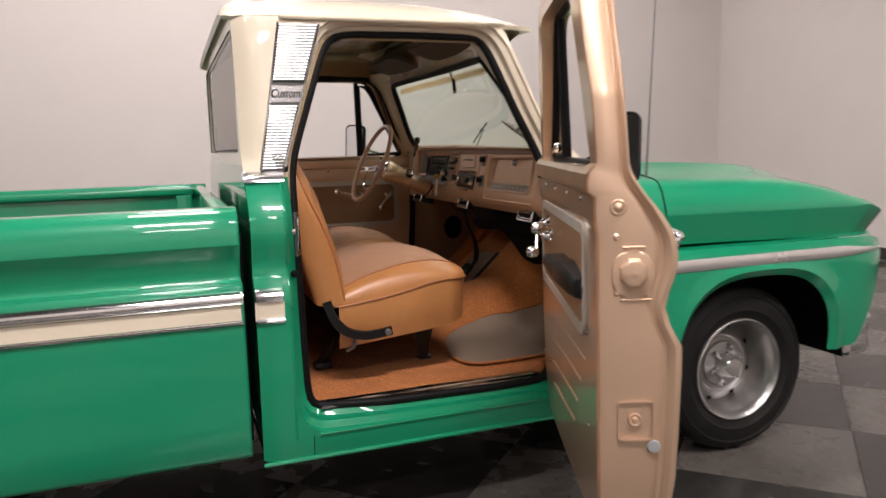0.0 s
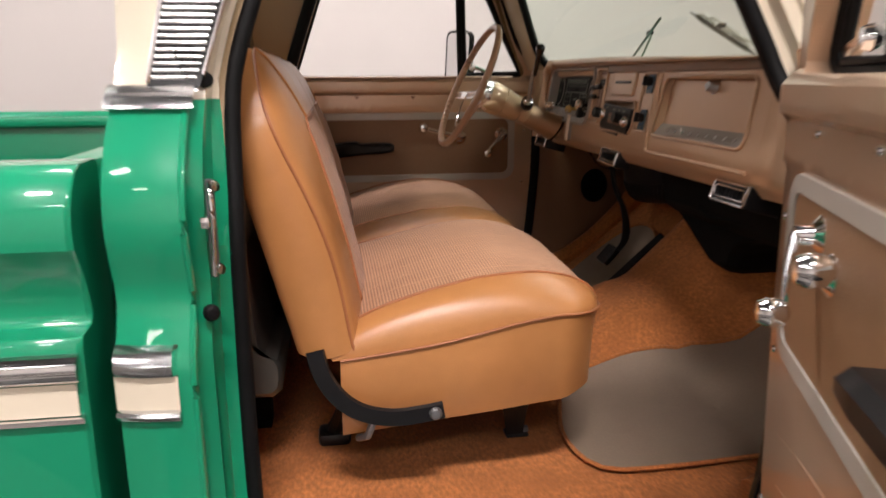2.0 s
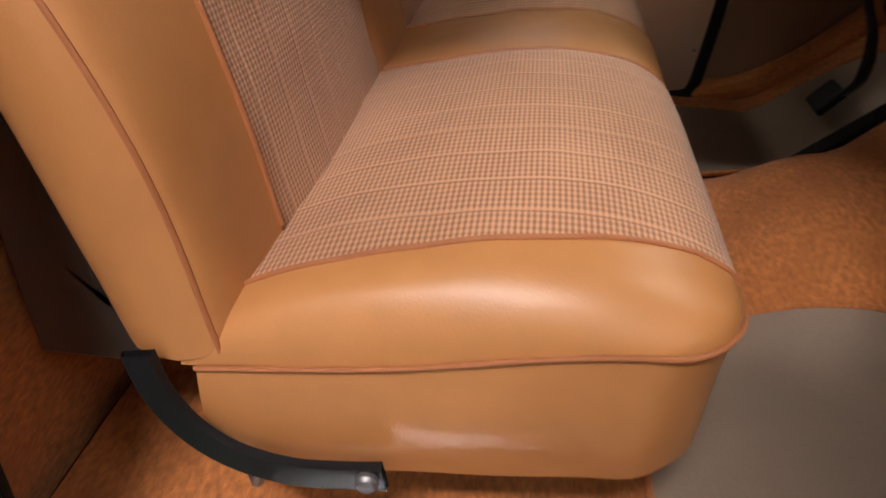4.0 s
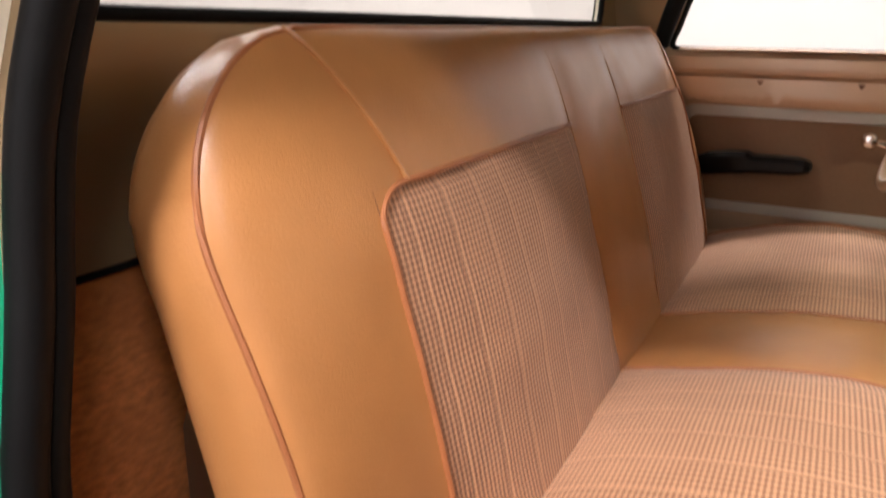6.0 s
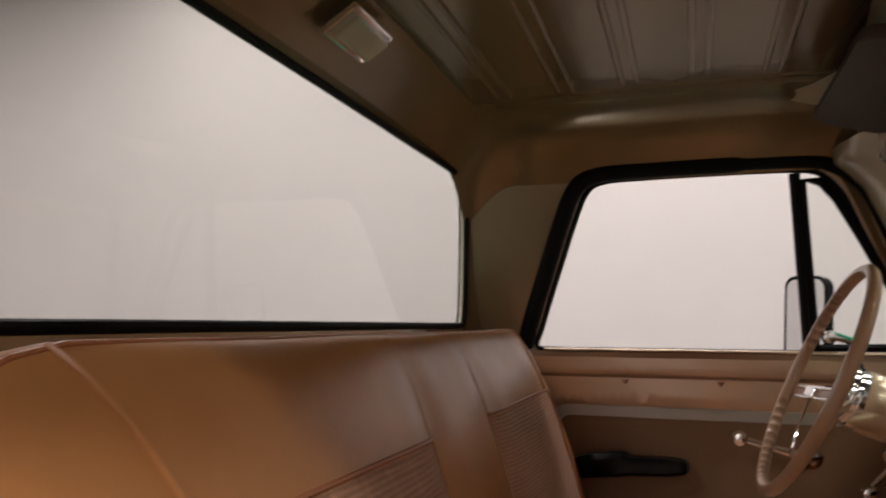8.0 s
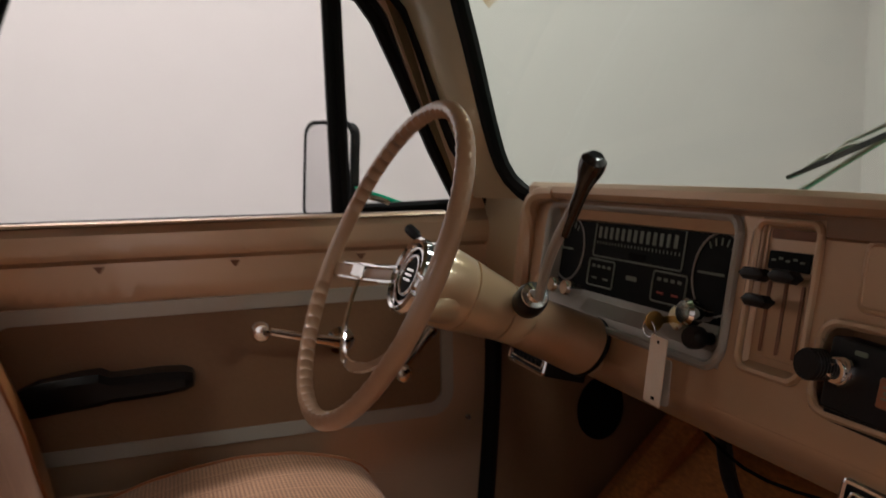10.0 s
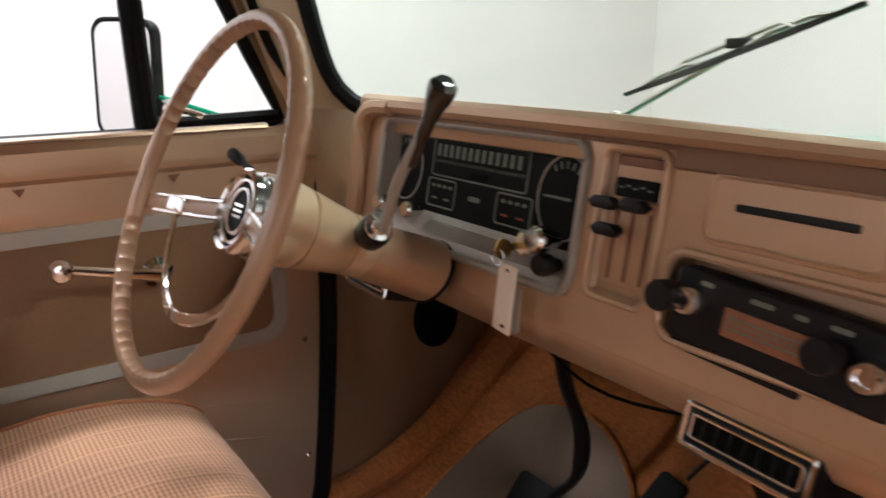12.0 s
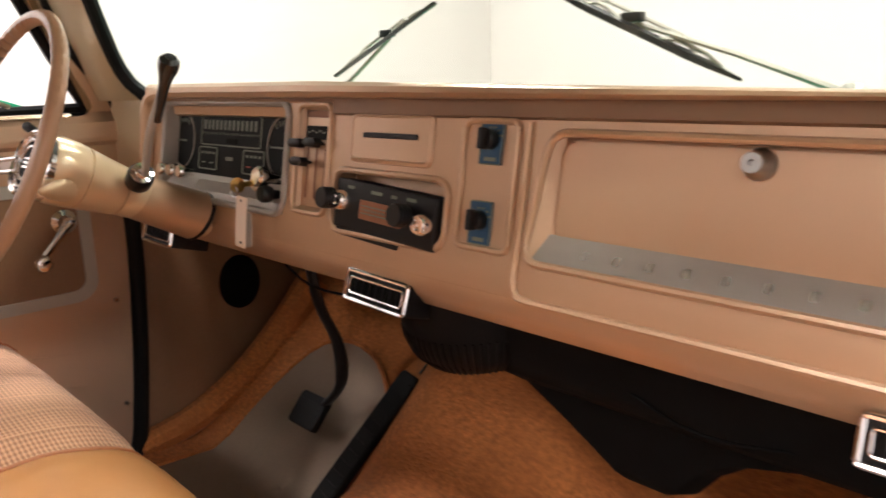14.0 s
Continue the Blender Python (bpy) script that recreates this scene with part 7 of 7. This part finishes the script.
wiper((-0.53, 1.236), (-0.430, 1.250), (-0.235, 1.350))
# dome lamp over the rear window
dl = thing("dome_lamp", (-0.05, -0.02, 1.66), "small rectangular cab lamp over the rear window, unlit", "lamp")
m = framed((-0.045, -0.02, 1.668), (0.55, 0, -0.83), (0.83, 0, 0.55))
part("base", slab(rrect(0.125, 0.06, 0.006), m @ Matrix.Translation((0, 0, -0.006)), 0.008, 0.002), CHROME, dl)
part("lens", slab(rrect(0.105, 0.042, 0.005), m, 0.012, 0.005), shader("lamp_lens", (0.62, 0.58, 0.48), 0.3, coat=0.5, noise=0.05, scale=30), dl)

# ---- trim on the cab ----
b = mesh()
def vent_x(z):
    """Front and rear edge of the ribbed pillar panel at a height."""
    return lerp([(1.178, -0.090), (1.45, -0.036), (1.63, -0.003)], z), lerp([(1.178, -0.024), (1.205, -0.018), (1.45, 0.060), (1.63, 0.118)], z)


pv = part("pillar_panel", grid([[(lambda x0, x1: (x0 + (x1 - x0) * u, -(half(z) + 0.0035), z))(*vent_x(z)) for u in np.linspace(0, 1, 6)] for z in np.linspace(1.192, 1.625, 14)]), BLACK, truck, "ribbed bright pillar panel with script badge")
for k in range(48):
    z = 1.2064 + 0.0088 * k
    if 1.387 < z < 1.453:
        continue
    x0, x1 = vent_x(z)
    part("slat", tube([(x0 + 0.004, -(half(z) + 0.0055), z), (x1 - 0.006, -(half(z) + 0.0055), z)], 0.0024, 8), BRIGHT, pv)
for k, (z0, z1) in enumerate(((1.391, 1.393), (1.447, 1.449))):
    x0, x1 = vent_x(z0)
    part("panel_bar", tube([(x0, -(half(z0) + 0.006), z0), (x1 - 0.002, -(half(z0) + 0.006), z0)], 0.0045, 6), CHROME, pv)
edge = [(vent_x(z)[0], -(half(z) + 0.004), z) for z in np.linspace(1.20, 1.625, 12)]
part("panel_edge", tube(edge, 0.0038, 6), CHROME, pv)
edge = [(vent_x(z)[1], -(half(z) + 0.004), z) for z in np.linspace(1.21, 1.625, 12)]
part("panel_edge", tube(edge, 0.003, 6), CHROME, pv)
rows = []
for z, o in ((1.166, 0.0), (1.168, 0.010), (1.176, 0.013), (1.184, 0.010), (1.187, 0.012), (1.193, 0.009), (1.197, 0.004)):
    rows.append([(x, -(side_y(x, z) + o * 1.3), z) for x in (-0.139, -0.125, -0.11, -0.09, -0.06, -0.034, -0.026)])
part("belt_cap", grid(rows), SATIN, truck, "chrome cap at the belt line")
cu = bpy.data.curves.new("script", "FONT")
cu.offset = 0.0006
cu.body, cu.size, cu.extrude, cu.shear, cu.align_x, cu.align_y = "Custom", 0.0265, 0.0008, 0.35, "CENTER", "CENTER"
tmp = new("script_tmp", cu)
bpy.context.view_layer.update()
me = bpy.data.meshes.new_from_object(tmp)
bpy.data.objects.remove(tmp)
bm_t = bmesh.new()
bm_t.from_mesh(me)
moved(bm_t, framed((0.0, -(half(1.42) + 0.0062), 1.419), (0, -1, 0.17), (0, 0.17, 1)) @ Matrix.Diagonal((1.0, 1.35, 1.0, 1.0)))
part("badge_plate", grid([[(lambda x0, x1: (x0 + (x1 - x0) * u, -(half(z) + 0.0045), z))(*vent_x(z)) for u in (0.02, 0.98)] for z in (1.393, 1.446)]), SATIN, pv)
part("badge", bm_t, BLACK, pv, "script badge reading Custom", keep=True)
# trim plate on the door post
part("post_trim", grid([[(x, -(side_y(x, z) + o * k), z) for x, k in ((-0.136, 0.0), (-0.133, 1), (-0.10, 1.1), (-0.06, 1), (-0.056, 0.0))] for z, o in ((0.836, 0.001), (0.840, 0.010), (0.848, 0.015), (0.856, 0.017), (0.864, 0.015), (0.872, 0.010), (0.876, 0.001))]), SATIN, truck, "chrome door post moulding")
part("post_trim_band", grid([[(x, -(side_y(x, z) + 0.004), z) for x in (-0.136, -0.11, -0.056)] for z in (0.790, 0.815, 0.838)]), CREAM, truck)
part("post_trim", grid([[(x, -(side_y(x, z) + o), z) for x in (-0.136, -0.132, -0.10, -0.06, -0.056)] for z, o in ((0.776, 0.001), (0.779, 0.009), (0.785, 0.012), (0.790, 0.009), (0.793, 0.002))]), SATIN, truck)
for z in (1.203, 0.905):
    part("door_bumper", lathe([(0.011, 0.0), (0.011, 0.008), (0.007, 0.013), (0.0, 0.014)], (-0.018, -(half(z) - 0.018), z), (0.3, -1, 0), 14), RUBBER, truck, "black rubber door stop")
st = part("striker", slab(rrect(0.012, 0.128, 0.005), framed((-0.008, -(half(1.02) - 0.030), 1.018), (0.75, -0.66, 0)), 0.004, 0.0015), STEEL, truck, "bright steel door striker plate")
b = mesh()
tube(smooth_path([(-0.006, -0.926, 1.078), (-0.004, -0.938, 1.066), (-0.003, -0.941, 1.03), (-0.005, -0.936, 0.99), (-0.007, -0.928, 0.958)], 14, False), 0.0032, 8, bm=b)
box(b, (-0.020, -0.936, 1.020), (-0.008, -0.922, 1.036), 0.003)
part("hook", b, CHROME, st, "bright latch hook")
for z in (1.072, 0.964):
    part("bolt", lathe([(0.009, 0.0), (0.009, 0.004), (0.006, 0.010), (0.0, 0.011)], (-0.006, -(half(1.02) - 0.034), z), (0.75, -0.66, 0), 10), CHROME, st)
# aerial
part("aerial", tube([(1.26, -0.80, 1.12), (1.275, -0.80, 1.45), (1.30, -0.80, 1.95)], [0.0045, 0.003, 0.0015], 6), STEEL, truck, "thin steel radio aerial")

# ---- floor tiles, laid diagonally ----
TS = 0.61
tile_mesh = {}
for name, mat in (("light", TILE_A), ("dark", TILE_B)):
    b = slab(rrect(TS - 0.004, TS - 0.004, 0.002, 1), Matrix.Translation((0, 0, -0.003)), 0.003, 0.001)
    finish(b)
    for f in b.faces:
        f.smooth = False
    me = bpy.data.meshes.new("tile_" + name)
    b.to_mesh(me)
    b.free()
    me.materials.append(mat)
    tile_mesh[name] = me
R2 = math.sqrt(0.5)
rest = {"light": mesh(), "dark": mesh()}
for i in range(-22, 22):
    for j in range(-22, 22):
        u, w = 0.88 + TS * (i + 0.5), 2.188 + TS * (j + 0.5)
        x, y = (u + w) * R2, (u - w) * R2
        tone = "dark" if (i + j) % 2 else "light"
        reach = TS * R2
        if X0 + reach < x < X1 - reach and Y0 + reach < y < Y1 - reach and math.hypot(x - 1.6, (y + 0.9) * 1.1) < 5.0:
            ob = new("floor_tile", tile_mesh[tone])
            ob.matrix_world = Matrix.Translation((x, y, GROUND)) @ Matrix.Rotation(radians(45), 4, "Z")
            ob.parent = FLOOR
            ob.matrix_parent_inverse = Matrix.Identity(4)
        elif X0 - reach < x < X1 + reach and Y0 - reach < y < Y1 + reach:
            b = rest[tone]
            pts = [(x + reach * math.cos(a) * 0.993, y + reach * math.sin(a) * 0.993) for a in (0, math.pi / 2, math.pi, -math.pi / 2)]
            b.faces.new([b.verts.new((min(max(px, X0), X1), min(max(py, Y0), Y1), GROUND - 0.0005)) for px, py in pts])
for tone, b in rest.items():
    tagged(part("floor_tile_rest", b, TILE_A if tone == "light" else TILE_B, FLOOR), kind="stuff")
